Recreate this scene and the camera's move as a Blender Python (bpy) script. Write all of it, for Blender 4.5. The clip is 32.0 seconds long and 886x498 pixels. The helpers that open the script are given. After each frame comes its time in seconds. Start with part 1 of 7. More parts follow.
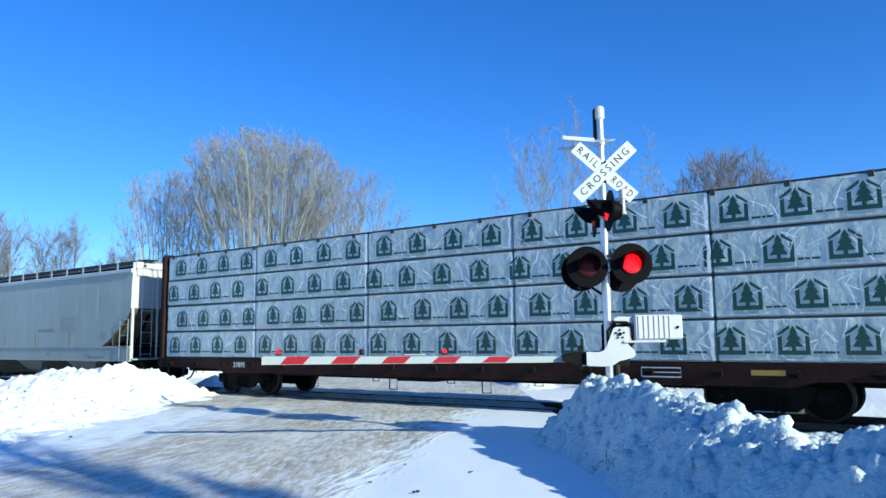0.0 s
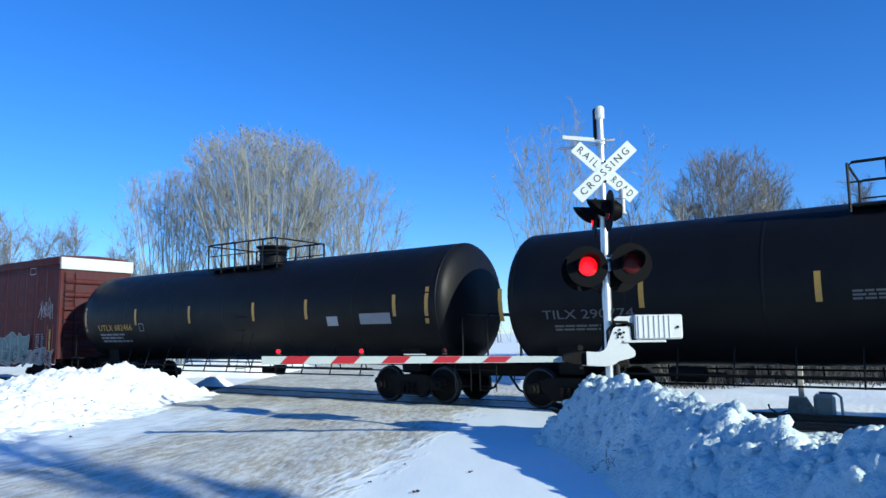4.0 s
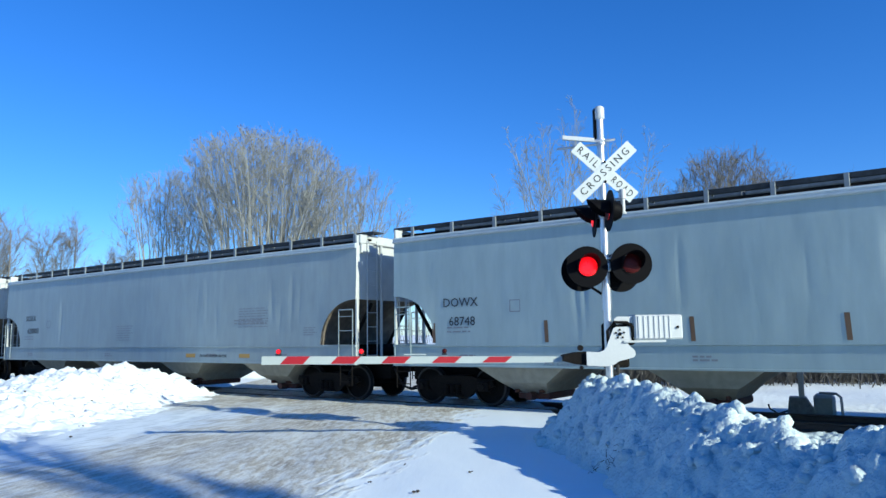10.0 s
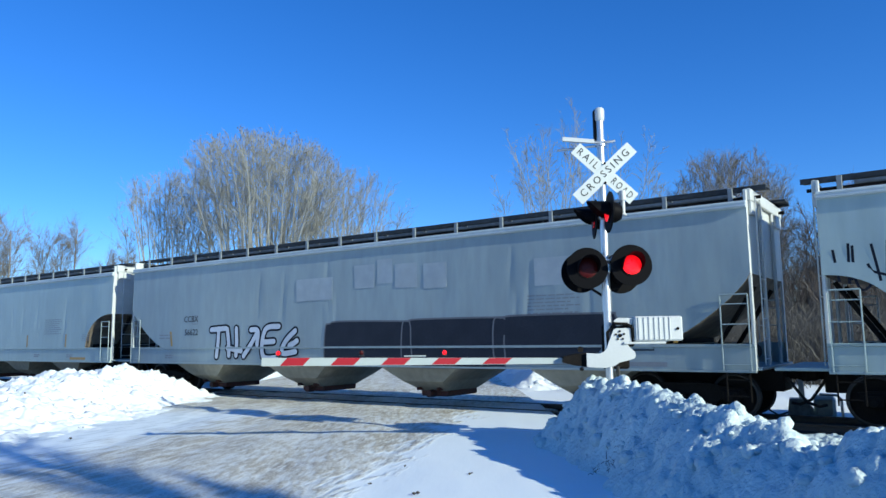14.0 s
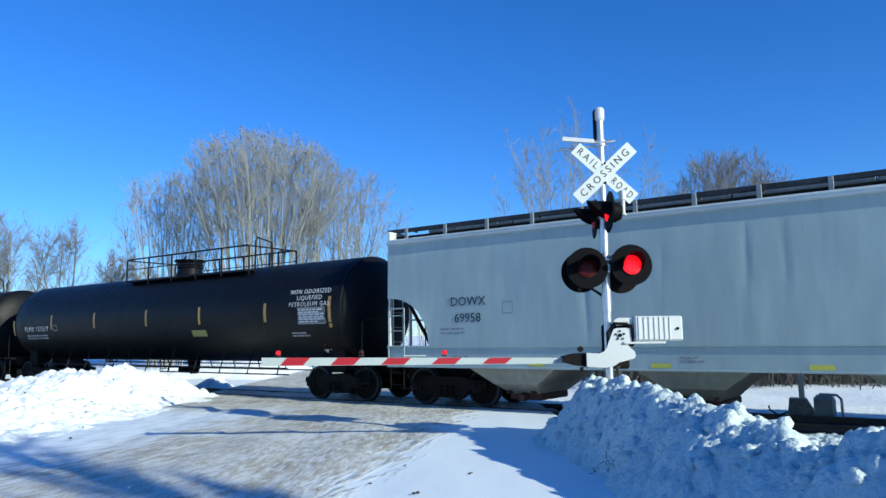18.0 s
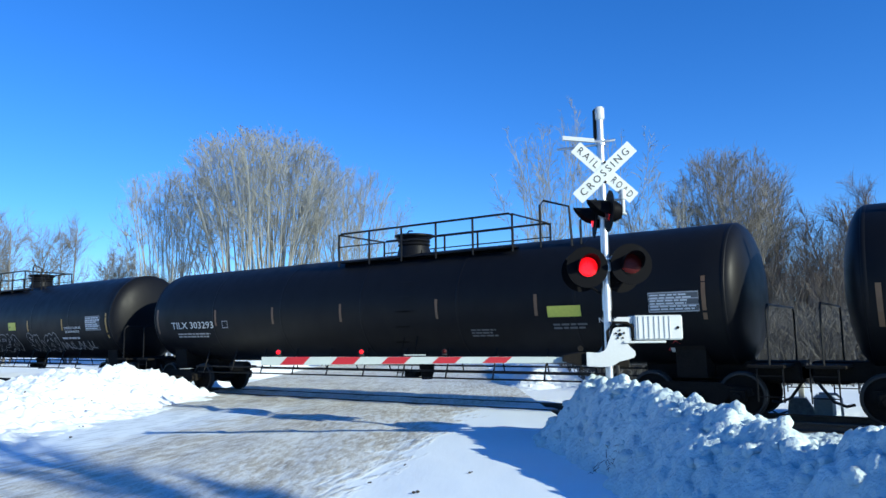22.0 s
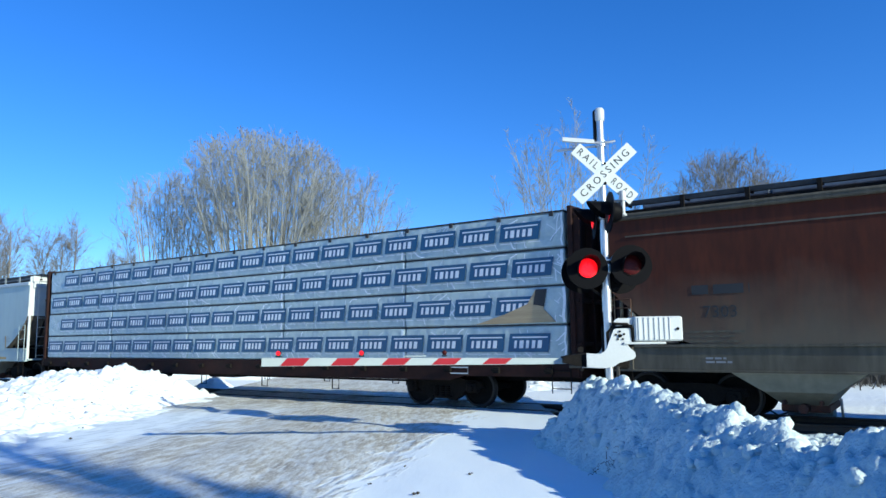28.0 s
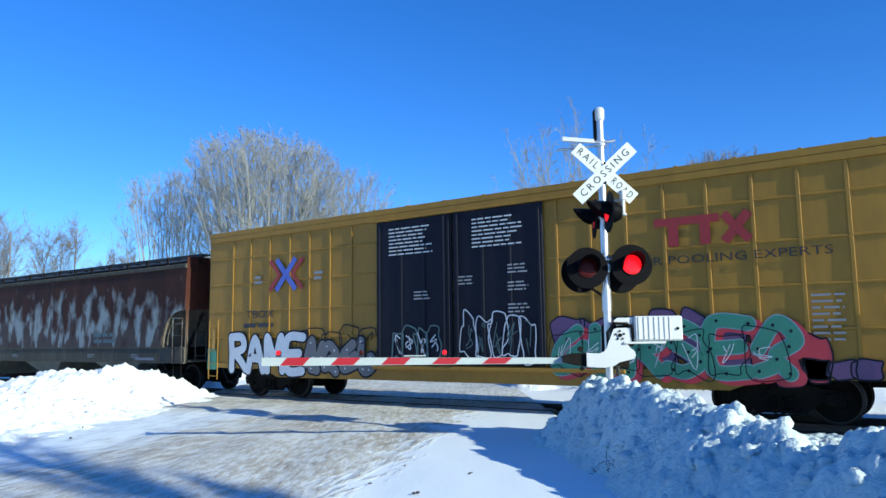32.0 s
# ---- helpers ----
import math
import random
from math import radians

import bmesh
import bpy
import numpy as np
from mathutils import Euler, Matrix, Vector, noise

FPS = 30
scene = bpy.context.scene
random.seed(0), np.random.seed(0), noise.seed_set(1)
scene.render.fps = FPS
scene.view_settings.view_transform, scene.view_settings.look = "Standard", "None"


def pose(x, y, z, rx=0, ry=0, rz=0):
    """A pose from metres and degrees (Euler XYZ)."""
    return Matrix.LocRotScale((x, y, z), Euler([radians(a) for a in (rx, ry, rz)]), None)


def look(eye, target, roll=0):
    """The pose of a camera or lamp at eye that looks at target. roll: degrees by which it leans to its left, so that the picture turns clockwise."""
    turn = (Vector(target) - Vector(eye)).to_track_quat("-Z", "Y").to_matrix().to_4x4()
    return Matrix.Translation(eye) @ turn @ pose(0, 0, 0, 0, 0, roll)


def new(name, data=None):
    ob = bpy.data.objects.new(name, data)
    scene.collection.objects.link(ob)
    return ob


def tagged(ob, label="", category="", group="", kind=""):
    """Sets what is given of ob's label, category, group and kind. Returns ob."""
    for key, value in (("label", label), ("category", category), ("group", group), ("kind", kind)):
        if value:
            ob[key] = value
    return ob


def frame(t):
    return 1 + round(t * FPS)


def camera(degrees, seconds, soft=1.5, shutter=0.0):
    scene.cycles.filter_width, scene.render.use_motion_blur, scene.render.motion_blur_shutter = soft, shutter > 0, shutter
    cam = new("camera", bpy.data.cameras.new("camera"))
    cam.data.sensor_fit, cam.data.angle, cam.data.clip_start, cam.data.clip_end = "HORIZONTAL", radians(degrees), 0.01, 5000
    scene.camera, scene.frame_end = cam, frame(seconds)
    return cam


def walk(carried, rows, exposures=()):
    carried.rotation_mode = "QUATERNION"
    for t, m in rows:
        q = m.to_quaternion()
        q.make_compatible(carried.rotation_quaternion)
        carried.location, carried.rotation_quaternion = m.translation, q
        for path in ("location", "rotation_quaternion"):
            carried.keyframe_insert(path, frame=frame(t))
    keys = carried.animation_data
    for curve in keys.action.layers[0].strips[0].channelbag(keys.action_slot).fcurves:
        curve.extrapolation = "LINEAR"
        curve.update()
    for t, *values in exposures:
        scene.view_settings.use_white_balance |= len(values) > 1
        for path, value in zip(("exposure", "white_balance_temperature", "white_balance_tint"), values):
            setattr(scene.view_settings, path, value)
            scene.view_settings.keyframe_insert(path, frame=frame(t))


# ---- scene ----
# The track runs along x; the train rolls towards +x; rail tops lie at z = 0.
YAW = 35.226
RIGHT = Vector((math.cos(radians(YAW)), math.sin(radians(YAW)), 0))
AHEAD = Vector((-math.sin(radians(YAW)), math.cos(radians(YAW)), 0))
EYE = Vector((0, -15.915, 1.668))


def spot(u, w, z=0.0):
    """A place u metres to the right of the eye and w metres ahead of it along the road."""
    p = EYE + RIGHT * u + AHEAD * w
    return Vector((p.x, p.y, z))


# ---- camera: on a stand, with a slight nod ----
cam = camera(62.98, 32.0, soft=1.5)
NODS = [(0, -1), (0.5, 0), (1.2, 0.4), (2, -1), (3.5, -1.4), (7, -1), (7.8, -2.2), (8.5, -4), (9.2, -2.4), (10.5, -1),
        (12, -1), (12.6, 1), (13.2, 2), (14.5, 1), (17.5, 0.6), (18.5, 1.6), (19.5, 0.6), (20.3, -1), (21.3, 0.6),
        (22.5, -0.8), (23.7, 0.6), (24.7, 0.4), (25.3, -0.8), (27.5, 0.8), (28.3, 2), (29, 1), (30, 2.2), (31.5, 2.2), (32, 1)]


def sight(nod):
    p = radians(6.972) + nod / 1280
    return look(EYE, EYE + AHEAD * math.cos(p) + Vector((0, 0, math.sin(p))), -0.749)


# the film's camera brightens and darkens its picture a little with what passes
GAIN = [(0, 0.5), (1, 0.36), (2, 0.35), (3, 0.39), (6, 0.51), (7, 0.68), (8, 0.74), (9, 0.47), (10, 0.37), (13, 0.38), (14, 0.33), (17, 0.35), (18, 0.34), (20, 0.4), (23, 0.48), (28, 0.47), (32, 0.53)]
walk(cam, [(t, sight(n)) for t, n in NODS], GAIN)

# ---- light: low winter sun, nearly in line with the track, and a clear sky ----
SUN_AZ, SUN_EL = -5.0, 21.0
to_sun = Vector((math.cos(radians(SUN_AZ)) * math.cos(radians(SUN_EL)), math.sin(radians(SUN_AZ)) * math.cos(radians(SUN_EL)), math.sin(radians(SUN_EL))))
world = bpy.data.worlds.new("winter_sky")
scene.world = world
world.use_nodes = True
wn = world.node_tree.nodes
sky = wn.new("ShaderNodeTexSky")
sky.sky_type, sky.sun_disc = "NISHITA", False
sky.sun_elevation, sky.sun_rotation = radians(SUN_EL), radians(90 - SUN_AZ)
sky.altitude, sky.air_density, sky.dust_density, sky.ozone_density = 300, 1.0, 0.0, 5.0
deep = wn.new("ShaderNodeHueSaturation")
deep.inputs["Saturation"].default_value = 1.2
world.node_tree.links.new(sky.outputs[0], deep.inputs["Color"])
tone = wn.new("ShaderNodeMix")
tone.data_type, tone.blend_type = "RGBA", "MULTIPLY"
tone.inputs["Factor"].default_value = 1.0
tone.inputs["B"].default_value = (0.75, 0.955, 1.3, 1)
world.node_tree.links.new(deep.outputs[0], tone.inputs["A"])
world.node_tree.links.new(tone.outputs["Result"], wn["Background"].inputs[0])
wn["Background"].inputs[1].default_value = 0.118
sun = new("sun", bpy.data.lights.new("sun", "SUN"))
sun.data.energy, sun.data.angle, sun.data.color = 5.0, radians(0.53), (0.92, 0.955, 0.81)
sun.matrix_world = look(to_sun * 60, (0, 0, 0))


# ---- materials ----
def mat(name, base, rough=0.6, metal=0.0, dark=None, amount=0.5, fine=18.0, coarse=1.1, bump=0.0, bump_scale=30.0, stretch=(1, 1, 1), glow=0.0, spec=0.5):
    """A paint or stuff with variation at two scales: base, worn towards dark."""
    m = bpy.data.materials.new(name)
    m.use_nodes = True
    nt = m.node_tree
    n, l = nt.nodes, nt.links
    bsdf = n["Principled BSDF"]
    bsdf.inputs["Metallic"].default_value = metal
    bsdf.inputs["Specular IOR Level"].default_value = spec
    dark = dark or tuple(c * 0.6 for c in base)
    tc = n.new("ShaderNodeTexCoord")
    mp = n.new("ShaderNodeMapping")
    mp.inputs["Scale"].default_value = stretch
    l.new(tc.outputs["Object"], mp.inputs[0])
    a, b = n.new("ShaderNodeTexNoise"), n.new("ShaderNodeTexNoise")
    a.inputs["Scale"].default_value, a.inputs["Detail"].default_value = coarse, 5
    b.inputs["Scale"].default_value, b.inputs["Detail"].default_value = fine, 4
    for t in (a, b):
        l.new(mp.outputs[0], t.inputs["Vector"])
    mul = n.new("ShaderNodeMath")
    mul.operation = "MULTIPLY"
    l.new(a.outputs[0], mul.inputs[0])
    l.new(b.outputs[0], mul.inputs[1])
    ramp = n.new("ShaderNodeMapRange")
    ramp.inputs[1].default_value, ramp.inputs[2].default_value = 0.12, 0.42
    ramp.inputs[3].default_value, ramp.inputs[4].default_value = amount, 0.0
    l.new(mul.outputs[0], ramp.inputs[0])
    mix = n.new("ShaderNodeMix")
    mix.data_type = "RGBA"
    mix.inputs["A"].default_value, mix.inputs["B"].default_value = (*base, 1), (*dark, 1)
    l.new(ramp.outputs[0], mix.inputs["Factor"])
    l.new(mix.outputs["Result"], bsdf.inputs["Base Color"])
    rr = n.new("ShaderNodeMapRange")
    rr.inputs[3].default_value, rr.inputs[4].default_value = max(0.02, rough - 0.12), min(1.0, rough + 0.12)
    l.new(b.outputs[0], rr.inputs[0])
    l.new(rr.outputs[0], bsdf.inputs["Roughness"])
    if bump:
        c = n.new("ShaderNodeTexNoise")
        c.inputs["Scale"].default_value, c.inputs["Detail"].default_value = bump_scale, 6
        l.new(mp.outputs[0], c.inputs["Vector"])
        bp = n.new("ShaderNodeBump")
        bp.inputs["Strength"].default_value, bp.inputs["Distance"].default_value = 1.0, bump
        l.new(c.outputs[0], bp.inputs["Height"])
        l.new(bp.outputs[0], bsdf.inputs["Normal"])
    if glow:
        bsdf.inputs["Emission Color"].default_value = (*base, 1)
        bsdf.inputs["Emission Strength"].default_value = glow
    return m


SNOW = mat("snow", (0.83, 0.88, 0.88), 0.75, dark=(0.74, 0.78, 0.78), amount=0.5, fine=9, coarse=0.7, bump=0.025, bump_scale=7)
# ploughed snow, its colour darkened and cooled to deepen the bank's shaded face
SNOW_BANK = mat("shade_toned_ploughed_snow", (0.58, 0.68, 0.68), 0.7, dark=(0.38, 0.46, 0.46), amount=0.5, fine=6, coarse=1.3, bump=0.04, bump_scale=19)
STEEL = mat("galvanised_steel", (0.62, 0.63, 0.64), 0.38, 0.85, fine=40, amount=0.35)
ALU = mat("white_aluminium_paint", (0.52, 0.54, 0.53), 0.45, fine=30, amount=0.25)
BLACK = mat("black_signal_paint", (0.004, 0.004, 0.005), 0.6, amount=0.4, spec=0.06)
SIGN = mat("white_sign_sheet", (0.56, 0.6, 0.58), 0.5, amount=0.12)
LETTER = mat("black_lettering", (0.02, 0.025, 0.025), 0.6)
RED_GLOW = mat("lit_red_lens", (1.0, 0.006, 0.012), 0.3, glow=0.85, amount=0.0)
dots = RED_GLOW.node_tree
cells, cut, coords = dots.nodes.new("ShaderNodeTexVoronoi"), dots.nodes.new("ShaderNodeMapRange"), dots.nodes.new("ShaderNodeTexCoord")
cells.inputs["Scale"].default_value, cells.inputs["Randomness"].default_value = 42, 0.35
cut.inputs[1].default_value, cut.inputs[2].default_value, cut.inputs[3].default_value, cut.inputs[4].default_value = 0.25, 0.7, 1.0, 0.45
dots.links.new(coords.outputs["Object"], cells.inputs["Vector"])
dots.links.new(cells.outputs["Distance"], cut.inputs[0])
dots.links.new(cut.outputs[0], dots.nodes["Principled BSDF"].inputs["Emission Strength"])
RED_DARK = mat("unlit_red_lens", (0.06, 0.006, 0.006), 0.35, spec=0.15)
ARM_WHITE = mat("gate_arm_white", (0.42, 0.47, 0.44), 0.5, amount=0.2)
ARM_RED = mat("gate_arm_red", (0.4, 0.012, 0.018), 0.45, amount=0.25)
RUBBER = mat("black_rubber_hose", (0.015, 0.015, 0.016), 0.6)
IRON = mat("grimy_cast_iron", (0.007, 0.0065, 0.006), 0.85, dark=(0.016, 0.013, 0.011), amount=0.7, fine=25, coarse=3, bump=0.006, bump_scale=40, spec=0.12)
TREAD = mat("worn_wheel_steel", (0.035, 0.032, 0.03), 0.55, 0.4)
RAIL = mat("rail_steel", (0.1, 0.075, 0.06), 0.5, 0.6, dark=(0.06, 0.04, 0.03))
BALLAST = mat("dark_ballast", (0.035, 0.034, 0.034), 0.9, dark=(0.02, 0.02, 0.02), amount=0.9, fine=22, coarse=2, bump=0.04, bump_scale=24)
TIE = mat("tie_wood", (0.05, 0.04, 0.032), 0.85, bump=0.01, stretch=(6, 1, 6))
BARK = mat("grey_brown_bark", (0.225, 0.215, 0.18), 0.9, dark=(0.13, 0.105, 0.085), amount=0.8, fine=12, coarse=0.8)
BARK_PALE = mat("pale_bark", (0.305, 0.315, 0.29), 0.9, dark=(0.19, 0.18, 0.155), amount=0.7, fine=12, coarse=0.8)
BRUSH = mat("grey_brush_bark", (0.125, 0.118, 0.105), 0.9, dark=(0.06, 0.056, 0.05), amount=0.8)
SEED = mat("dry_seed_heads", (0.07, 0.065, 0.06), 0.9)
BARK_DARK = mat("dark_bark", (0.15, 0.125, 0.11), 0.9, dark=(0.08, 0.066, 0.056), amount=0.7)
GREY_PAINT = mat("light_grey_car_paint", (0.285, 0.35, 0.36), 0.5, dark=(0.19, 0.235, 0.245), amount=0.55, fine=3.5, coarse=0.5, bump=0.014, bump_scale=1.2, stretch=(1.6, 1, 0.35))
GREY_COOL = mat("cool_grey_car_paint", (0.328, 0.418, 0.418), 0.48, dark=(0.222, 0.288, 0.29), amount=0.5, fine=3.5, coarse=0.5, bump=0.014, bump_scale=1.2, stretch=(1.6, 1, 0.35))
TAN_PAINT = mat("pale_tan_grey_car_paint", (0.325, 0.37, 0.335), 0.5, dark=(0.215, 0.25, 0.22), amount=0.6, fine=3.5, coarse=0.5, bump=0.014, bump_scale=1.2, stretch=(1.6, 1, 0.35))
WHITE_PAINT = mat("off_white_car_paint", (0.54, 0.57, 0.55), 0.5, dark=(0.36, 0.37, 0.35), amount=0.5, fine=4, coarse=0.6)
GATE_RUST = mat("rusty_gate_steel", (0.1, 0.032, 0.02), 0.8, dark=(0.04, 0.018, 0.014), amount=0.8, fine=8, coarse=2)
DUSTY = mat("dusty_tan_underside", (0.3, 0.29, 0.235), 0.8, dark=(0.16, 0.15, 0.12), amount=0.7, fine=6, coarse=1.4)
BROWN = mat("rusty_brown_car_paint", (0.088, 0.026, 0.015), 0.7, dark=(0.038, 0.015, 0.011), amount=0.8, fine=4, coarse=0.6, bump=0.01, bump_scale=1.2, stretch=(2.2, 1, 0.5), spec=0.12)
BROWN_GREY = mat("dust_greyed_brown_paint", (0.12, 0.11, 0.085), 0.8, dark=(0.06, 0.052, 0.04), amount=0.8, fine=4, coarse=0.6, stretch=(2.2, 1, 0.5), spec=0.15)
RUSTED = mat("peeling_grey_and_rust", (0.07, 0.026, 0.017), 0.75, dark=(0.028, 0.013, 0.01), amount=1.0, fine=2.2, coarse=0.6, bump=0.006, bump_scale=9, stretch=(1.2, 1, 0.5), spec=0.15)


def dusted(m, colour, z0, z1, ragged=1.3, scale=0.9, most=0.8, run=1.0):
    """Road dust on the lower part of a car, with a ragged upper edge."""
    nt = m.node_tree
    n, l = nt.nodes, nt.links
    bsdf = n["Principled BSDF"]
    old = bsdf.inputs["Base Color"].links[0].from_socket
    tc, sep, ns = n.new("ShaderNodeTexCoord"), n.new("ShaderNodeSeparateXYZ"), n.new("ShaderNodeTexNoise")
    ns.inputs["Scale"].default_value, ns.inputs["Detail"].default_value = scale, 6
    l.new(tc.outputs["Object"], sep.inputs[0])
    mp = n.new("ShaderNodeMapping")
    mp.inputs["Scale"].default_value = (1, 1, run)
    l.new(tc.outputs["Object"], mp.inputs[0])
    l.new(mp.outputs[0], ns.inputs["Vector"])
    add = n.new("ShaderNodeMath")
    add.operation = "MULTIPLY_ADD"
    add.inputs[1].default_value = ragged
    l.new(ns.outputs[0], add.inputs[0])
    l.new(sep.outputs[2], add.inputs[2])
    ramp = n.new("ShaderNodeMapRange")
    ramp.inputs[1].default_value, ramp.inputs[2].default_value = z0 + ragged / 2, z1 + ragged / 2
    ramp.inputs[3].default_value, ramp.inputs[4].default_value = most, 0.0
    l.new(add.outputs[0], ramp.inputs[0])
    mix = n.new("ShaderNodeMix")
    mix.data_type = "RGBA"
    mix.inputs["B"].default_value = (*colour, 1)
    l.new(old, mix.inputs["A"])
    l.new(ramp.outputs[0], mix.inputs["Factor"])
    l.new(mix.outputs["Result"], bsdf.inputs["Base Color"])


dusted(BROWN, (0.13, 0.118, 0.088), 1.3, 2.9)
dusted(RUSTED, (0.27, 0.31, 0.3), 2.0, 3.1, 6.0, 1.9, 0.92, 0.55)
dusted(RUSTED, (0.05, 0.022, 0.016), 1.9, 2.3, 5.0, 2.8, 0.85, 0.3)
BOX_RED = mat("oxide_red_boxcar_paint", (0.077, 0.012, 0.0105), 0.7, dark=(0.062, 0.03, 0.034), amount=0.9, fine=4, coarse=0.8, bump=0.006, bump_scale=2.0, stretch=(1.5, 1, 0.4), spec=0.15)
BOX_PATCH = mat("greyed_touch_up_paint", (0.085, 0.045, 0.052), 0.75, dark=(0.075, 0.022, 0.022), amount=0.9, fine=5, coarse=1.5, spec=0.12)
ROD_WORN = mat("worn_pale_rod_paint", (0.26, 0.2, 0.19), 0.7, dark=(0.09, 0.04, 0.035), amount=1.0, fine=9, coarse=2.5)
BOX_FADED = mat("chalky_faded_red_paint", (0.115, 0.04, 0.04), 0.8, dark=(0.08, 0.026, 0.026), amount=0.9, fine=7, coarse=2.5, spec=0.12)
BOX_DOOR = mat("oxide_red_door_paint", (0.075, 0.011, 0.008), 0.6, dark=(0.03, 0.008, 0.007), amount=1.0, fine=4, coarse=0.8, stretch=(1.5, 1, 0.4), spec=0.15)
BOX_YELLOW = mat("golden_yellow_boxcar_paint", (0.33, 0.175, 0.028), 0.55, dark=(0.21, 0.115, 0.022), amount=0.6, fine=4, coarse=0.7, bump=0.006, bump_scale=2.0, stretch=(1.5, 1, 0.4), spec=0.25)
DOOR_BLACK = mat("dark_blue_black_door_paint", (0.008, 0.0095, 0.018), 0.5, dark=(0.014, 0.015, 0.022), amount=0.6, fine=5, coarse=0.8, spec=0.12)
TANK_BLACK = mat("black_tank_paint", (0.0045, 0.005, 0.007), 0.45, dark=(0.008, 0.0085, 0.01), amount=0.7, fine=3, coarse=0.5, bump=0.004, bump_scale=1.0, stretch=(1.0, 1, 0.6), spec=0.12)
PIPE_BLACK = mat("black_pipe_paint", (0.006, 0.006, 0.007), 0.55, spec=0.2)
DECK_RED = mat("oxide_brown_deck_paint", (0.036, 0.015, 0.012), 0.75, dark=(0.014, 0.009, 0.008), amount=0.8, fine=6, coarse=1.0, spec=0.12)
WRAP = mat("white_lumber_wrap", (0.46, 0.555, 0.56), 0.22, dark=(0.3, 0.385, 0.395), amount=0.7, fine=5, coarse=1.5, bump=0.055, bump_scale=3.2, stretch=(1.3, 1, 1))
# near-white colour for highlights painted on the wrap
WRAP_HIGHLIGHT = mat("painted_wrap_highlights", (0.86, 0.9, 0.92), 0.14, bump=0.01, bump_scale=14)
STRAP = mat("black_strap", (0.02, 0.02, 0.022), 0.6)
LUMBER = mat("raw_lumber_edge", (0.5, 0.38, 0.22), 0.8, dark=(0.3, 0.21, 0.12), amount=0.8, fine=20, stretch=(0.2, 1, 8))
PRINT_GREEN = mat("dark_green_print", (0.006, 0.055, 0.042), 0.4, amount=0.15)
PRINT_BLUE = mat("blue_print", (0.005, 0.075, 0.17), 0.4, amount=0.2)
PRINT_GREY = mat("grey_print", (0.3, 0.36, 0.38), 0.5)
PRINT_PALE = mat("pale_print", (0.66, 0.7, 0.74), 0.4, amount=0.1)
MARK_BLACK = mat("black_car_lettering", (0.02, 0.022, 0.025), 0.6)
MARK_WHITE = mat("white_car_lettering", (0.6, 0.62, 0.62), 0.6, amount=0.2)
MARK_GREY = mat("faded_grey_lettering", (0.24, 0.25, 0.27), 0.6)
MARK_FAINT = mat("faint_grey_lettering", (0.09, 0.095, 0.1), 0.6)
RUST_PLATE = mat("orange_brown_placard", (0.22, 0.1, 0.02), 0.6)
MARK_DIM = mat("dim_white_lettering", (0.36, 0.36, 0.37), 0.6)
YELLOW_STRIP = mat("yellow_reflective_strip", (0.47, 0.25, 0.03), 0.4, dark=(0.25, 0.15, 0.05))
YELLOW_DIM = mat("dull_yellow_placard", (0.26, 0.24, 0.07), 0.6)
YELLOW_PLATE = mat("yellow_placard", (0.6, 0.58, 0.08), 0.5)
STRIP_BROWN = mat("brown_reflective_strip", (0.16, 0.085, 0.04), 0.5)
SPRAY_NAVY = mat("slate_blue_spray_paint", (0.03, 0.053, 0.092), 0.55, dark=(0.02, 0.036, 0.062), amount=0.7, coarse=0.8, fine=5, stretch=(2.5, 1, 0.3), spec=0.25)
SPRAY_DARK = mat("dark_spray_outline", (0.009, 0.012, 0.022), 0.55, spec=0.15)
SPRAY_GREY = mat("grey_spray_paint", (0.13, 0.135, 0.15), 0.6)
SPRAY_PALE = mat("pale_spray_paint", (0.55, 0.6, 0.66), 0.6)
SPRAY_SLATE = mat("worn_black_spray_paint", (0.022, 0.027, 0.04), 0.6, dark=(0.012, 0.015, 0.024), amount=0.8, coarse=2.0, spec=0.2)
SPRAY_ICE = mat("ice_blue_spray_paint", (0.2, 0.32, 0.36), 0.6)
SPRAY_TEAL = mat("teal_spray_paint", (0.03, 0.22, 0.15), 0.5, dark=(0.02, 0.13, 0.1))
SPRAY_DULL = mat("dull_teal_spray_paint", (0.07, 0.13, 0.135), 0.55)
SPRAY_GREEN = mat("lime_spray_paint", (0.22, 0.45, 0.07), 0.5)
SPRAY_RED = mat("red_spray_paint", (0.5, 0.03, 0.05), 0.5)
SPRAY_MINT = mat("pale_mint_spray_paint", (0.1, 0.19, 0.19), 0.6, dark=(0.045, 0.095, 0.095), amount=0.9, fine=4, coarse=1.2)
SPRAY_PURPLE = mat("purple_spray_paint", (0.11, 0.05, 0.14), 0.5)
LOGO_RED = mat("red_emblem_paint", (0.3276, 0.0234, 0.0234), 0.5)
LOGO_BLUE = mat("blue_emblem_paint", (0.08, 0.13, 0.5), 0.5)
PLACARD_RED = mat("red_placard", (0.5, 0.03, 0.04), 0.5)


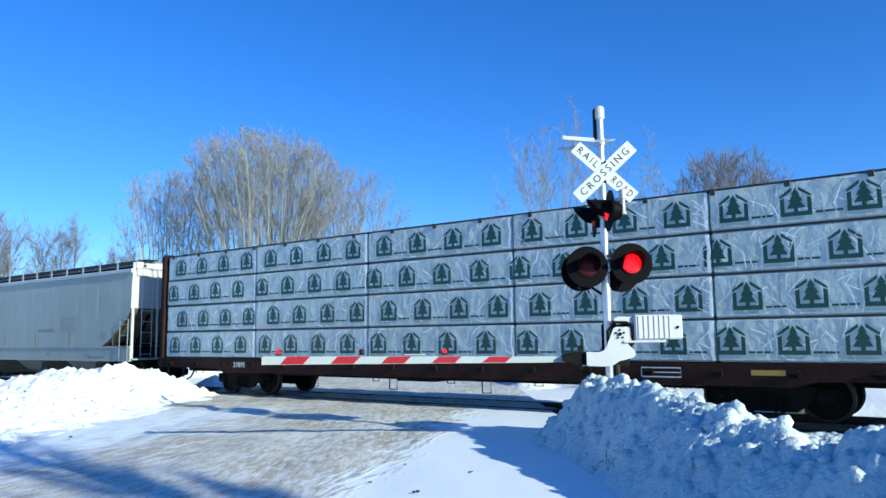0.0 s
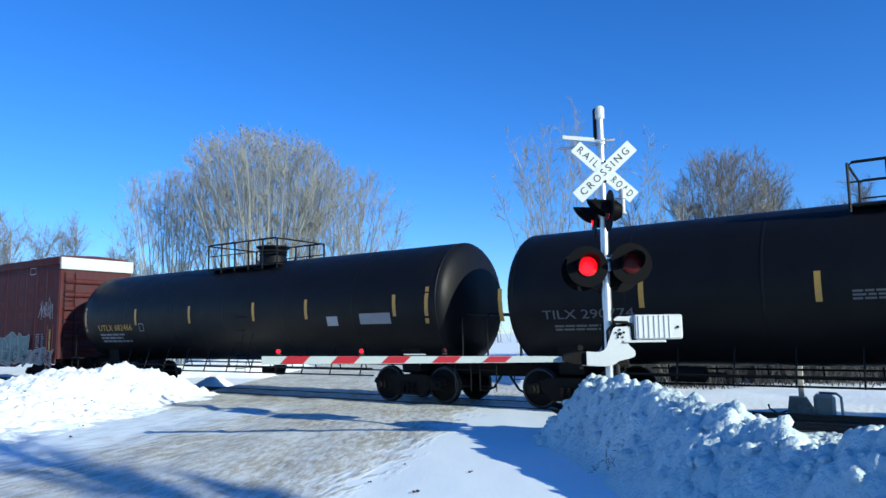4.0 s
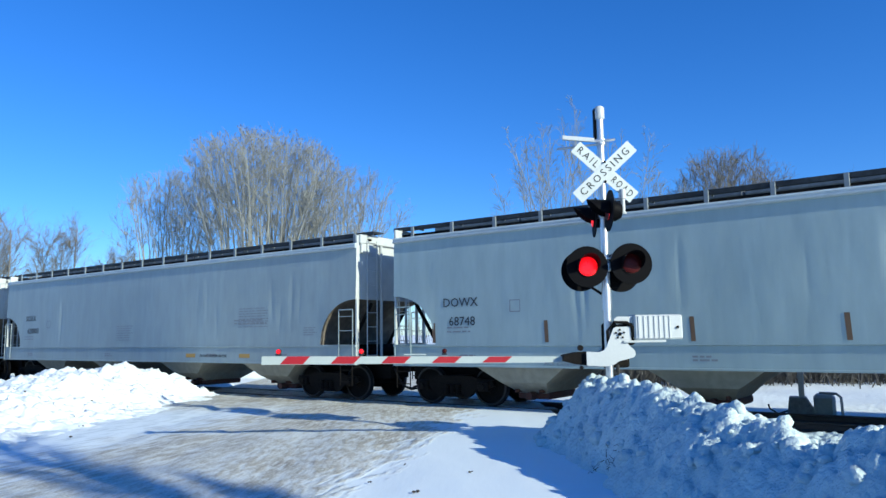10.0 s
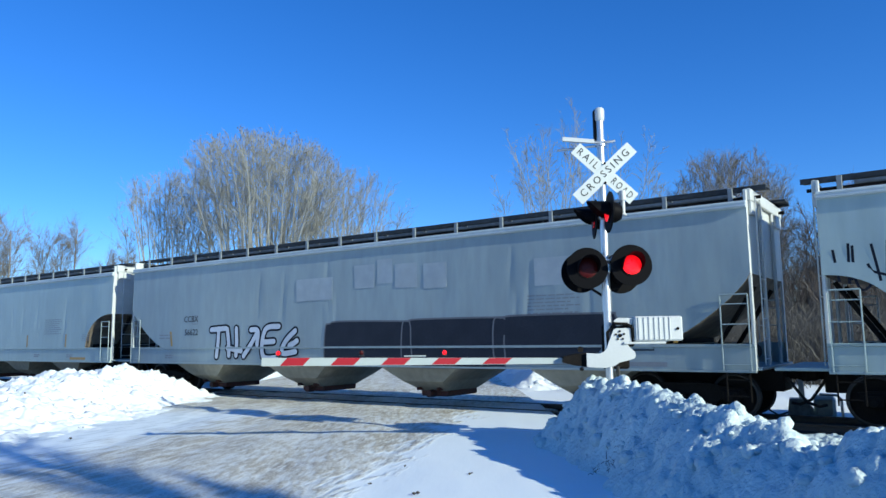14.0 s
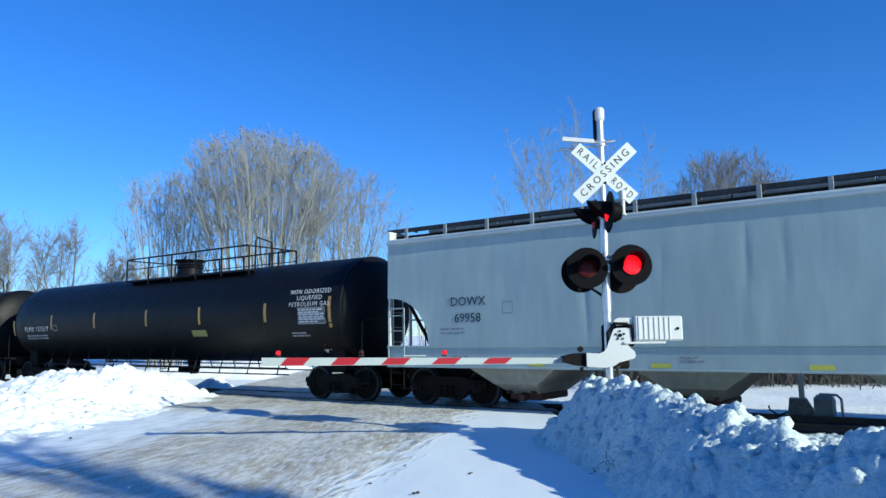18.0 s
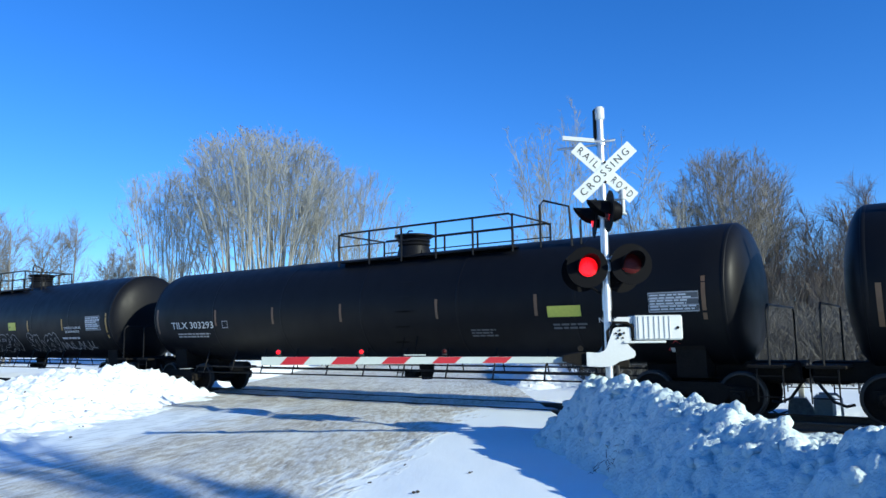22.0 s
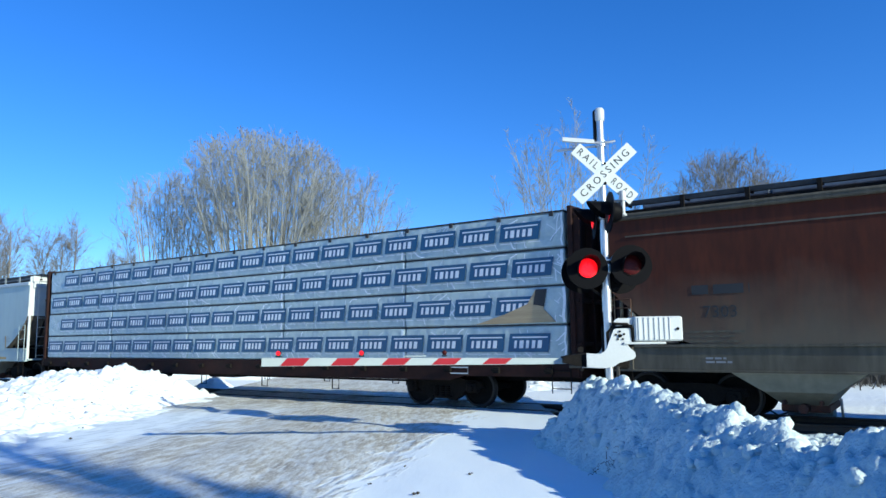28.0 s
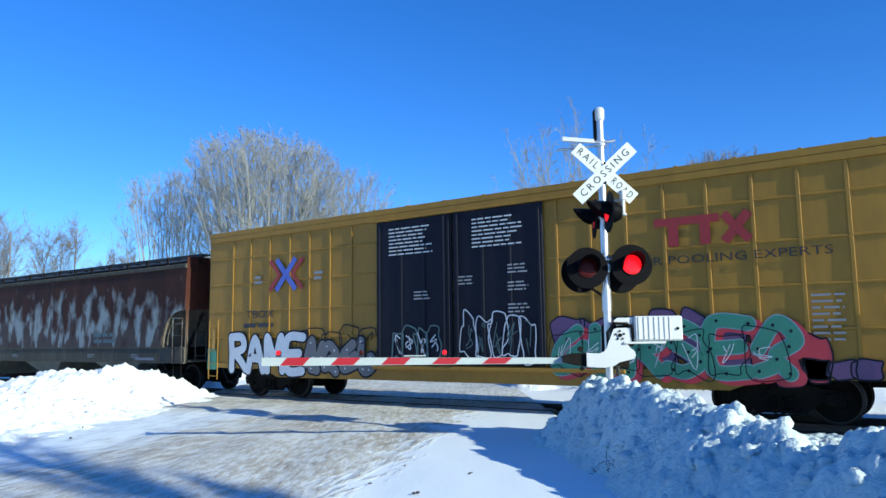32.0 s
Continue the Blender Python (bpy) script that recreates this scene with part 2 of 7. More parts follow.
# ---- mesh builder ----
class Form:
    """Collects faces for one mesh."""

    def __init__(self):
        self.v, self.f = [], []

    def add(self, verts, faces):
        k = len(self.v)
        self.v += [tuple(p) for p in verts]
        self.f += [tuple(i + k for i in f) for f in faces]
        return self

    def box(self, x0, y0, z0, x1, y1, z1, b=0.0):
        """A block with its edges cut off by b."""
        if b <= 0:
            vs = [(x, y, z) for x in (x0, x1) for y in (y0, y1) for z in (z0, z1)]
            return self.add(vs, [(0, 1, 3, 2), (4, 6, 7, 5), (0, 4, 5, 1), (2, 3, 7, 6), (0, 2, 6, 4), (1, 5, 7, 3)])
        c, h = ((x0 + x1) / 2, (y0 + y1) / 2, (z0 + z1) / 2), ((x1 - x0) / 2, (y1 - y0) / 2, (z1 - z0) / 2)
        b = min(b, 0.49 * min(abs(k) * 2 for k in h))
        vs, idx = [], {}
        for sx in (-1, 1):
            for sy in (-1, 1):
                for sz in (-1, 1):
                    s = (sx, sy, sz)
                    for a in range(3):
                        idx[s, a] = len(vs)
                        vs.append(tuple(c[k] + s[k] * (h[k] - (0 if k == a else b)) for k in range(3)))
        fs = []
        for a in range(3):
            o1, o2 = [k for k in range(3) if k != a]
            for sg in (-1, 1):
                ring = []
                for p, r in ((-1, -1), (1, -1), (1, 1), (-1, 1)):
                    s = [0, 0, 0]
                    s[a], s[o1], s[o2] = sg, p, r
                    ring.append(idx[tuple(s), a])
                fs.append(ring)
        for a in range(3):
            o1, o2 = [k for k in range(3) if k != a]
            for p in (-1, 1):
                for r in (-1, 1):
                    s0, s1 = [0, 0, 0], [0, 0, 0]
                    s0[a], s1[a] = -1, 1
                    s0[o1] = s1[o1] = p
                    s0[o2] = s1[o2] = r
                    fs.append([idx[tuple(s0), o1], idx[tuple(s1), o1], idx[tuple(s1), o2], idx[tuple(s0), o2]])
        for s in {k[0] for k in idx}:
            fs.append([idx[s, 0], idx[s, 1], idx[s, 2]])
        return self.add(vs, fs)

    def tube(self, pts, r, n=6, r2=None):
        """A round bar along the points; r2: its radius at the end."""
        pts = [Vector(p) for p in pts]
        r2 = r if r2 is None else r2
        k = len(self.v)
        m = len(pts)
        for i, p in enumerate(pts):
            d = (pts[min(i + 1, m - 1)] - pts[max(i - 1, 0)]).normalized()
            a = d.cross(Vector((0.31, 0.2, 0.93)) if abs(d.z) < 0.9 else Vector((1, 0.13, 0))).normalized()
            b = d.cross(a)
            rad = r + (r2 - r) * i / max(1, m - 1)
            for j in range(n):
                t = 2 * math.pi * j / n
                self.v.append(tuple(p + a * (rad * math.cos(t)) + b * (rad * math.sin(t))))
        for i in range(m - 1):
            for j in range(n):
                j2 = (j + 1) % n
                self.f.append((k + i * n + j, k + i * n + j2, k + (i + 1) * n + j2, k + (i + 1) * n + j))
        self.f += [tuple(k + j for j in range(n - 1, -1, -1)), tuple(k + (m - 1) * n + j for j in range(n))]
        return self

    def lathe(self, prof, axis="x", centre=(0, 0, 0), n=24):
        """Turns a profile of (along, radius) round the axis."""
        k = len(self.v)
        for s, r in prof:
            for j in range(n):
                t = 2 * math.pi * j / n
                a, b = max(r, 1e-4) * math.cos(t), max(r, 1e-4) * math.sin(t)
                p = {"x": (s, a, b), "y": (b, s, a), "z": (a, b, s)}[axis]
                self.v.append((p[0] + centre[0], p[1] + centre[1], p[2] + centre[2]))
        m = len(prof)
        for i in range(m - 1):
            for j in range(n):
                j2 = (j + 1) % n
                self.f.append((k + i * n + j, k + i * n + j2, k + (i + 1) * n + j2, k + (i + 1) * n + j))
        self.f += [tuple(k + j for j in range(n - 1, -1, -1)), tuple(k + (m - 1) * n + j for j in range(n))]
        return self

    def prism(self, outline, y0, y1):
        """A plate: an outline of (x, z), from y0 to y1."""
        k, n = len(self.v), len(outline)
        self.v += [(x, y0, z) for x, z in outline] + [(x, y1, z) for x, z in outline]
        self.f += [tuple(k + i for i in range(n)), tuple(k + n + i for i in range(n - 1, -1, -1))]
        self.f += [(k + i, k + n + i, k + n + (i + 1) % n, k + (i + 1) % n) for i in range(n)]
        return self

    def run(self, prof, x0, x1):
        """A rolled section of (y, z) drawn along x."""
        n = len(prof)
        return self.add([(x, y, z) for x in (x0, x1) for y, z in prof], [tuple(range(n)), tuple(range(2 * n - 1, n - 1, -1))] + [(i, n + i, n + (i + 1) % n, (i + 1) % n) for i in range(n)])

    def ribbon(self, pts, wide, y, thick=0.004):
        """A painted stroke in the x-z plane along points (x, z), its face at y."""
        m = len(pts)
        if m < 2:
            return self
        k = len(self.v)
        for i, p in enumerate(pts):
            a, b = pts[max(0, i - 1)], pts[min(m - 1, i + 1)]
            dx, dz = b[0] - a[0], b[1] - a[1]
            q = math.hypot(dx, dz) or 1
            nx, nz = -dz / q * wide / 2, dx / q * wide / 2
            self.v += [(p[0] + nx, y, p[1] + nz), (p[0] - nx, y, p[1] - nz)]
        self.f += [(k + 2 * i, k + 2 * i + 2, k + 2 * i + 3, k + 2 * i + 1) for i in range(m - 1)]
        return self

    def mesh(self, name, material, smooth=False, fix=True):
        me = bpy.data.meshes.new(name)
        me.from_pydata(self.v, [], self.f)
        for m in material if isinstance(material, (list, tuple)) else [material]:
            me.materials.append(m)
        if fix:
            bm = bmesh.new()
            bm.from_mesh(me)
            bmesh.ops.recalc_face_normals(bm, faces=bm.faces)
            bm.to_mesh(me)
            bm.free()
        if smooth:
            me.shade_smooth()
            me.set_sharp_from_angle(angle=radians(smooth if smooth > 1 else 40))
        return me


STORE = {}


def kept(key, make):
    """A mesh made once and shared by the things that are alike."""
    if key not in STORE:
        STORE[key] = make()
    return STORE[key]


def part(name, form, material, parent, label="", smooth=False, at=None):
    """Links a form, or a mesh, as one object under a thing or a part."""
    me = form if isinstance(form, bpy.types.Mesh) else form.mesh(name, material, smooth)
    ob = new(name, me)
    ob.parent = parent
    if at is not None:
        ob.matrix_basis = at
    if label:
        tagged(ob, label)
    return ob


def thing(name, m, label, category, group="", kind=""):
    ob = new(name)
    ob.empty_display_size = 0.2
    ob.matrix_basis = m
    return tagged(ob, label, category, group, kind)


def text_mesh(words, high, material, wide=None, spacing=1.0):
    """Raised lettering, facing -y, its middle at the origin."""
    def make():
        cu = bpy.data.curves.new("lettering", "FONT")
        cu.body, cu.size, cu.align_x, cu.align_y, cu.extrude, cu.resolution_u = words, high * 1.38, "CENTER", "CENTER", 0.002, 2
        cu.space_character = spacing
        tmp = bpy.data.objects.new("lettering", cu)
        me = bpy.data.meshes.new_from_object(tmp)
        bpy.data.objects.remove(tmp)
        turn = Matrix.Rotation(radians(90), 4, "X")
        if wide:
            xs = [v.co.x for v in me.vertices]
            turn = turn @ Matrix.Diagonal((wide / max(0.01, max(xs) - min(xs)), 1, 1, 1))
        me.transform(turn)
        me.materials.clear()
        me.materials.append(material)
        me.name = "lettering"
        return me
    return kept(("text", words, round(high, 3), material.name, wide, spacing), make)


def lettering(parent, words, x, y, z, high, material, wide=None, spacing=1.0, name="lettering"):
    return part(name, text_mesh(words, high, material, wide, spacing), None, parent, at=pose(x, y, z))


def bars(parent, x0, x1, z0, z1, y, rows, material, seed=1, name="data_stencil", fill=0.55):
    """Small unreadable writing, as rows of plain bars."""
    rnd = random.Random(seed)
    f = Form()
    step = (z1 - z0) / rows
    for i in range(rows):
        z, x = z1 - step * (i + 0.5), x0
        end = x1 - rnd.uniform(0, 0.3) * (x1 - x0)
        while x < end:
            w = min(rnd.uniform(1.2, 3.5) * step, end - x)
            f.add([(x, y, z - step * fill / 2), (x + w, y, z - step * fill / 2), (x + w, y, z + step * fill / 2), (x, y, z + step * fill / 2)], [(0, 1, 2, 3)])
            x += w + step * 0.45
    return tagged(part(name, f, material, parent), kind="stuff")


# ---- the large structure: ground, road, track ----
def fbm(x, y, s=0.0):
    return noise.noise((x, y, s)) + 0.5 * noise.noise((2.1 * x, 2.1 * y, s + 3)) + 0.25 * noise.noise((4.3 * x, 4.3 * y, s + 7))


def grid(xs, ys, height):
    f = Form()
    f.v = [(x, y, height(x, y)) for y in ys for x in xs]
    n = len(xs)
    f.f = [(j * n + i, j * n + i + 1, (j + 1) * n + i + 1, (j + 1) * n + i) for j in range(len(ys) - 1) for i in range(n - 1)]
    return f


def spread(lo, hi, near, step, grow=1.35):
    """Steps that widen away from the stretch near."""
    out = list(np.arange(near[0], near[1] + step, step))
    d, a = step, out[-1]
    while a < hi:
        d *= grow
        a += d
        out.append(a)
    d, a = step, out[0]
    while a > lo:
        d *= grow
        a -= d
        out.insert(0, a)
    return out


FRAME = pose(EYE.x, EYE.y, 0, 0, 0, YAW)  # x to the right of the road, y along it


def ground_height(x, y):
    h = -0.1
    u, w = (Vector((x, y, 0)) - EYE).dot(RIGHT), (Vector((x, y, 0)) - EYE).dot(AHEAD)
    off = max(0.0, abs(u + 2.6) - 5.2)
    bed = max(0.0, 1 - max(0.0, abs(y + 0.6) - 2.6) / 0.8)
    rough = 0.1 * fbm(x * 0.35, y * 0.35) + 0.04 * fbm(x * 1.7, y * 1.7, 5)
    h += min(1, off / 3) * (rough + 0.1) * (1 - bed) - 0.14 * bed * min(1, off)
    far = max(0.0, math.hypot(x + 10, y) - 120)
    return h + min(4.0, far * 0.006)


ground = new("ground", grid(spread(-1800, 1500, (-45, 16), 0.5), spread(-900, 2600, (-18, 40), 0.5), ground_height).mesh("ground", SNOW, 80, False))
tagged(ground, "snow covered open ground beside the railway", "ground", kind="structure")


def road_material():
    m = mat("packed_snow_and_ice_road", (0.8, 0.8, 0.8), 0.6, fine=11, coarse=1.1)
    nt = m.node_tree
    n, l = nt.nodes, nt.links
    tc = n.new("ShaderNodeTexCoord")
    sep = n.new("ShaderNodeSeparateXYZ")
    l.new(tc.outputs["Object"], sep.inputs[0])

    def noise_of(scale, detail, stretch=None, turn=0.0):
        k = n.new("ShaderNodeTexNoise")
        k.inputs["Scale"].default_value, k.inputs["Detail"].default_value = scale, detail
        if stretch:
            mp = n.new("ShaderNodeMapping")
            mp.vector_type = "TEXTURE"
            mp.inputs["Scale"].default_value = (1, stretch, 1)
            mp.inputs["Rotation"].default_value = (0, 0, radians(turn))
            l.new(tc.outputs["Object"], mp.inputs[0])
            l.new(mp.outputs[0], k.inputs["Vector"])
        else:
            l.new(tc.outputs["Object"], k.inputs["Vector"])
        return k.outputs[0]

    def op(kind, a, b):
        k = n.new("ShaderNodeMath")
        k.operation = kind
        for i, s in enumerate((a, b)):
            if isinstance(s, (int, float)):
                k.inputs[i].default_value = s
            else:
                l.new(s, k.inputs[i])
        return k.outputs[0]

    def step(s, a, b, lo=0.0, hi=1.0):
        k = n.new("ShaderNodeMapRange")
        k.interpolation_type = "SMOOTHSTEP"
        k.inputs[1].default_value, k.inputs[2].default_value = a, b
        k.inputs[3].default_value, k.inputs[4].default_value = lo, hi
        l.new(s, k.inputs[0])
        return k.outputs[0]

    def blend(fac, a, b):
        k = n.new("ShaderNodeMix")
        k.data_type = "RGBA"
        for name, s in (("A", a), ("B", b)):
            if isinstance(s, tuple):
                k.inputs[name].default_value = (*s, 1)
            else:
                l.new(s, k.inputs[name])
        l.new(fac, k.inputs["Factor"])
        return k.outputs["Result"]

    edge, patch_n, grit = noise_of(1.1, 6), noise_of(0.55, 5), noise_of(30, 5)
    ahead, turning = noise_of(9.0, 9, 3.2, -3), noise_of(8.0, 9, 4.5, -18)
    fine, ribs = noise_of(22, 4, 7, -4), noise_of(16, 3, 0.45, -6)
    # the driven part narrows towards the stop; wheels turn off to one side of it
    lane = op("SUBTRACT", sep.outputs[0], op("MULTIPLY", sep.outputs[1], 0.21))
    ragged = op("ADD", lane, op("MULTIPLY", op("SUBTRACT", edge, 0.5), 2.0))
    ragged = op("ADD", ragged, op("MULTIPLY", op("SUBTRACT", turning, 0.5), 1.6))
    side = step(lane, -6.6, -4.9)
    streak = op("ADD", op("MULTIPLY", ahead, side), op("MULTIPLY", turning, op("SUBTRACT", 1.0, side)))
    inside = op("MULTIPLY", step(ragged, -2.75, -3.3), step(ragged, -9.0, -7.0))
    near_track = op("MULTIPLY", step(sep.outputs[1], 16.5, 19.5), step(ragged, -1.6, -2.4))
    inside = op("MAXIMUM", inside, near_track)
    wear = step(op("ADD", op("ADD", op("MULTIPLY", streak, 0.6), op("MULTIPLY", fine, 0.35)), op("MULTIPLY", patch_n, 0.3)), 0.5, 0.72)
    fac = op("MULTIPLY", inside, op("ADD", 0.55, op("MULTIPLY", wear, 0.45)))
    dirt = blend(step(op("ADD", op("MULTIPLY", grit, 0.65), op("MULTIPLY", streak, 0.4)), 0.42, 0.64), (0.63, 0.61, 0.52), (0.4, 0.36, 0.27))
    bare = op("MULTIPLY", op("MULTIPLY", inside, step(patch_n, 0.5, 0.66)), step(fine, 0.42, 0.62, 0.0, 0.7))
    dirt = blend(bare, dirt, (0.24, 0.2, 0.145))
    ice = blend(step(turning, 0.46, 0.64), (0.8, 0.87, 0.88), (0.62, 0.69, 0.7))
    packed = blend(step(lane, -7.6, -6.2), ice, (0.8, 0.87, 0.88))
    l.new(blend(fac, packed, dirt), n["Principled BSDF"].inputs["Base Color"])
    # tyre treads and scraped ridges
    height = op("ADD", op("MULTIPLY", op("ADD", streak, op("MULTIPLY", fine, 0.6)), op("ADD", 0.12, op("MULTIPLY", inside, 0.6))), op("MULTIPLY", op("MULTIPLY", ribs, inside), 0.5))
    bp = n.new("ShaderNodeBump")
    bp.inputs["Strength"].default_value, bp.inputs["Distance"].default_value = 1.0, 0.02
    l.new(height, bp.inputs["Height"])
    l.new(bp.outputs[0], n["Principled BSDF"].inputs["Normal"])
    return m


def road_height(u, w):
    rut = sum(math.exp(-((u - c - 0.05 * math.sin(w * 0.4 + c)) / 0.28) ** 2) for c in (-5.6, -4.0, -2.4, -0.8))
    return -0.022 - 0.018 * rut + 0.008 * fbm(u * 2.2, w * 0.6) + 0.004 * fbm(u * 9, w * 3, 4)


road = new("road", grid(list(np.arange(-7.8, 2.45, 0.12)), spread(-60, 260, (4, 22), 0.16), road_height).mesh("road", road_material(), 80, False))
road.matrix_basis = FRAME
tagged(road, "road of packed snow and tan dirty ice with wheel tracks", "road", kind="structure")

# track: bed, ties and two rails
bed = Form()
prof = [(-3.3, -0.2), (-2.0, -0.13), (2.0, -0.13), (2.6, -0.22)]
for i, x in enumerate(np.arange(-480, 470, 1.0)):
    for y, z in prof:
        bed.v.append((x, y + (0.12 * noise.noise((x * 0.9, y, 0)) if abs(y) > 2.1 else 0), z + 0.025 * noise.noise((x * 1.3, y * 3, 9))))
    if i:
        bed.f += [(4 * i - 4 + j, 4 * i + j, 4 * i + j + 1, 4 * i - 3 + j) for j in range(3)]
track_bed = new("track_bed", bed.mesh("track_bed", BALLAST, 60, False))
tagged(track_bed, "dark stone ballast bed of the railway track", "track bed", kind="structure")
track = thing("railway_track", pose(0, 0, 0), "single railway track, steel rails on dark wooden ties", "railway track", kind="structure")
RAIL_PROF = [(-0.07, -0.17), (0.07, -0.17), (0.07, -0.155), (0.012, -0.13), (0.012, -0.045), (0.036, -0.03), (0.036, -0.006), (0.03, 0.0), (-0.03, 0.0), (-0.036, -0.006), (-0.036, -0.03), (-0.012, -0.045), (-0.012, -0.13), (-0.07, -0.155)]
for y in (-0.755, 0.755):
    f = Form()
    n = len(RAIL_PROF)
    f.v = [(x, y + a, b - 0.002) for x in (-480, 470) for a, b in RAIL_PROF]
    f.f = [tuple(range(n)), tuple(range(2 * n - 1, n - 1, -1))] + [(i, n + i, n + (i + 1) % n, (i + 1) % n) for i in range(n)]
    part("rail", f, RAIL, track)
tie = kept("tie", lambda: Form().box(-0.115, -1.3, -0.28, 0.115, 1.3, -0.1, 0.012).mesh("tie", TIE))
for i in range(110):
    part("tie", tie, None, track, at=pose(-42 + i * 0.55, 0.03 * math.sin(i * 7.1), -0.03, 0, 0, math.sin(i * 3.3)))


# ---- snow banks ----
def lumps(u, w, size, s):
    """Round-topped heaps with creases between them, 0 to 1."""
    d = noise.voronoi((u / size + 0.35 * noise.noise((u * 2, w * 2, s)), w / size + 0.35 * noise.noise((u * 2, w * 2, s + 2)), s))[0][0]
    return max(0.0, 1 - 1.25 * d * d)


def clumpy(u, w, s=0.0):
    a = noise.noise((u * 1.1, w * 1.1, s))
    return 0.2 * a + 0.17 * (lumps(u, w, 0.5, s) - 0.6) + 0.19 * (lumps(u, w, 0.23, s + 5) - 0.55) + 0.11 * (lumps(u, w, 0.11, s + 9) - 0.5) + 0.025 * noise.noise((u * 13, w * 13, s + 12)) + 0.018 * noise.noise((u * 27, w * 27, s + 14))


def soft(a, b, x):
    t = min(1, max(0, (x - a) / (b - a)))
    return t * t * (3 - 2 * t)


def bank(name, us, ws, shape, lump, label, clods=0, seed=1, size=(0.04, 0.13), calm=None, snow=None):
    snow = snow or SNOW
    def height(u, w):
        h = shape(u + 0.2 * noise.noise((u * 0.8, w * 0.8, seed)), w + 0.4 * noise.noise((u * 0.7, w * 0.7, seed + 5)))
        return -0.16 + h + lump * clumpy(u, w, seed * 3.7) * min(1, h * 3.5) * (calm(u, w) if calm else 1)
    bank_ob = new(name, grid(us, ws, height).mesh(name, snow, 170, False))
    bank_ob.matrix_basis = FRAME
    tagged(bank_ob, label, "snow bank")
    if clods:
        rnd = random.Random(seed)
        base = bmesh.new()
        bmesh.ops.create_icosphere(base, subdivisions=2, radius=1)
        vs, fs = [v.co.copy() for v in base.verts], [tuple(v.index for v in f.verts) for f in base.faces]
        base.free()
        f = Form()
        made = 0
        while made < clods:
            u, w = rnd.uniform(us[0], us[-1]), rnd.uniform(ws[0], ws[-1])
            h = height(u, w)
            if h < 0.03 and rnd.random() < 0.93:
                continue
            if h < -0.07 or (calm and rnd.random() > calm(u, w)):
                continue
            r = size[0] + (size[1] - size[0]) * rnd.random() ** 2.5
            q = rnd.uniform(0, 50)
            sq = (rnd.uniform(0.7, 1.3), rnd.uniform(0.7, 1.3), rnd.uniform(0.55, 0.95))
            f.add([(u + v.x * r * sq[0] * k, w + v.y * r * sq[1] * k, h - r * 0.18 + v.z * r * sq[2] * k) for v in vs for k in [1 + 0.3 * noise.noise(v * 1.7 + Vector((q, q, 0))) + 0.16 * noise.noise(v * 3.9 + Vector((0, q, q)))]], fs)
            made += 1
        clump = new("snow_clods", f.mesh("snow_clods", snow, 170, False))
        clump.matrix_basis = FRAME
        tagged(clump, "loose clods of ploughed snow", "snow", kind="stuff")
    return bank_ob


def crest(w):
    return 2.25 + 0.115 * max(0.0, 11.5 - w)


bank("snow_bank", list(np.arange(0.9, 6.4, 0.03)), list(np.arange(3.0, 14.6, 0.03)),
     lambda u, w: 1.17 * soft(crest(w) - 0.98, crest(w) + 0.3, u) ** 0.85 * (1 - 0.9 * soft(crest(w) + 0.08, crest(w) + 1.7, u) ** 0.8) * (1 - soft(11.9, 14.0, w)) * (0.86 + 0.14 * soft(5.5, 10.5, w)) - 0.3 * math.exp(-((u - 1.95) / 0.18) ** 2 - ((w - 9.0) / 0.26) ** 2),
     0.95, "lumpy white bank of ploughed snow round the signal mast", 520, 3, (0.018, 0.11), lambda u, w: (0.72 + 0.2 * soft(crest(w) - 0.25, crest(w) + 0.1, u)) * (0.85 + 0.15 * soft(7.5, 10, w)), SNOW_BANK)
bank("snow_bank", list(np.arange(-20.0, -5.4, 0.07)), list(np.arange(9.0, 26.0, 0.07)),
     lambda u, w: 0.14 * soft(-5.6 - 0.3 * noise.noise((w * 0.6, 2, 1)), -7.6, u) * soft(9, 12, w) * (1 - soft(22.6, 24.2, w))
     + 0.86 * soft(-6.9 - 0.03 * (w - 12) + 0.7 * noise.noise((w * 0.45, 3, 1)) + 0.3 * noise.noise((w * 1.6, 5, 1)), -9.4, u) * (1 - 0.5 * soft(-9.4, -13.5, u)) * (0.26 + 0.74 * soft(12, 20, w)) * (1 - soft(22.6, 24.4, w)) * soft(9, 12, w),
     0.92, "smooth white bank of ploughed snow along the road", 260, 5, (0.03, 0.13))
bank("snow_bank", list(np.arange(1.6, 6.0, 0.1)), list(np.arange(23.2, 40.0, 0.12)),
     lambda u, w: 0.75 * soft(1.9, 3.2, u) * (1 - soft(3.9, 5.4, u)) * soft(23.6, 25.6, w) * (1 - soft(36, 40, w)),
     0.6, "white snow bank beyond the track", 120, 8)
bank("snow_bank", list(np.arange(-17.0, -6.8, 0.12)), list(np.arange(31.0, 48.0, 0.15)),
     lambda u, w: 0.7 * soft(-7.4, -9.4, u) * (1 - soft(-12, -16, u)) * soft(32, 34, w) * (1 - soft(43, 47, w)),
     0.4, "white snow bank beyond the track", 40, 9)

bank("snow_bank", list(np.arange(-11.0, -7.0, 0.07)), list(np.arange(26.6, 30.4, 0.07)),
     lambda u, w: 0.55 * math.exp(-((u + 9.0) / 0.75) ** 2 - ((w - 28.5) / 0.6) ** 2) - 0.1,
     0.4, "small heap of snow beside the rails", 0, 11)


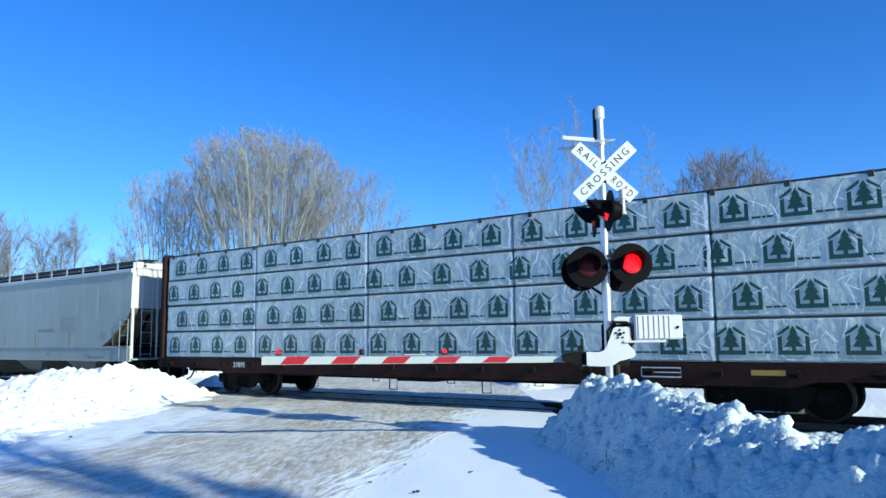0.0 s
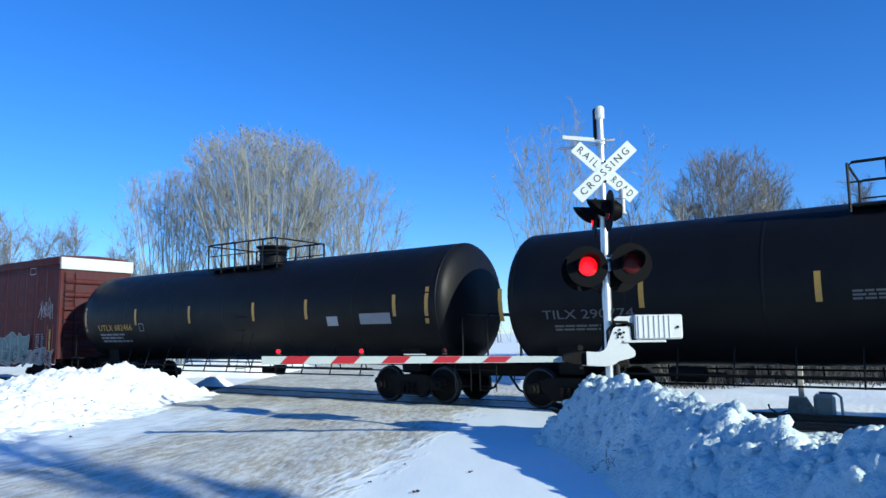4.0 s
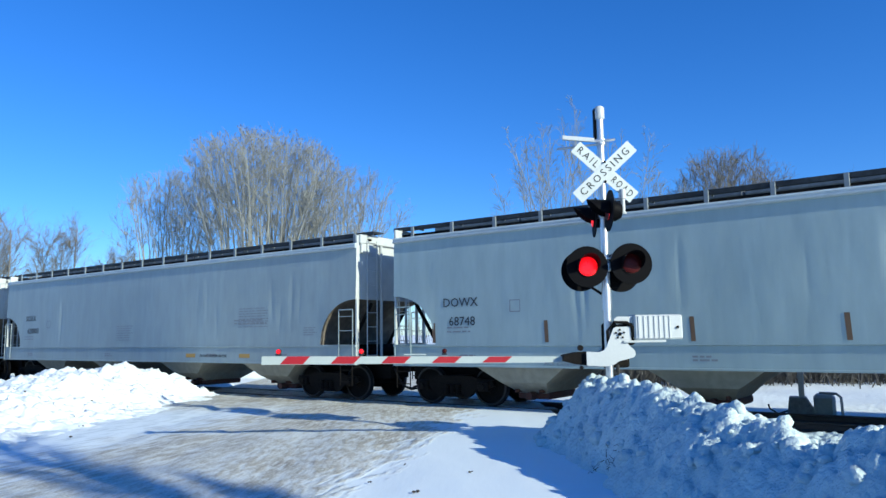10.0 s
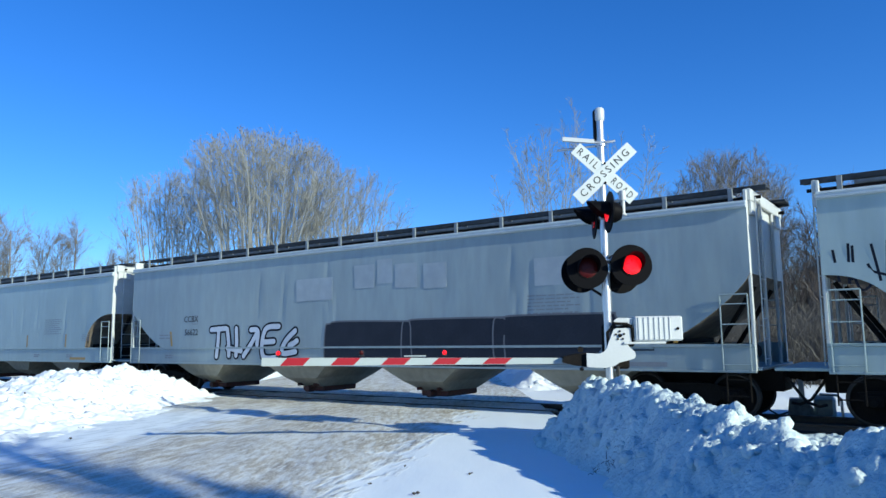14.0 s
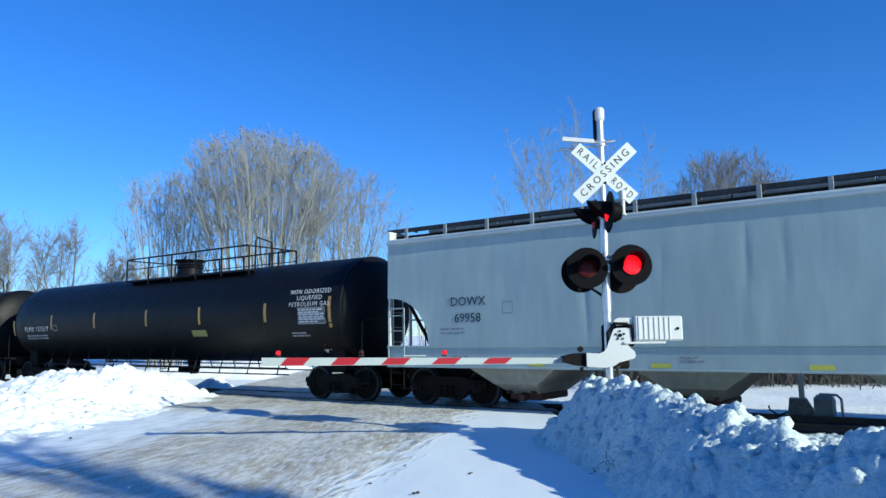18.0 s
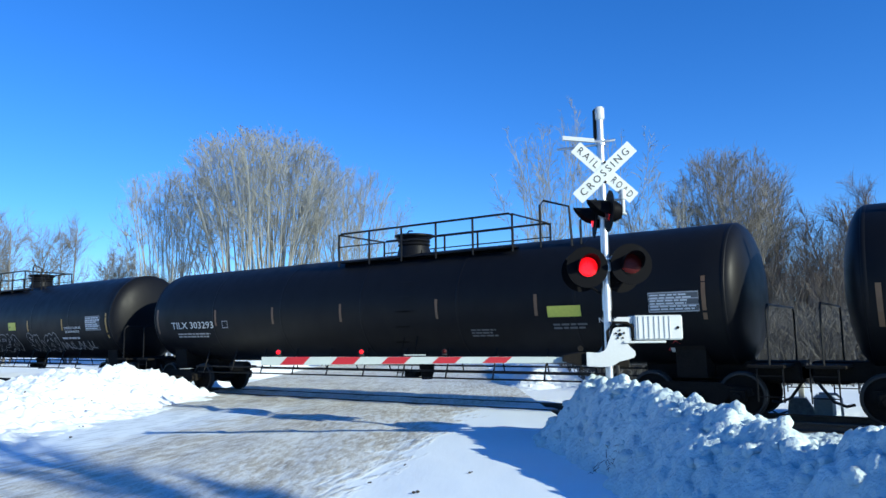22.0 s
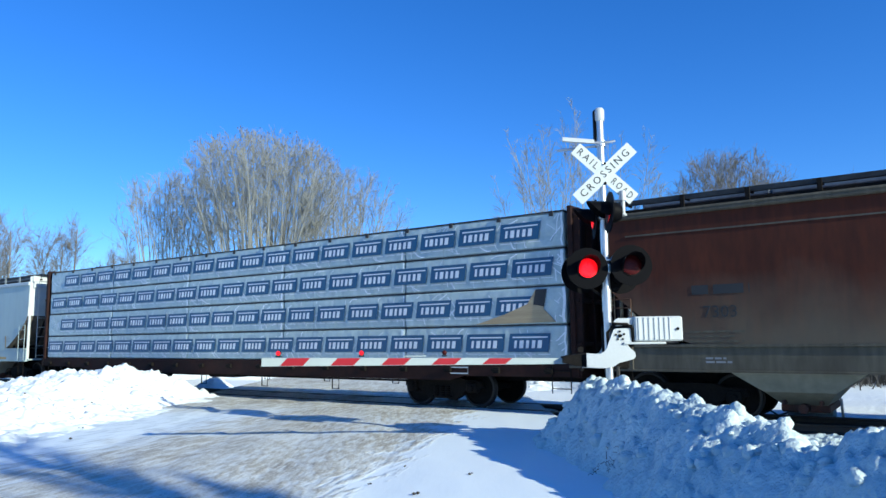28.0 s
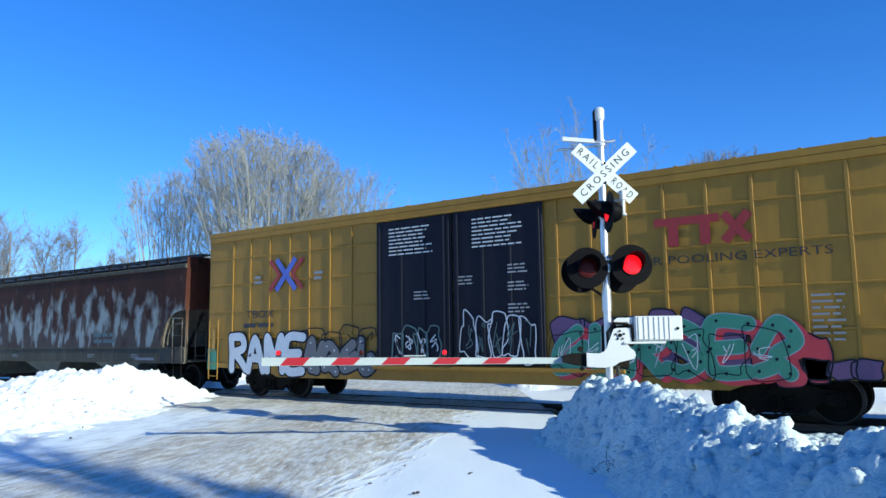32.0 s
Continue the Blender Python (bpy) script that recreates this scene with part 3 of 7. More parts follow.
specks = Form()
rnd = random.Random(12)
for u, w, z in [(-8.3, 17.5, 0.55), (-7.9, 16.4, 0.35), (-9.0, 15.8, 0.6), (-8.6, 19.0, 0.7), (-0.6, 9.9, -0.02), (-0.9, 8.8, -0.02), (-0.3, 8.2, -0.02), (0.3, 9.3, -0.02), (-6.6, 13.0, 0.0), (-7.0, 14.2, 0.05)]:
    for k in range(2):
        r = rnd.uniform(0.012, 0.03)
        specks.lathe([(-r * 0.6, 0.0), (0.0, r), (r * 0.5, r * 0.6), (r * 0.7, 0.0)], "z", (u + rnd.uniform(-0.06, 0.06), w + rnd.uniform(-0.06, 0.06), z + r * 0.4), 6)
dirt = new("dirt_specks", specks.mesh("dirt_specks", TIE, 40, False))
dirt.matrix_basis = FRAME
tagged(dirt, "small dark clods of dirt lying on the snow", "dirt", kind="stuff")


stalks = Form()
rnd = random.Random(21)
for i in range(26):
    u, w = rnd.gauss(1.93, 0.13), rnd.gauss(8.95, 0.2)
    p = Vector((u, w, 0.02 + 0.9 * max(0.0, u - 1.8) + rnd.uniform(-0.06, 0.06)))
    d = Vector((rnd.gauss(0, 0.6), rnd.gauss(-0.3, 0.4), rnd.uniform(0.1, 1))).normalized()
    k = rnd.uniform(0.04, 0.13)
    stalks.tube([p, p + d * k * 0.6, p + d * k + Vector((0, 0, rnd.uniform(-0.05, 0.02)))], rnd.uniform(0.003, 0.006), 4, 0.002)
tuft = new("dead_stalks", stalks.mesh("dead_stalks", BRUSH, False, False))
tuft.matrix_basis = FRAME
tagged(tuft, "broken dead stalks and dirt caught in the snow bank", "dead grass", kind="stuff")


# ---- trees ----
def tree(name, at, high, stems, lean, label, bark, seed=1, branch=14, twig=9, sub=3, rad=0.11, from_h=0.25, droop=0.0, top_wide=0.55, round_to=None, angle=(0.5, 1.0), spread_r=None, seeds=0):
    """A bare tree: stems from one root, limbs, branches and fine twigs."""
    rnd = random.Random(seed)
    trunk, crown, tips = Form(), Form(), []

    def grow(form, p, d, length, r, segs, n, bend, up):
        pts = [p.copy()]
        for i in range(segs):
            d = (d + Vector((rnd.gauss(0, bend), rnd.gauss(0, bend), rnd.gauss(0, bend) + up))).normalized()
            p = p + d * (length / segs)
            pts.append(p.copy())
        form.tube(pts, r, n, r * 0.32)
        return pts

    def side(d):
        a = Vector((rnd.gauss(0, 1), rnd.gauss(0, 1), rnd.gauss(0, 0.6)))
        a -= d * a.dot(d)
        return a.normalized() if a.length > 1e-3 else Vector((1, 0, 0))

    for s in range(stems):
        az = 2 * math.pi * (s + rnd.uniform(-0.3, 0.3)) / stems
        out = lean * (0.12 + 0.88 * ((s * 7 % stems) + 0.5) / stems) if stems > 1 else lean * 0.3
        d = Vector((math.cos(az) * out, math.sin(az) * out, 1)).normalized()
        h = high * rnd.uniform(0.86, 1.0) * (1 - 0.16 * (out / max(lean, 1e-3)) ** 2 if stems > 1 else 1)
        base = Vector((math.cos(az), math.sin(az), 0)) * ((spread_r or 0.14 * min(stems, 5)) * (rnd.random() if not spread_r else (out / lean) ** 0.7 * rnd.uniform(0.7, 1.2)) if stems > 1 else 0)
        if round_to:
            # stems fan out to points spread evenly over the dome of the crown
            rx, zc = round_to
            r = rx * math.sqrt((s + 0.5) / stems) * rnd.uniform(0.92, 1.0)
            az = s * 2.39996 + rnd.uniform(-0.2, 0.2)
            tip = Vector((r * math.cos(az), r * math.sin(az), zc + (high - zc) * max(0.0, 1 - (r / rx) ** 4) ** 0.5 * rnd.uniform(0.7, 1.0) ** 0.6))
            if r > 0.85 * rx:
                tip.z *= rnd.uniform(0.82, 1.0)
            foot = Vector((tip.x, tip.y, 0)) * (0.38 if spread_r else 0.1)
            pts, wob = [], [Vector((rnd.gauss(0, 0.16), rnd.gauss(0, 0.16), 0)) for _ in range(3)]
            for q in range(10):
                t = q / 9
                flat = foot.lerp(Vector((tip.x, tip.y, 0)), t ** 1.15) + wob[0] * math.sin(3.1 * t) + wob[1] * math.sin(6.3 * t) + wob[2] * 0.6 * math.sin(9.4 * t)
                pts.append(Vector((flat.x, flat.y, tip.z * t)))
            trunk.tube(pts, rad * rnd.uniform(0.7, 1.15), 6, rad * 0.22)
        else:
            pts = grow(trunk, base, d, h, rad * rnd.uniform(0.7, 1.1), 9, 7, 0.05, 0.02)
        for b in range(branch):
            t = from_h + (0.98 - from_h) * rnd.random() ** (0.5 if round_to else 0.8)
            i = min(8, int(t * 9))
            q = pts[i].lerp(pts[i + 1], t * 9 - i)
            dd = (pts[i + 1] - pts[i]).normalized()
            bl = high * rnd.uniform(0.14, 0.3) * (1.15 - 0.65 * t) * top_wide * 2
            if round_to:
                # the crown ends in a soft dome
                rx, zc = round_to
                reach = q + dd * bl
                over = math.sqrt((reach.x / (rx * 1.06)) ** 2 + (reach.y / (rx * 1.06)) ** 2 + (max(0.0, reach.z - zc) / (high - 0.1 - zc)) ** 2)
                bl = max(0.5, bl * (1 - 1.6 * (over - 1))) if over > 1 else bl
            bp = grow(crown, q, (dd + side(dd) * rnd.uniform(*angle)).normalized(), bl, rad * 0.33 * (1.15 - 0.75 * t), 5, 3, 0.11, 0.05 - droop)
            for k in range(twig):
                j = rnd.randrange(1, 5)
                td = (bp[j + 1] - bp[j]).normalized()
                tp = grow(crown, bp[j].lerp(bp[j + 1], rnd.random()), (td + side(td) * rnd.uniform(0.35, 0.8)).normalized(), bl * rnd.uniform(0.28, 0.58), max(0.0095, rad * 0.11), 2, 3, 0.12, 0.06 - droop)
                tips.append(tp[-1])
                for m in range(sub):
                    j = rnd.randrange(0, 2)
                    sd = (tp[j + 1] - tp[j]).normalized()
                    grow(crown, tp[j].lerp(tp[j + 1], rnd.random()), (sd + side(sd) * rnd.uniform(0.4, 1.1)).normalized(), bl * rnd.uniform(0.16, 0.36), 0.0075, 1, 3, 0.14, 0.05 - droop)
    root = thing(name, pose(at[0], at[1], at[2]), label, "tree", "bare trees")
    part("trunk", trunk.mesh("trunk", bark, 60, False), None, root)
    part("crown", crown.mesh("crown", bark, False, False), None, root, "fine leafless twigs")
    if seeds:
        hung = Form()
        high_tips = sorted((p for p in tips if p.z > high * 0.6), key=lambda p: -p.z - rnd.uniform(0, high * 0.45))
        for p in high_tips[:seeds]:
            r = rnd.uniform(0.016, 0.038)
            hung.lathe([(-r * 1.7, 0.0), (-r * 0.6, r), (r * 0.7, r * 0.8), (r * 1.5, 0.0)], "z", tuple(p), 5)
        tagged(part("seed_clusters", hung.mesh("seed_clusters", SEED, 60, False), None, root), "small dark dry seed clusters", kind="stuff")
    return root


tree("tree", spot(-11.6, 46, -0.2), 14.9, 78, 0.52, "large bare many-stemmed tree with pale fine twigs", BARK_PALE, 4, 15, 6, 3, 0.075, 0.42, top_wide=0.34, round_to=(5.8, 10.4), angle=(0.4, 1.0), spread_r=2.6, seeds=420)
tree("tree", spot(-17.8, 47, -0.2), 12.9, 24, 0.42, "bare many-stemmed tree with pale twigs", BARK_PALE, 14, 14, 6, 2, 0.065, 0.32, top_wide=0.38, round_to=(3.5, 9.0), angle=(0.35, 0.8), spread_r=1.3)
tree("tree", spot(-6.6, 48, -0.2), 13.0, 32, 0.46, "bare many-stemmed tree with pale twigs", BARK_PALE, 24, 14, 6, 2, 0.065, 0.32, top_wide=0.38, round_to=(4.3, 8.0), angle=(0.35, 0.8), spread_r=1.5)
tree("tree", spot(-35.0, 58, -0.2), 12.6, 4, 0.34, "bare grey tree with a spreading crown", BARK, 31, 28, 9, 3, 0.11, 0.22, top_wide=0.62)
tree("tree", spot(-30.4, 59, -0.2), 11.3, 4, 0.34, "bare grey tree with a spreading crown", BARK, 36, 28, 9, 3, 0.1, 0.22, top_wide=0.62)
tree("tree", spot(-27.4, 60, -0.2), 9.6, 4, 0.3, "bare grey tree with a spreading crown", BARK, 32, 28, 9, 3, 0.11, 0.22, top_wide=0.62)
tree("tree", spot(-24.4, 62, -0.2), 9.0, 4, 0.3, "small bare grey tree with fine twigs", BARK, 35, 28, 12, 4, 0.09, 0.22, top_wide=0.6)
tree("tree", spot(-40.5, 62, -0.2), 13.8, 4, 0.34, "bare grey tree with a spreading crown", BARK, 33, 28, 9, 3, 0.12, 0.22, top_wide=0.62)
for i, (u, h) in enumerate(((5.2, 13.6), (6.2, 15.6), (7.4, 16.2), (8.6, 15.8), (9.9, 14.6), (11.4, 13.0), (12.9, 11.6))):
    tree("poplar_tree", spot(u, 41 + (i % 3) * 1.7, -0.2), h, 5, 0.13, "slender bare poplar with upright twigs", BARK_PALE, 40 + i, 17, 5, 2, 0.04, 0.25, top_wide=0.26, angle=(0.35, 0.8))
tree("tree", spot(18.0, 45, -0.2), 13.4, 40, 0.62, "dense round-crowned bare tree with brown twigs", BARK, 51, 16, 7, 2, 0.06, 0.3, top_wide=0.34, round_to=(3.5, 8.6), angle=(0.4, 0.9))
tree("tree", spot(14.4, 47, -0.2), 11.2, 4, 0.3, "bare brushy tree with brown twigs", BARK, 52, 26, 11, 4, 0.1, 0.15, top_wide=0.5)
tree("tree", spot(26.0, 46, -0.2), 10.9, 4, 0.36, "dark bare tree with crooked limbs", BARK_DARK, 53, 30, 12, 5, 0.13, 0.2, top_wide=0.62)
tree("tree", spot(31.5, 49, -0.2), 11.2, 4, 0.36, "dark bare tree with crooked limbs", BARK_DARK, 54, 30, 12, 5, 0.13, 0.2, top_wide=0.62)
tree("tree", spot(22.4, 50, -0.2), 11.9, 4, 0.3, "bare grey tree beside the brush", BARK, 55, 30, 12, 5, 0.11, 0.2, top_wide=0.58)
# two unseen trees to the right, added to cast shade on the near road
tree("tree", (13.0, -12.9, -0.2), 10.8, 1, 0.15, "tall bare tree added out of view for its shadow", BARK_DARK, 61, 34, 8, 2, 0.3, 0.3, top_wide=0.45)
tree("tree", (14.5, -14.3, -0.2), 9.4, 4, 0.2, "densely twigged bare tree added out of view for its shadow", BARK_DARK, 62, 40, 14, 4, 0.16, 0.3, top_wide=0.42)


def thicket(name, spots, high, label, bark, seed, stems=3, twigs=7, fat=1.0):
    rnd = random.Random(seed)
    f = Form()
    for p in spots:
        for s in range(stems):
            d = Vector((rnd.gauss(0, 0.22), rnd.gauss(0, 0.22), 1)).normalized()
            h = high * rnd.uniform(0.5, 1.0)
            b = p + Vector((rnd.gauss(0, 0.5), rnd.gauss(0, 0.5), 0))
            mid, top = b + d * h * 0.5 + Vector((rnd.gauss(0, 0.15), 0, 0)), b + d * h
            f.tube([b, mid, top], fat * rnd.uniform(0.025, 0.06), 3, 0.008 * fat)
            for k in range(twigs):
                t = rnd.uniform(0.2, 1)
                q = b.lerp(top, t)
                e = (d + Vector((rnd.gauss(0, 0.7), rnd.gauss(0, 0.7), rnd.gauss(0.2, 0.4)))).normalized()
                f.tube([q, q + e * h * rnd.uniform(0.12, 0.3)], 0.012 * fat ** 0.5, 3, 0.004)
    ob = new(name, f.mesh(name, bark, False, False))
    return tagged(ob, label, "brush", kind="stuff")


rnd = random.Random(77)
thicket("brushwood", [spot(rnd.uniform(6, 44), rnd.uniform(39, 49), -0.2) for _ in range(800)], 4.6, "dense grey brown leafless brush beside the track", BRUSH, 71, 3, 9)
thicket("brushwood", [spot(rnd.uniform(5.2, 17), rnd.uniform(22.8, 29), -0.2) for _ in range(620)], 2.7, "low grey brush and dry stalks in the snow", BRUSH, 74, 4, 7, 0.4)
thicket("brushwood", [spot(rnd.uniform(6, 30), rnd.uniform(29, 38), -0.2) for _ in range(300)], 3.2, "grey leafless brush beyond the track", BRUSH, 75, 3, 7, 0.6)
thicket("brushwood", [spot(rnd.uniform(20, 52), rnd.uniform(43, 60), -0.2) for _ in range(800)], 8.6, "tall tangled leafless brush and saplings", BARK_DARK, 72, 3, 11)
thicket("far_woods", [spot(rnd.uniform(-190, 110), rnd.uniform(150, 170), 0.2) for _ in range(600)], 8.5, "distant belt of bare grey woods", BARK, 73, 2, 6)


# ---- the crossing signal ----
SIGNAL_AT = spot(2.56, 11.45)
signal = thing("crossing_signal", pose(SIGNAL_AT.x, SIGNAL_AT.y, -0.1, 0, 0, YAW), "railway crossing mast with crossbuck, red flashers and lowered gate", "crossing signal")
LENSES = []
Z0 = 0.1
part("mast", Form().lathe([(0, 0.065), (5.3, 0.062), (5.31, 0.05)], "z", n=16), STEEL, signal, "silver steel mast", smooth=True, at=pose(0.018, 0, 0))
part("mast_foot", Form().box(-0.2, -0.2, 0, 0.2, 0.2, 0.06, 0.02).lathe([(0.06, 0.12), (0.4, 0.09)], "z", n=14), STEEL, signal, smooth=True)
part("top_bell", Form().lathe([(5.24, 0.068), (5.26, 0.08), (5.43, 0.08), (5.46, 0.062), (5.47, 0.0)], "z", (0.018, 0, 0), 16), ALU, signal, "white bell housing at the mast top", smooth=True)
part("bell_bracket", Form().box(-0.075, -0.02, 4.9, -0.03, 0.1, 5.44, 0.012), BLACK, signal)
part("cross_bar", Form().prism([(-0.61, 4.9), (-0.61, 4.965), (-0.1, 4.915), (-0.1, 4.855)], -0.1, -0.04), ALU, signal, "short white sign bar seen on edge")
part("cross_bar_stay", Form().tube([(-0.67, 0.1, 4.79), (-0.36, 0.08, 4.815), (0.0, 0.04, 4.85)], 0.018, 6).tube([(-0.1, -0.07, 4.87), (0.14, -0.07, 4.88), (0.24, -0.06, 4.9)], 0.02, 6).lathe([(4.82, 0.066), (4.82, 0.085), (4.91, 0.085), (4.91, 0.066)], "z", (0.018, 0, 0), 14), STEEL, signal)


def blade(turn, words):
    f = Form()
    h, w, c = 0.62, 0.112, 0.006
    f.prism([(-h + c, -w), (h - c, -w), (h, -w + c), (h, w - c), (h - c, w), (-h + c, w), (-h, w - c), (-h, -w + c)], -0.004, 0.004)
    b = part("crossbuck_blade", f, SIGN, signal, "white crossbuck blade with black lettering", at=pose(0.05, -0.09 if len(words) == 1 else -0.075, 4.36) @ Matrix.Rotation(radians(turn), 4, "Y"))
    for x, word, wide in words:
        lettering(b, word, x, -0.007, 0, 0.122, LETTER, wide, 1.45)
    return b


blade(-43, [(0.0, "CROSSING", 1.04)])
blade(43, [(-0.36, "RAIL", 0.4), (0.365, "ROAD", 0.4)])
for z in (4.52, 4.2):
    part("blade_bolt", Form().lathe([(-0.11, 0.0), (-0.11, 0.02), (-0.06, 0.02)], "y", (0.05, 0, z), 8), IRON, signal)


def lamp(x, y, z, turn, tilt=0, keyed=None):
    """A flasher: round black background, housing, hood and a lamp insert that swings round inside it."""
    m = pose(x, y, z, tilt, 0, turn)
    unit = part("flasher", Form().lathe([(-0.005, 0.0), (-0.005, 0.325), (0.012, 0.325), (0.012, 0.0)], "y", n=40), BLACK, signal, "round black flasher background", smooth=True, at=m)
    part("lamp_housing", Form().lathe([(0.012, 0.17), (0.1, 0.165), (0.19, 0.11), (0.2, 0.0)], "y", n=24), BLACK, unit, smooth=True)
    hood = Form()
    n, r0 = 26, 0.168
    for i in range(n + 1):
        a = radians(-205 + 230 * i / n)
        reach = 0.06 + 0.29 * max(0.0, math.sin(radians(180 * i / n))) ** 0.7
        for rr, yy in ((r0, -0.005), (r0, -reach), (r0 - 0.006, -reach), (r0 - 0.006, -0.005)):
            hood.v.append((rr * math.cos(-a), yy, rr * math.sin(-a)))
        if i:
            k = 4 * i
            hood.f += [(k - 4 + j, k + j, k + (j + 1) % 4, k - 4 + (j + 1) % 4) for j in range(4)]
    part("hood", hood, BLACK, unit, smooth=True)
    part("lens_ring", Form().lathe([(-0.016, 0.155), (-0.016, 0.168), (-0.004, 0.168), (-0.004, 0.155)], "y", n=32), IRON, unit, smooth=True)
    insert = Form().lathe([(-0.022, 0.0), (-0.02, 0.08), (-0.012, 0.14), (-0.004, 0.153)], "y", n=28)
    k = len(insert.f)
    insert.lathe([(-0.003, 0.153), (0.005, 0.14), (0.013, 0.08), (0.015, 0.0)], "y", n=28)
    me = insert.mesh("lamp_insert", [RED_GLOW, RED_DARK], 50)
    for i, poly in enumerate(me.polygons):
        poly.material_index = 0 if i < k else 1
    ob = part("lamp_insert", me, None, unit, "red lens that glows on one face", at=pose(0, -0.026, 0))
    LENSES.append((ob, keyed))
    return unit


FL = 2.73 + Z0
lamp(-0.3, -0.16, FL, 0, -3, "L")
lamp(0.39, -0.16, FL + 0.04, 0, -3, "R")
lamp(-0.34, 0.2, FL - 0.04, 187, -3, "R")
lamp(0.3, 0.2, FL - 0.06, 187, -3, "L")
part("flasher_arm", Form().tube([(-0.42, 0.02, FL + 0.02), (0.5, 0.02, FL + 0.02)], 0.024, 8).box(-0.09, -0.09, FL - 0.07, 0.09, 0.09, FL + 0.08, 0.015).box(-0.36, -0.1, FL + 0.12, 0.16, -0.07, FL + 0.15, 0.005), STEEL, signal, smooth=True)
part("flasher_clamp", Form().lathe([(-0.1, 0.0), (-0.1, 0.06), (-0.02, 0.07)], "y", (0.16, -0.02, FL + 0.14), 10), ALU, signal)
part("conduit", Form().tube([(-0.28, 0.02, FL - 0.1), (-0.2, 0.03, FL - 0.32), (-0.05, 0.03, FL - 0.42)], 0.022, 6).tube([(0.34, 0.02, FL - 0.12), (0.22, 0.03, FL - 0.3), (0.05, 0.03, FL - 0.32)], 0.022, 6), BLACK, signal, smooth=True)
FU = 3.58 + Z0
# a second pair for the side road, both turned along the track
lamp(0.04, -0.3, FU + 0.01, -90, -3, "R")
lamp(-0.06, 0.3, FU, -95, -3, "L")
part("upper_flasher_arm", Form().tube([(0.05, -0.36, FU + 0.01), (0.03, 0.36, FU)], 0.026, 8).box(-0.06, -0.08, FU - 0.06, 0.1, 0.08, FU + 0.06, 0.015), STEEL, signal)
part("relay_box", Form().lathe([(FU - 0.02, 0.0), (FU - 0.02, 0.055), (FU, 0.06), (FU + 0.02, 0.035), (FU + 0.22, 0.035), (FU + 0.23, 0.055), (FU + 0.38, 0.05), (FU + 0.4, 0.0)], "z", (0.31, -0.12, 0), 12).tube([(0.0, 0.02, FU + 0.25), (0.38, 0.02, FU + 0.25)], 0.02, 6), ALU, signal, "small weathered white bell beside the crossbuck", smooth=True)
part("sleeve", Form().lathe([(2.15, 0.067), (2.15, 0.075), (2.5, 0.075), (2.5, 0.067)], "z", (0.018, 0, 0), 16), STEEL, signal, smooth=True)

# gate machine with its counterweight
GZ = Z0
out = [(-0.37, 1.2), (-0.37, 1.412), (-0.18, 1.4), (-0.1, 1.43), (-0.06, 1.48), (0.03, 1.7), (0.06, 1.765), (0.1, 1.785), (0.32, 1.79), (0.33, 1.58), (0.25, 1.57), (0.3, 1.49), (0.34, 1.455), (0.378, 1.42), (0.385, 1.36), (0.36, 1.32), (0.26, 1.29), (0.13, 1.262), (0.06, 1.215), (0.0, 1.195), (-0.1, 1.182)]
part("support_arm", Form().prism([(x, z + GZ) for x, z in out], -0.2, -0.17), ALU, signal, "white swinging support arm plate")
part("support_arm", Form().prism([(x, z + GZ - 0.02) for x, z in out], 0.16, 0.19), ALU, signal)
part("counterweight", Form().box(0.37, -0.26, 1.585 + GZ, 1.115, 0.25, 1.965 + GZ, 0.025), ALU, signal, "ribbed white counterweight block")
for x, wide in ((0.44, 0.02), (0.52, 0.014), (0.6, 0.018), (0.68, 0.014), (0.755, 0.012), (0.84, 0.018), (0.91, 0.012)):
    part("counterweight_rib", Form().box(x - wide, -0.275, 1.6 + GZ, x + wide, -0.255, 1.95 + GZ, 0.006), ALU, signal)
part("counterweight_bolt", Form().lathe([(-0.285, 0.0), (-0.285, 0.022), (-0.26, 0.022)], "y", (1.03, 0, 1.77 + GZ), 8), IRON, signal)
part("counterweight_rail", Form().box(0.2, -0.235, 1.54 + GZ, 0.855, -0.2, 1.575 + GZ, 0.008), ALU, signal)
part("counterweight_plate", Form().prism([(0.07, 1.9 + GZ), (0.13, 1.945 + GZ), (0.38, 1.94 + GZ), (0.38, 1.85 + GZ), (0.11, 1.82 + GZ)], -0.19, -0.165), ALU, signal)
part("gate_machine", Form().box(-0.06, 0.07, 1.15 + GZ, 0.36, 0.16, 1.85 + GZ, 0.03).box(0.1, -0.15, 1.5 + GZ, 0.4, 0.1, 1.84 + GZ, 0.03), IRON, signal, "dark gate machine housing")
for i in range(5):
    a = radians(72 * i + 20)
    part("hub_bolt", kept("hub", lambda: Form().lathe([(-0.02, 0.0), (-0.02, 0.016), (0, 0.016)], "y", n=8).mesh("hub_bolt", IRON)), None, signal, at=pose(0.155 + 0.065 * math.cos(a), -0.2, 1.675 + GZ + 0.065 * math.sin(a)))
part("hub", Form().lathe([(-0.03, 0.0), (-0.03, 0.025), (0, 0.03)], "y", (0.155, -0.2, 1.675 + GZ), 10), IRON, signal)
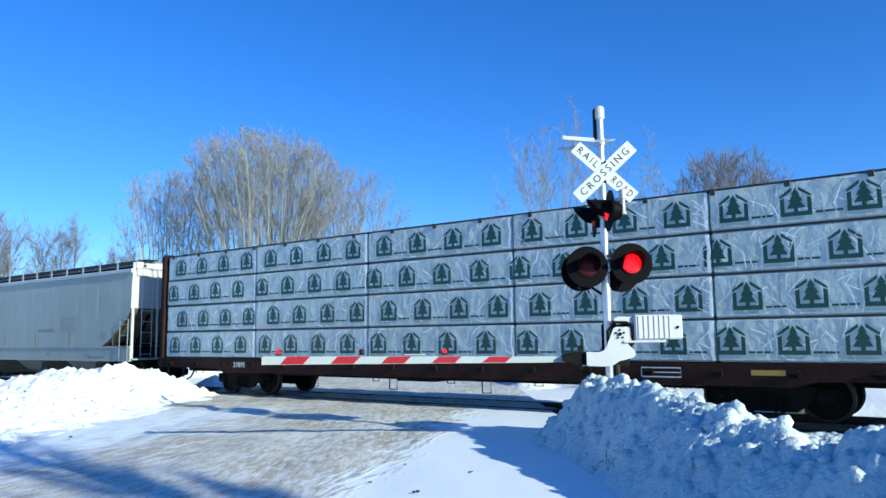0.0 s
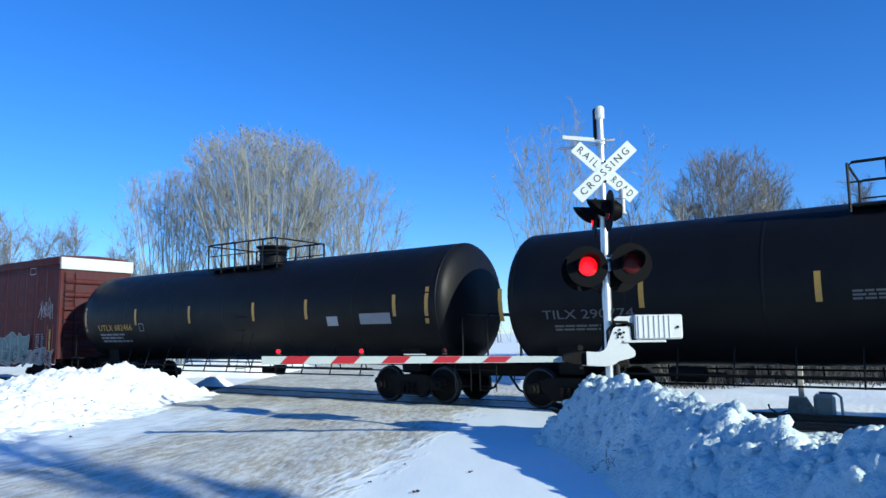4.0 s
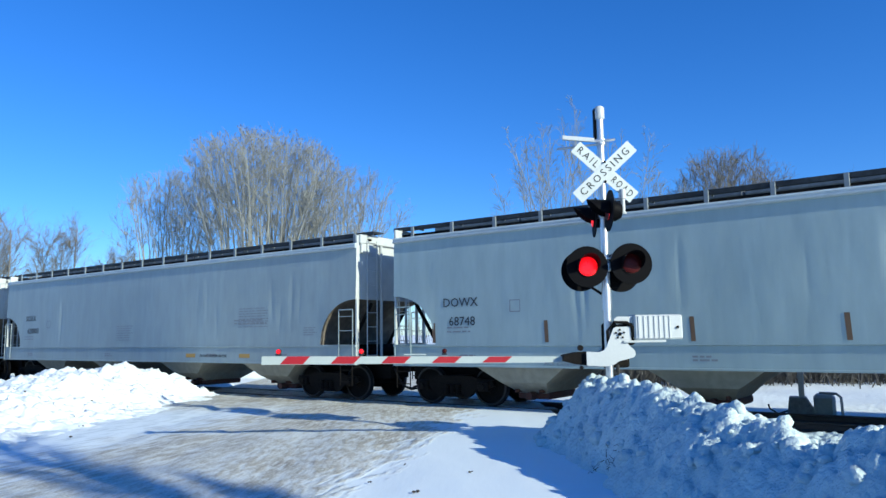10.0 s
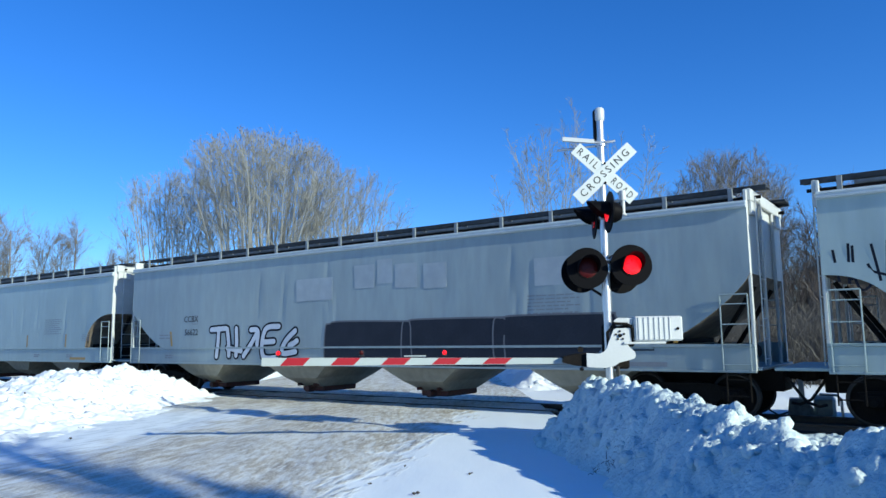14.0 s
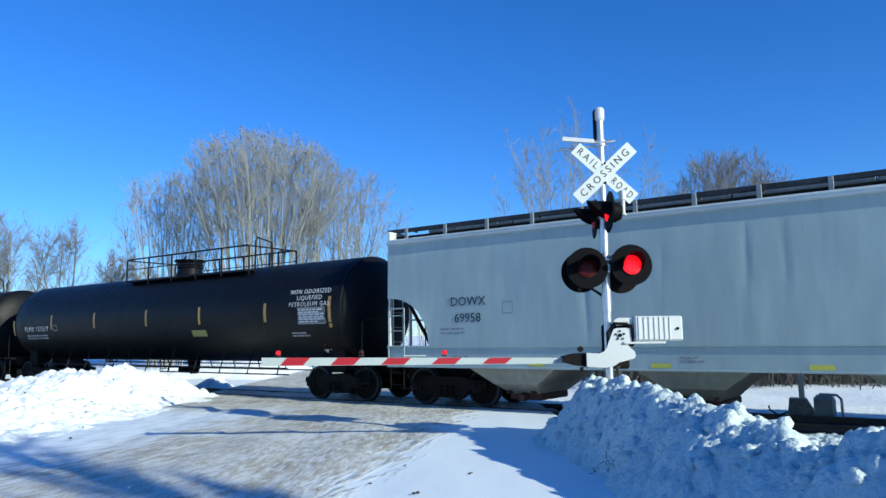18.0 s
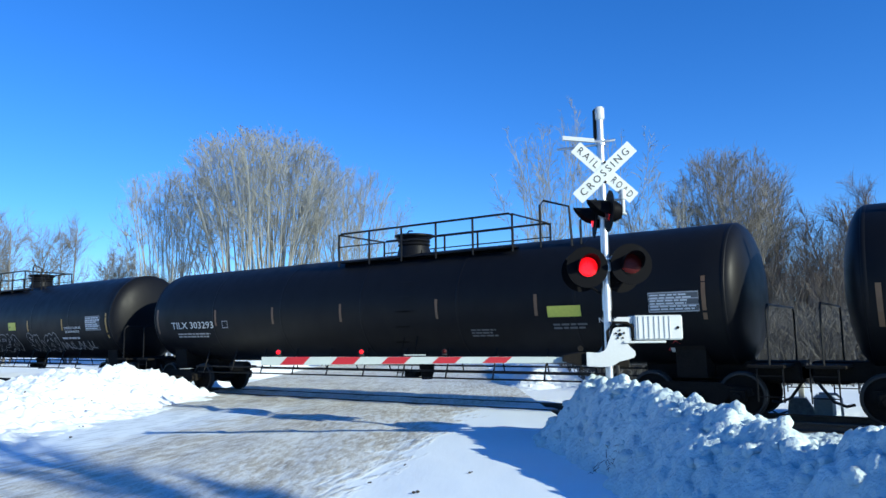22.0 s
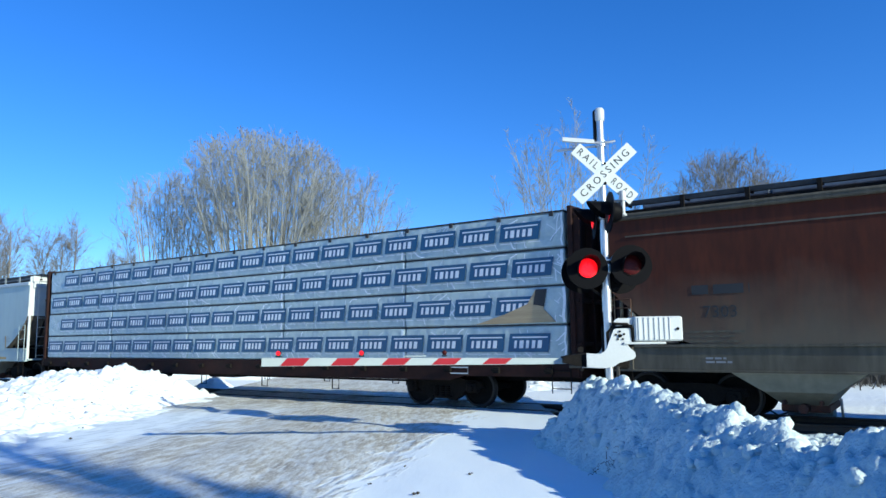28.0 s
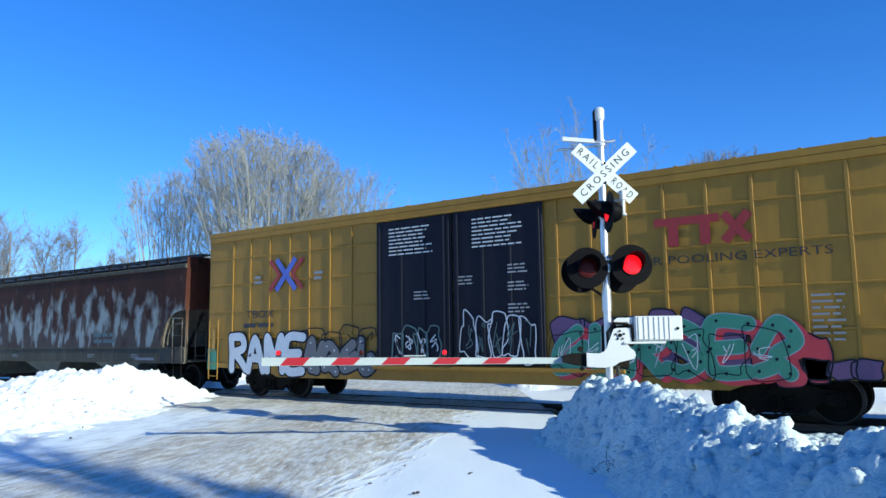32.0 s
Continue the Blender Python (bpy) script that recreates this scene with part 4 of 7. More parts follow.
part("breakaway_bracket", Form().prism([(-0.72, 1.27 + GZ), (-0.72, 1.36 + GZ), (-0.53, 1.4 + GZ), (-0.36, 1.41 + GZ), (-0.36, 1.2 + GZ), (-0.53, 1.22 + GZ)], -0.14, 0.12).lathe([(-0.2, 0.03), (-0.2, 0.045), (-0.15, 0.045), (-0.15, 0.03)], "y", (-0.46, 0, 1.47 + GZ), 12).lathe([(-0.2, 0.0), (-0.2, 0.03), (-0.15, 0.03)], "y", (-0.45, 0, 1.17 + GZ), 8), IRON, signal, "black breakaway bracket")
part("crank_link", Form().tube([(-0.02, -0.15, 1.5 + GZ), (-0.03, -0.16, 1.72 + GZ), (0.07, -0.21, 1.86 + GZ), (0.27, -0.21, 1.85 + GZ), (0.35, -0.21, 1.78 + GZ), (0.36, -0.21, 1.62 + GZ)], 0.024, 8), IRON, signal, "dark bent crank link", smooth=True)
part("cable", Form().tube([(0.13, -0.06, 1.2 + GZ), (0.17, -0.07, 0.7), (0.2, -0.05, 0.0)], 0.03, 8), RUBBER, signal)

# gate arm, banded in red
arm_base = part("gate_arm", Form().prism([(-5.42, -0.068), (-5.42, 0.062), (-1.0, 0.046), (-0.62, 0.04), (-0.45, 0.03), (-0.45, -0.03), (-0.62, -0.044), (-1.0, -0.05)], -0.02, 0.02), ARM_WHITE, signal, "white gate arm lowered across the road", at=pose(0, 0, 1.29 + GZ, 0, 0.5, 0))
for i in range(5):
    xa, hh = -5.1 + i * 0.79, 0.062 - 0.0036 * i
    part("red_band", Form().prism([(xa - 0.03, -hh + 0.002), (xa + 0.33, -hh + 0.002), (xa + 0.44, hh - 0.002), (xa + 0.08, hh - 0.002)], -0.0235, 0.0235), ARM_RED, arm_base)
part("arm_clip", Form().box(-3.2, -0.03, 0.07, -2.85, 0.03, 0.09, 0.008), ARM_WHITE, arm_base)
part("arm_cable", Form().tube([(-5.2, 0.03, 0.05), (-3, 0.03, 0.045), (-0.6, 0.03, 0.03)], 0.008, 5), RUBBER, arm_base)


def arm_lamp(x, keyed):
    lampbox = part("arm_lamp", Form().box(x - 0.045, -0.04, 0.075, x + 0.045, 0.04, 0.1, 0.01).lathe([(-0.025, 0.04), (0.03, 0.04)], "y", (x, 0, 0.135), 14), RUBBER, signal, at=pose(0, 0, 1.29 + GZ, 0, 0.5, 0), smooth=True)
    f = Form().lathe([(-0.03, 0.0), (-0.024, 0.026), (-0.006, 0.035)], "y", n=16)
    k = len(f.f)
    f.lathe([(-0.004, 0.035), (0.012, 0.026), (0.018, 0.0)], "y", n=16)
    me = f.mesh("lamp_insert", [RED_GLOW, RED_DARK], 50)
    for i, poly in enumerate(me.polygons):
        poly.material_index = 0 if i < k else 1
    ob = part("lamp_insert", me, None, lampbox, "small red lamp face", at=pose(x, -0.03, 0.135))
    LENSES.append((ob, keyed))


arm_lamp(-5.16, None)
arm_lamp(-3.86, "L")
arm_lamp(-2.56, "R")


# ---- small things by the track ----
machine = thing("trackside_machine", pose(-2.75, 2.15, -0.2, 0, 0, 8) @ Matrix.Scale(1.2, 4), "grey weathered trackside lubricator box with a bent pipe", "trackside box")
part("base", Form().prism([(-0.45, 0), (-0.4, 0.36), (-0.12, 0.36), (0.08, 0.0)], -0.2, 0.2), mat("weathered_grey_steel", (0.34, 0.38, 0.39), 0.6, dark=(0.12, 0.12, 0.12), amount=0.8), machine)
part("tank", Form().box(0.0, -0.25, 0.02, 0.36, 0.25, 0.42, 0.06), mat("pale_grey_tank_paint", (0.36, 0.42, 0.42), 0.5), machine)
part("pipe", Form().tube([(0.1, -0.27, 0.46), (0.38, -0.27, 0.45), (0.45, -0.27, 0.38), (0.46, -0.27, 0.0)], 0.025, 8), STEEL, machine, smooth=True)
part("marker_post", Form().box(-0.24, -0.03, 0.3, -0.14, 0.03, 0.95, 0.012), ALU, machine, "short white marker post")
part("hose", Form().tube([(-0.4, -0.1, 0.12), (-0.6, -0.12, 0.05), (-0.74, -0.12, 0.14), (-0.76, -0.12, 0.22)], 0.018, 6), RUBBER, machine)
cable = new("fallen_cable", Form().tube([spot(1.75, 12.6, 0.12), spot(1.95, 11.9, 0.3), spot(2.15, 11.4, 0.52), spot(2.3, 11.3, 0.72), spot(2.42, 11.35, 0.86)], 0.012, 6).mesh("fallen_cable", RUBBER, 40))
tagged(cable, "thin black cable lying across the snow bank", "cable")


# ---- the train: parts that all cars share ----
SPEED = 12.9
TRAIN = []      # car, its middle at the start
WHEELSETS = []  # wheelset, its place on the car, the car's middle at the start


def wheelset_mesh():
    f = Form()
    for s in (-1, 1):
        y = s * 0.73
        f.lathe([(y - 0.065 * s, 0.0), (y - 0.065 * s, 0.43), (y - 0.06 * s, 0.475), (y - 0.035 * s, 0.475), (y - 0.03 * s, 0.459), (y + 0.06 * s, 0.455), (y + 0.07 * s, 0.44), (y + 0.07 * s, 0.4),
                 (y + 0.03 * s, 0.37), (y + 0.02 * s, 0.16), (y + 0.07 * s, 0.12), (y + 0.07 * s, 0.08), (y + 0.25 * s, 0.075), (y + 0.25 * s, 0.0)], "y", n=36)
    f.lathe([(-0.68, 0.09), (0.68, 0.09)], "y", n=12)
    return f.mesh("wheelset", [IRON, TREAD], 35)


def wheelset_kept():
    me = wheelset_mesh()
    for p in me.polygons:
        r = math.hypot(p.center.x, p.center.z)
        if 0.405 < r < 0.5:
            p.material_index = 1
    return me


def side_frame():
    f = Form()
    # cast side frame: arched over the two axle boxes, spring nest in the middle
    top = [(-1.16, 0.5), (-1.12, 0.62), (-0.7, 0.66), (-0.5, 0.72), (0.5, 0.72), (0.7, 0.66), (1.12, 0.62), (1.16, 0.5), (0.98, 0.42), (0.72, 0.44), (0.42, 0.2), (-0.42, 0.2), (-0.72, 0.44), (-0.98, 0.42)]
    f.prism(top, -0.06, 0.06)
    for x in (-0.89, 0.89):
        f.box(x - 0.15, -0.14, 0.36, x + 0.15, 0.05, 0.6, 0.03)
        f.lathe([(-0.2, 0.0), (-0.2, 0.07), (-0.1, 0.09)], "y", (x, 0, 0.457), 12)
    for x in (-0.17, 0.0, 0.17):
        for k in range(5):
            f.lathe([(0.26 + k * 0.05, 0.05), (0.285 + k * 0.05, 0.075), (0.31 + k * 0.05, 0.05)], "z", (x, -0.075, 0), 10)
    f.box(-0.3, -0.13, 0.22, 0.3, 0.1, 0.27, 0.02)
    return f.mesh("side_frame", IRON, 40)


def truck(car, x, middle, brake=True):
    """A two-axle truck: bolster, two side frames, two wheelsets."""
    t = part("truck", kept("bolster", lambda: Form().box(-0.2, -0.95, 0.5, 0.2, 0.95, 0.72, 0.03).lathe([(0.72, 0.3), (0.86, 0.26)], "z", n=16).box(-0.75, -0.6, 0.3, -0.62, 0.6, 0.4, 0.02).box(0.62, -0.6, 0.3, 0.75, 0.6, 0.4, 0.02).mesh("truck", IRON, 40)), None, car, at=pose(x, 0, 0))
    for s in (-1, 1):
        part("side_frame", kept("side_frame", side_frame), None, t, at=pose(0, 1.02 * s, 0, 0, 0, 0 if s < 0 else 180))
    for d in (-0.89, 0.89):
        w = part("wheelset", kept("wheelset", wheelset_kept), None, car, at=pose(x + d, 0, 0.457))
        WHEELSETS.append((w, x + d, middle))
    return t


def coupler_mesh():
    f = Form().box(-0.1, -0.1, 0.78, 0.55, 0.1, 0.98, 0.03).box(0.5, -0.17, 0.74, 0.72, 0.12, 1.02, 0.05).box(0.62, -0.2, 0.76, 0.84, -0.06, 1.0, 0.04)
    f.box(-0.5, -0.2, 0.68, 0.1, 0.2, 1.02, 0.02)
    return f.mesh("coupler", IRON, 40)


def hose_mesh():
    return Form().tube([(0.3, -0.28, 0.82), (0.45, -0.29, 0.6), (0.62, -0.27, 0.36), (0.82, -0.2, 0.27), (0.95, -0.12, 0.3)], 0.03, 7).mesh("air_hose", RUBBER, 40)


def ends(car, reach):
    for s in (-1, 1):
        m = pose(s * reach, 0, 0, 0, 0, 0 if s > 0 else 180)
        part("coupler", kept("coupler", coupler_mesh), None, car, at=m)
        part("air_hose", kept("air_hose", hose_mesh), None, car, at=m)


def ladder(f, x, y, z0, z1, wide=0.4, r=0.014, axis="x", step=0.38):
    """Two rails and rungs, along x or y."""
    def p(a, z):
        return (x + a, y, z) if axis == "x" else (x, y + a, z)
    for a in (-wide / 2, wide / 2):
        f.tube([p(a, z0), p(a, z1)], r, 5)
    z = z0 + 0.1
    while z < z1:
        f.tube([p(-wide / 2, z), p(wide / 2, z)], r * 0.85, 5)
        z += step
    return f


def strip(car, x, y, z0, z1, wide=0.1, lean=0.0, material=None):
    f = Form()
    f.add([(x - wide / 2, y, z0), (x + wide / 2, y, z0), (x + wide / 2 + lean, y, z1), (x - wide / 2 + lean, y, z1)], [(0, 1, 2, 3)])
    return part("reflector_strip", f, material or YELLOW_STRIP, car)


def new_car(name, front, rear, label, category):
    """A car between two places along the train at the start."""
    mid = (front + rear) / 2
    car = thing(name, pose(mid, 0, 0), label, category, "cars of the freight train")
    TRAIN.append((car, mid))
    return car, (front - rear) / 2, mid


# ---- covered hoppers ----
HOP_W = 1.56


TAN_END = mat("dusty_tan_end_paint", (0.4, 0.36, 0.27), 0.7, dark=(0.2, 0.15, 0.1), amount=0.8, fine=6, coarse=1.5)
END_GRIME = mat("grimy_slope_sheet", (0.19, 0.165, 0.13), 0.85, dark=(0.08, 0.067, 0.054), amount=0.9, fine=5, coarse=1.2, spec=0.15)
# car paint with shade put in: darker and bluer behind the roofwalk
ROOF_SHADE = mat("shaded_weathered_roof_paint", (0.19, 0.225, 0.25), 0.7, dark=(0.05, 0.058, 0.065), amount=0.7, fine=6, coarse=1.0)
GRATING = mat("galvanised_grating", (0.04, 0.048, 0.056), 0.7, dark=(0.014, 0.016, 0.018), amount=0.9, fine=9, coarse=1.5, spec=0.25)
BRACKET = mat("grey_bracket_paint", (0.2, 0.235, 0.255), 0.55, amount=0.4)
TOUCH_UP = mat("grey_touch_up_paint", (0.36, 0.41, 0.43), 0.55, dark=(0.26, 0.3, 0.32), amount=0.7, fine=4, coarse=1.5)
CHORD = mat("pale_roof_edge_paint", (0.5, 0.56, 0.57), 0.45, dark=(0.34, 0.39, 0.4), amount=0.5, fine=5, coarse=0.8)


def hopper_side(z):
    return HOP_W if z <= 3.3 else HOP_W - 0.035 * ((z - 3.3) / 0.8) ** 2


def hopper_dents(a, seed):
    rnd = random.Random(seed * 7)
    return [(rnd.uniform(-a + 4.4, a - 2), rnd.uniform(-0.06, 0.16), rnd.uniform(0.006, 0.018), rnd.uniform(2.2, 3.3), rnd.uniform(0.4, 1.1)) for _ in range(9)]


def hopper_face(x, z, low, seed, dents):
    """Half width of a hopper's rippled, dented side."""
    k = min(1.0, max(0.0, (z - low) / (4.1 - low)))
    y = hopper_side(z) - (0.014 + 0.012 * noise.noise((x * 0.9, z * 0.7, seed)) + 0.004 * noise.noise((x * 2.2, z * 0.5, seed + 9))) * math.sin(math.pi * k)
    for xd, lean, deep, zd, high in dents:
        q = x - xd - lean * (z - zd)
        if -0.3 < q < 0.3:
            y -= deep * math.exp(-(q / 0.07) ** 2) * max(0.0, 1 - ((z - zd) / high) ** 2) * math.sin(math.pi * k) ** 0.5
    return y


HOPPERS = []


def hug(car, a, seed):
    """Lays painted marks close on the rippled side of their car."""
    dents = hopper_dents(a, seed)
    stack = list(car.children)
    while stack:
        ob = stack.pop()
        stack += list(ob.children)
        if ob.name.split(".")[0] not in ("lettering", "data_stencil", "sprayed_shape", "spray_line", "sprayed_tag", "stencil_box", "sprayed_bar", "stencil_patch", "reflector_strip", "repaint_patch"):
            continue
        me = ob.data = ob.data.copy()
        at = ob.matrix_basis.translation
        for v in me.vertices:
            x, z = v.co.x + at.x, v.co.z + at.z
            if 1.49 < z < 4.05:
                v.co.y += HOP_W - hopper_face(x, z, 1.49, seed, dents) - 0.002


def hopper_body(a, material, seed, end_paint):
    f = Form()
    rounded = seed not in (2, 6, 10, 19, 21)
    cut = 1.7 if seed == 12 else 1.3 if rounded or seed == 6 else 1.8
    dents = hopper_dents(a, seed)
    xs = sorted({round(x, 3) for x in list(np.linspace(-a, a, 84)) + [d[0] + k for d in dents for k in (-0.16, -0.08, -0.03, 0.0, 0.04, 0.1, 0.18)] + [s * (a - cut * k) for s in (-1, 1) for k in (0, 0.04, 0.1, 0.2, 0.32, 0.46, 0.6, 0.75, 0.88, 0.96, 1.0)]})
    n = None
    for x in xs:
        t = (abs(x) - (a - cut)) / cut
        low = 1.49 if t <= 0 else 1.49 + 1.32 * (1 - (1 - min(1, t) ** 1.25) ** 0.8)
        if rounded and t > 0:
            low = 1.49 + 1.2 * math.sqrt(max(0.0, 1 - (1 - min(1.0, t)) ** 2.2))
        ring = []
        for k in range(14):
            z = low + (4.1 - low) * k / 13
            y = hopper_face(x, z, low, seed, dents)
            ring.append((y, z))
        ring += [(1.1, 4.24), (0.6, 4.33), (0.25, 4.36)]
        pts = [(x, -y, z) for y, z in ring] + [(x, y, z) for y, z in reversed(ring)]
        n = len(pts)
        f.v += pts
    for i in range(len(xs) - 1):
        for j in range(n):
            f.f.append((i * n + j, (i + 1) * n + j, (i + 1) * n + (j + 1) % n, i * n + (j + 1) % n))
    f.f += [tuple(range(n)), tuple(range((len(xs) - 1) * n, len(xs) * n))]
    me = f.mesh("body", [material, END_GRIME, end_paint], 28)
    # the slope sheets underneath are dark with grime
    for i, poly in enumerate(me.polygons):
        if i >= (len(xs) - 1) * n:
            poly.material_index = 2
        elif i % n == n - 1:
            poly.material_index = 1
    return me


def hopper(front, rear, label, paint, marks=(), mark_mat=None, bays=4, strips=(), seed=1, end_paint=None, data=True, low=None):
    car, a, mid = new_car("covered_hopper_car", front, rear, label, "covered hopper")
    mark_mat = mark_mat or MARK_BLACK
    end_paint = end_paint or WHITE_PAINT
    part("body", hopper_body(a, paint, seed, end_paint), None, car)
    HOPPERS.append((car, a, seed))
    Y = -HOP_W
    for s in (-1, 1):
        part("side_sill", Form().run([(s * y, z) for y, z in ((1.42, 0.96), (1.59, 0.96), (1.59, 0.995), (1.55, 1.0), (1.55, 1.43), (1.585, 1.44), (1.585, 1.49), (1.42, 1.49))], -a, a), low or paint, car)
        part("top_chord", Form().run([(s * y, z) for y, z in ((1.42, 4.06), (1.56, 4.06), (1.6, 4.075), (1.605, 4.1), (1.585, 4.11), (1.585, 4.15), (1.6, 4.155), (1.59, 4.19), (1.5, 4.21), (1.42, 4.2))], -a, a), low or CHORD, car)
        part("roofwalk", Form().run([(s * y, z) for y, z in ((0.75, 4.49), (1.15, 4.49), (1.15, 4.43), (1.18, 4.43), (1.18, 4.53), (0.75, 4.53))], -a - 0.3, a + 0.3), GRATING, car, "dark grating roofwalk")
        part("roofwalk_stringer", Form().box(-a - 0.2, s * 1.16 - 0.02, 4.27, a + 0.2, s * 1.16 + 0.02, 4.33), IRON, car)
        for i in range(16):
            x = -a + 0.35 + i * (2 * a - 0.7) / 15
            part("roofwalk_bracket", kept(("bracket", s, low is None), lambda: Form().box(-0.045, -0.28, 4.14, 0.045, -0.235, 4.52, 0.006).box(-0.02, -0.24, 4.46, 0.02, 0.24, 4.5).mesh("roofwalk_bracket", IRON if low else BRACKET)), None, car, at=pose(x, s * 0.95 if s < 0 else 0.95, 0, 0, 0, 0 if s < 0 else 180))
    part("hatch_coaming", Form().box(-a + 0.5, -0.42, 4.3, a - 0.5, 0.42, 4.47, 0.03), low or ROOF_SHADE, car)
    for i in range(7):
        x = -a + 0.5 + (2 * a - 1.0) * (i + 0.5) / 7
        part("hatch_cover", kept(("hatch", round(a, 1)), lambda: Form().box(-(a - 0.62) / 7, -0.47, 4.45, (a - 0.62) / 7, 0.47, 4.58, 0.03).mesh("hatch_cover", ROOF_SHADE)), None, car, at=pose(x, 0, 0))
    for e in (-1, 1):
        for s in (-1, 1):
            part("corner_post", kept(("cpost", end_paint.name), lambda: Form().box(-0.03, -0.05, 0.98, 0.03, 0.05, 4.42, 0.01).mesh("corner_post", end_paint)), None, car, at=pose(e * (a - 0.02), s * 1.47, 0))
            f = ladder(Form(), 0, 0, 1.0, 2.42, 0.5).tube([(-0.25, 0, 2.42), (0.25, 0, 2.42)], 0.016, 6)
            part("side_ladder", kept(("hl", paint.name), lambda: f.mesh("side_ladder", paint, 50)), None, car, at=pose(e * (a - 0.32), s * 1.6, 0))
            part("sill_step", kept("hop_step", lambda: ladder(Form(), 0, 0, 0.42, 1.0, 0.42, 0.016, step=0.3).mesh("sill_step", IRON, 50)), None, car, at=pose(e * (a - 0.32), s * 1.57, 0))
        part("end_frame", Form().box(-0.04, -1.45, 4.2, 0.04, 1.45, 4.44, 0.015).box(-0.03, -1.4, 3.95, 0.03, -0.9, 4.2, 0.01).box(-0.03, 0.9, 3.95, 0.03, 1.4, 4.2, 0.01).tube([(0, -0.55, 1.0), (0, -0.55, 4.2)], 0.04, 6).tube([(0, 0.55, 1.0), (0, 0.55, 4.2)], 0.04, 6), end_paint, car, "pale end frame", at=pose(e * (a + 0.04), 0, 0))
        part("end_ladder", ladder(Form(), 0, -1.0, 1.1, 4.3, 0.4, axis="y"), end_paint, car, at=pose(e * (a + 0.1), 0, 0))
        part("end_platform", Form().box(-0.9, -1.5, 1.0, 0.1, 1.5, 1.06, 0.01), low or paint, car, at=pose(e * a, 0, 0))
        part("draft_sill", Form().box(-2.6, -0.4, 0.55, 0.25, 0.4, 1.0, 0.02), IRON, car, at=pose(e * a, 0, 0, 0, 0, 0 if e > 0 else 180))
        part("bolster_web", Form().box(-1.55, -1.35, 1.0, -1.5, 1.35, 1.62, 0.01), IRON, car, at=pose(e * a, 0, 0, 0, 0, 0 if e > 0 else 180))
        for y in (-0.8, 0.8):
            part("slope_brace", kept(("brace", e), lambda: Form().tube([(-e * 1.1, 0, 1.06), (-e * 0.1, 0, 2.6)], 0.05, 6).mesh("slope_brace", IRON)), None, car, at=pose(e * a, y, 0))
        part("air_tank", Form().lathe([(-0.5, 0.0), (-0.45, 0.17), (0.45, 0.17), (0.5, 0.0)], "y", (-e * 0.5, 0.2, 1.32), 12), IRON, car, at=pose(e * a, 0, 0), smooth=True)
        truck(car, e * (a - (1.9 if seed == 12 else 1.48)), mid)
    span = 2 * (a - 1.45)
    each = span / bays
    for i in range(bays):
        x = -span / 2 + each * (i + 0.5)
        f = Form()
        h = each / 2 - 0.01
        b = 0.68 if bays > 3 else 0.85
        vs = []
        for z, hx, hy in ((1.5, h, 1.4), (1.0, h * 0.56, 1.4), (0.93, h * 0.53, 1.39), (0.6, h * 0.29, 1.2), (0.3, h * 0.17, 0.62)):
            vs += [(-hx, -hy, z), (hx, -hy, z), (hx, hy, z), (-hx, hy, z)]
        f.add(vs, [(0, 1, 2, 3), (16, 17, 18, 19)] + [(4 * k + j, 4 * k + (j + 1) % 4, 4 * k + 4 + (j + 1) % 4, 4 * k + 4 + j) for k in (0, 1, 2, 3) for j in range(4)])
        bay = part("hopper_bay", kept(("bay", round(each, 2)), lambda: f.mesh("hopper_bay", DUSTY)), None, car, "dusty tan discharge hopper", at=pose(x, 0, 0))
        part("outlet_gate", kept(("outlet", b), lambda: Form().box(-b * 0.62, -0.7, 0.2, b * 0.62, 0.7, 0.36, 0.03).box(-b * 0.5, -1.0, 0.36, -b * 0.42, -0.66, 0.44, 0.01).box(b * 0.42, -1.0, 0.36, b * 0.5, -0.66, 0.44, 0.01).lathe([(-0.95, 0.0), (-0.95, 0.09), (-0.7, 0.1)], "y", (0, 0, 0.28), 12).mesh("outlet_gate", GATE_RUST, 40)), None, bay)
    ends(car, a - 0.02)
    for words, x, z, high in marks:
        lettering(car, words, x - a, Y - 0.004, z, high, mark_mat)
    if data:
        bars(car, -a + 1.65, -a + 2.4, 1.74, 1.93, Y - 0.004, 2, MARK_GREY, seed, fill=0.34)
        bars(car, a - 4.75, a - 3.4, 2.0, 2.62, Y - 0.004, 8, MARK_GREY, seed + 1, fill=0.3)
        panel_lines(car, -a + 3.4, -a + 3.66, 2.22, 2.48, Y - 0.004, MARK_GREY, 1)
        bars(car, a - 1.95, a - 1.4, 1.74, 2.0, Y - 0.004, 4, MARK_GREY, seed + 2, fill=0.3)
        bars(car, 1.2, 1.9, 1.7, 1.8, -1.556, 1, MARK_GREY, seed + 3)
    for x, lean, m in strips:
        strip(car, x, Y - 0.004, 1.52, 2.0, 0.09, lean, m)
    for x in (-a + 2.0, -2.2, 3.6, a - 3.0):
        bars(car, x, x + 0.5, 1.12, 1.26, -1.556, 2, MARK_GREY, int(x * 10))
    strip(car, a - 2.2, -1.556, 1.05, 1.14, 1.1, 0.0, YELLOW_STRIP if seed % 3 == 0 else MARK_GREY)
    return car, a


# ---- tank cars ----
TANK_R, TANK_Z = 1.56, 2.56


def tank_y(z):
    return -math.sqrt(max(0.01, TANK_R ** 2 - (z - TANK_Z) ** 2)) - 0.006


def on_tank(f):
    """Wraps a flat form round the shell."""
    f.v = [(x, tank_y(z), z) for x, y, z in f.v]
    return f


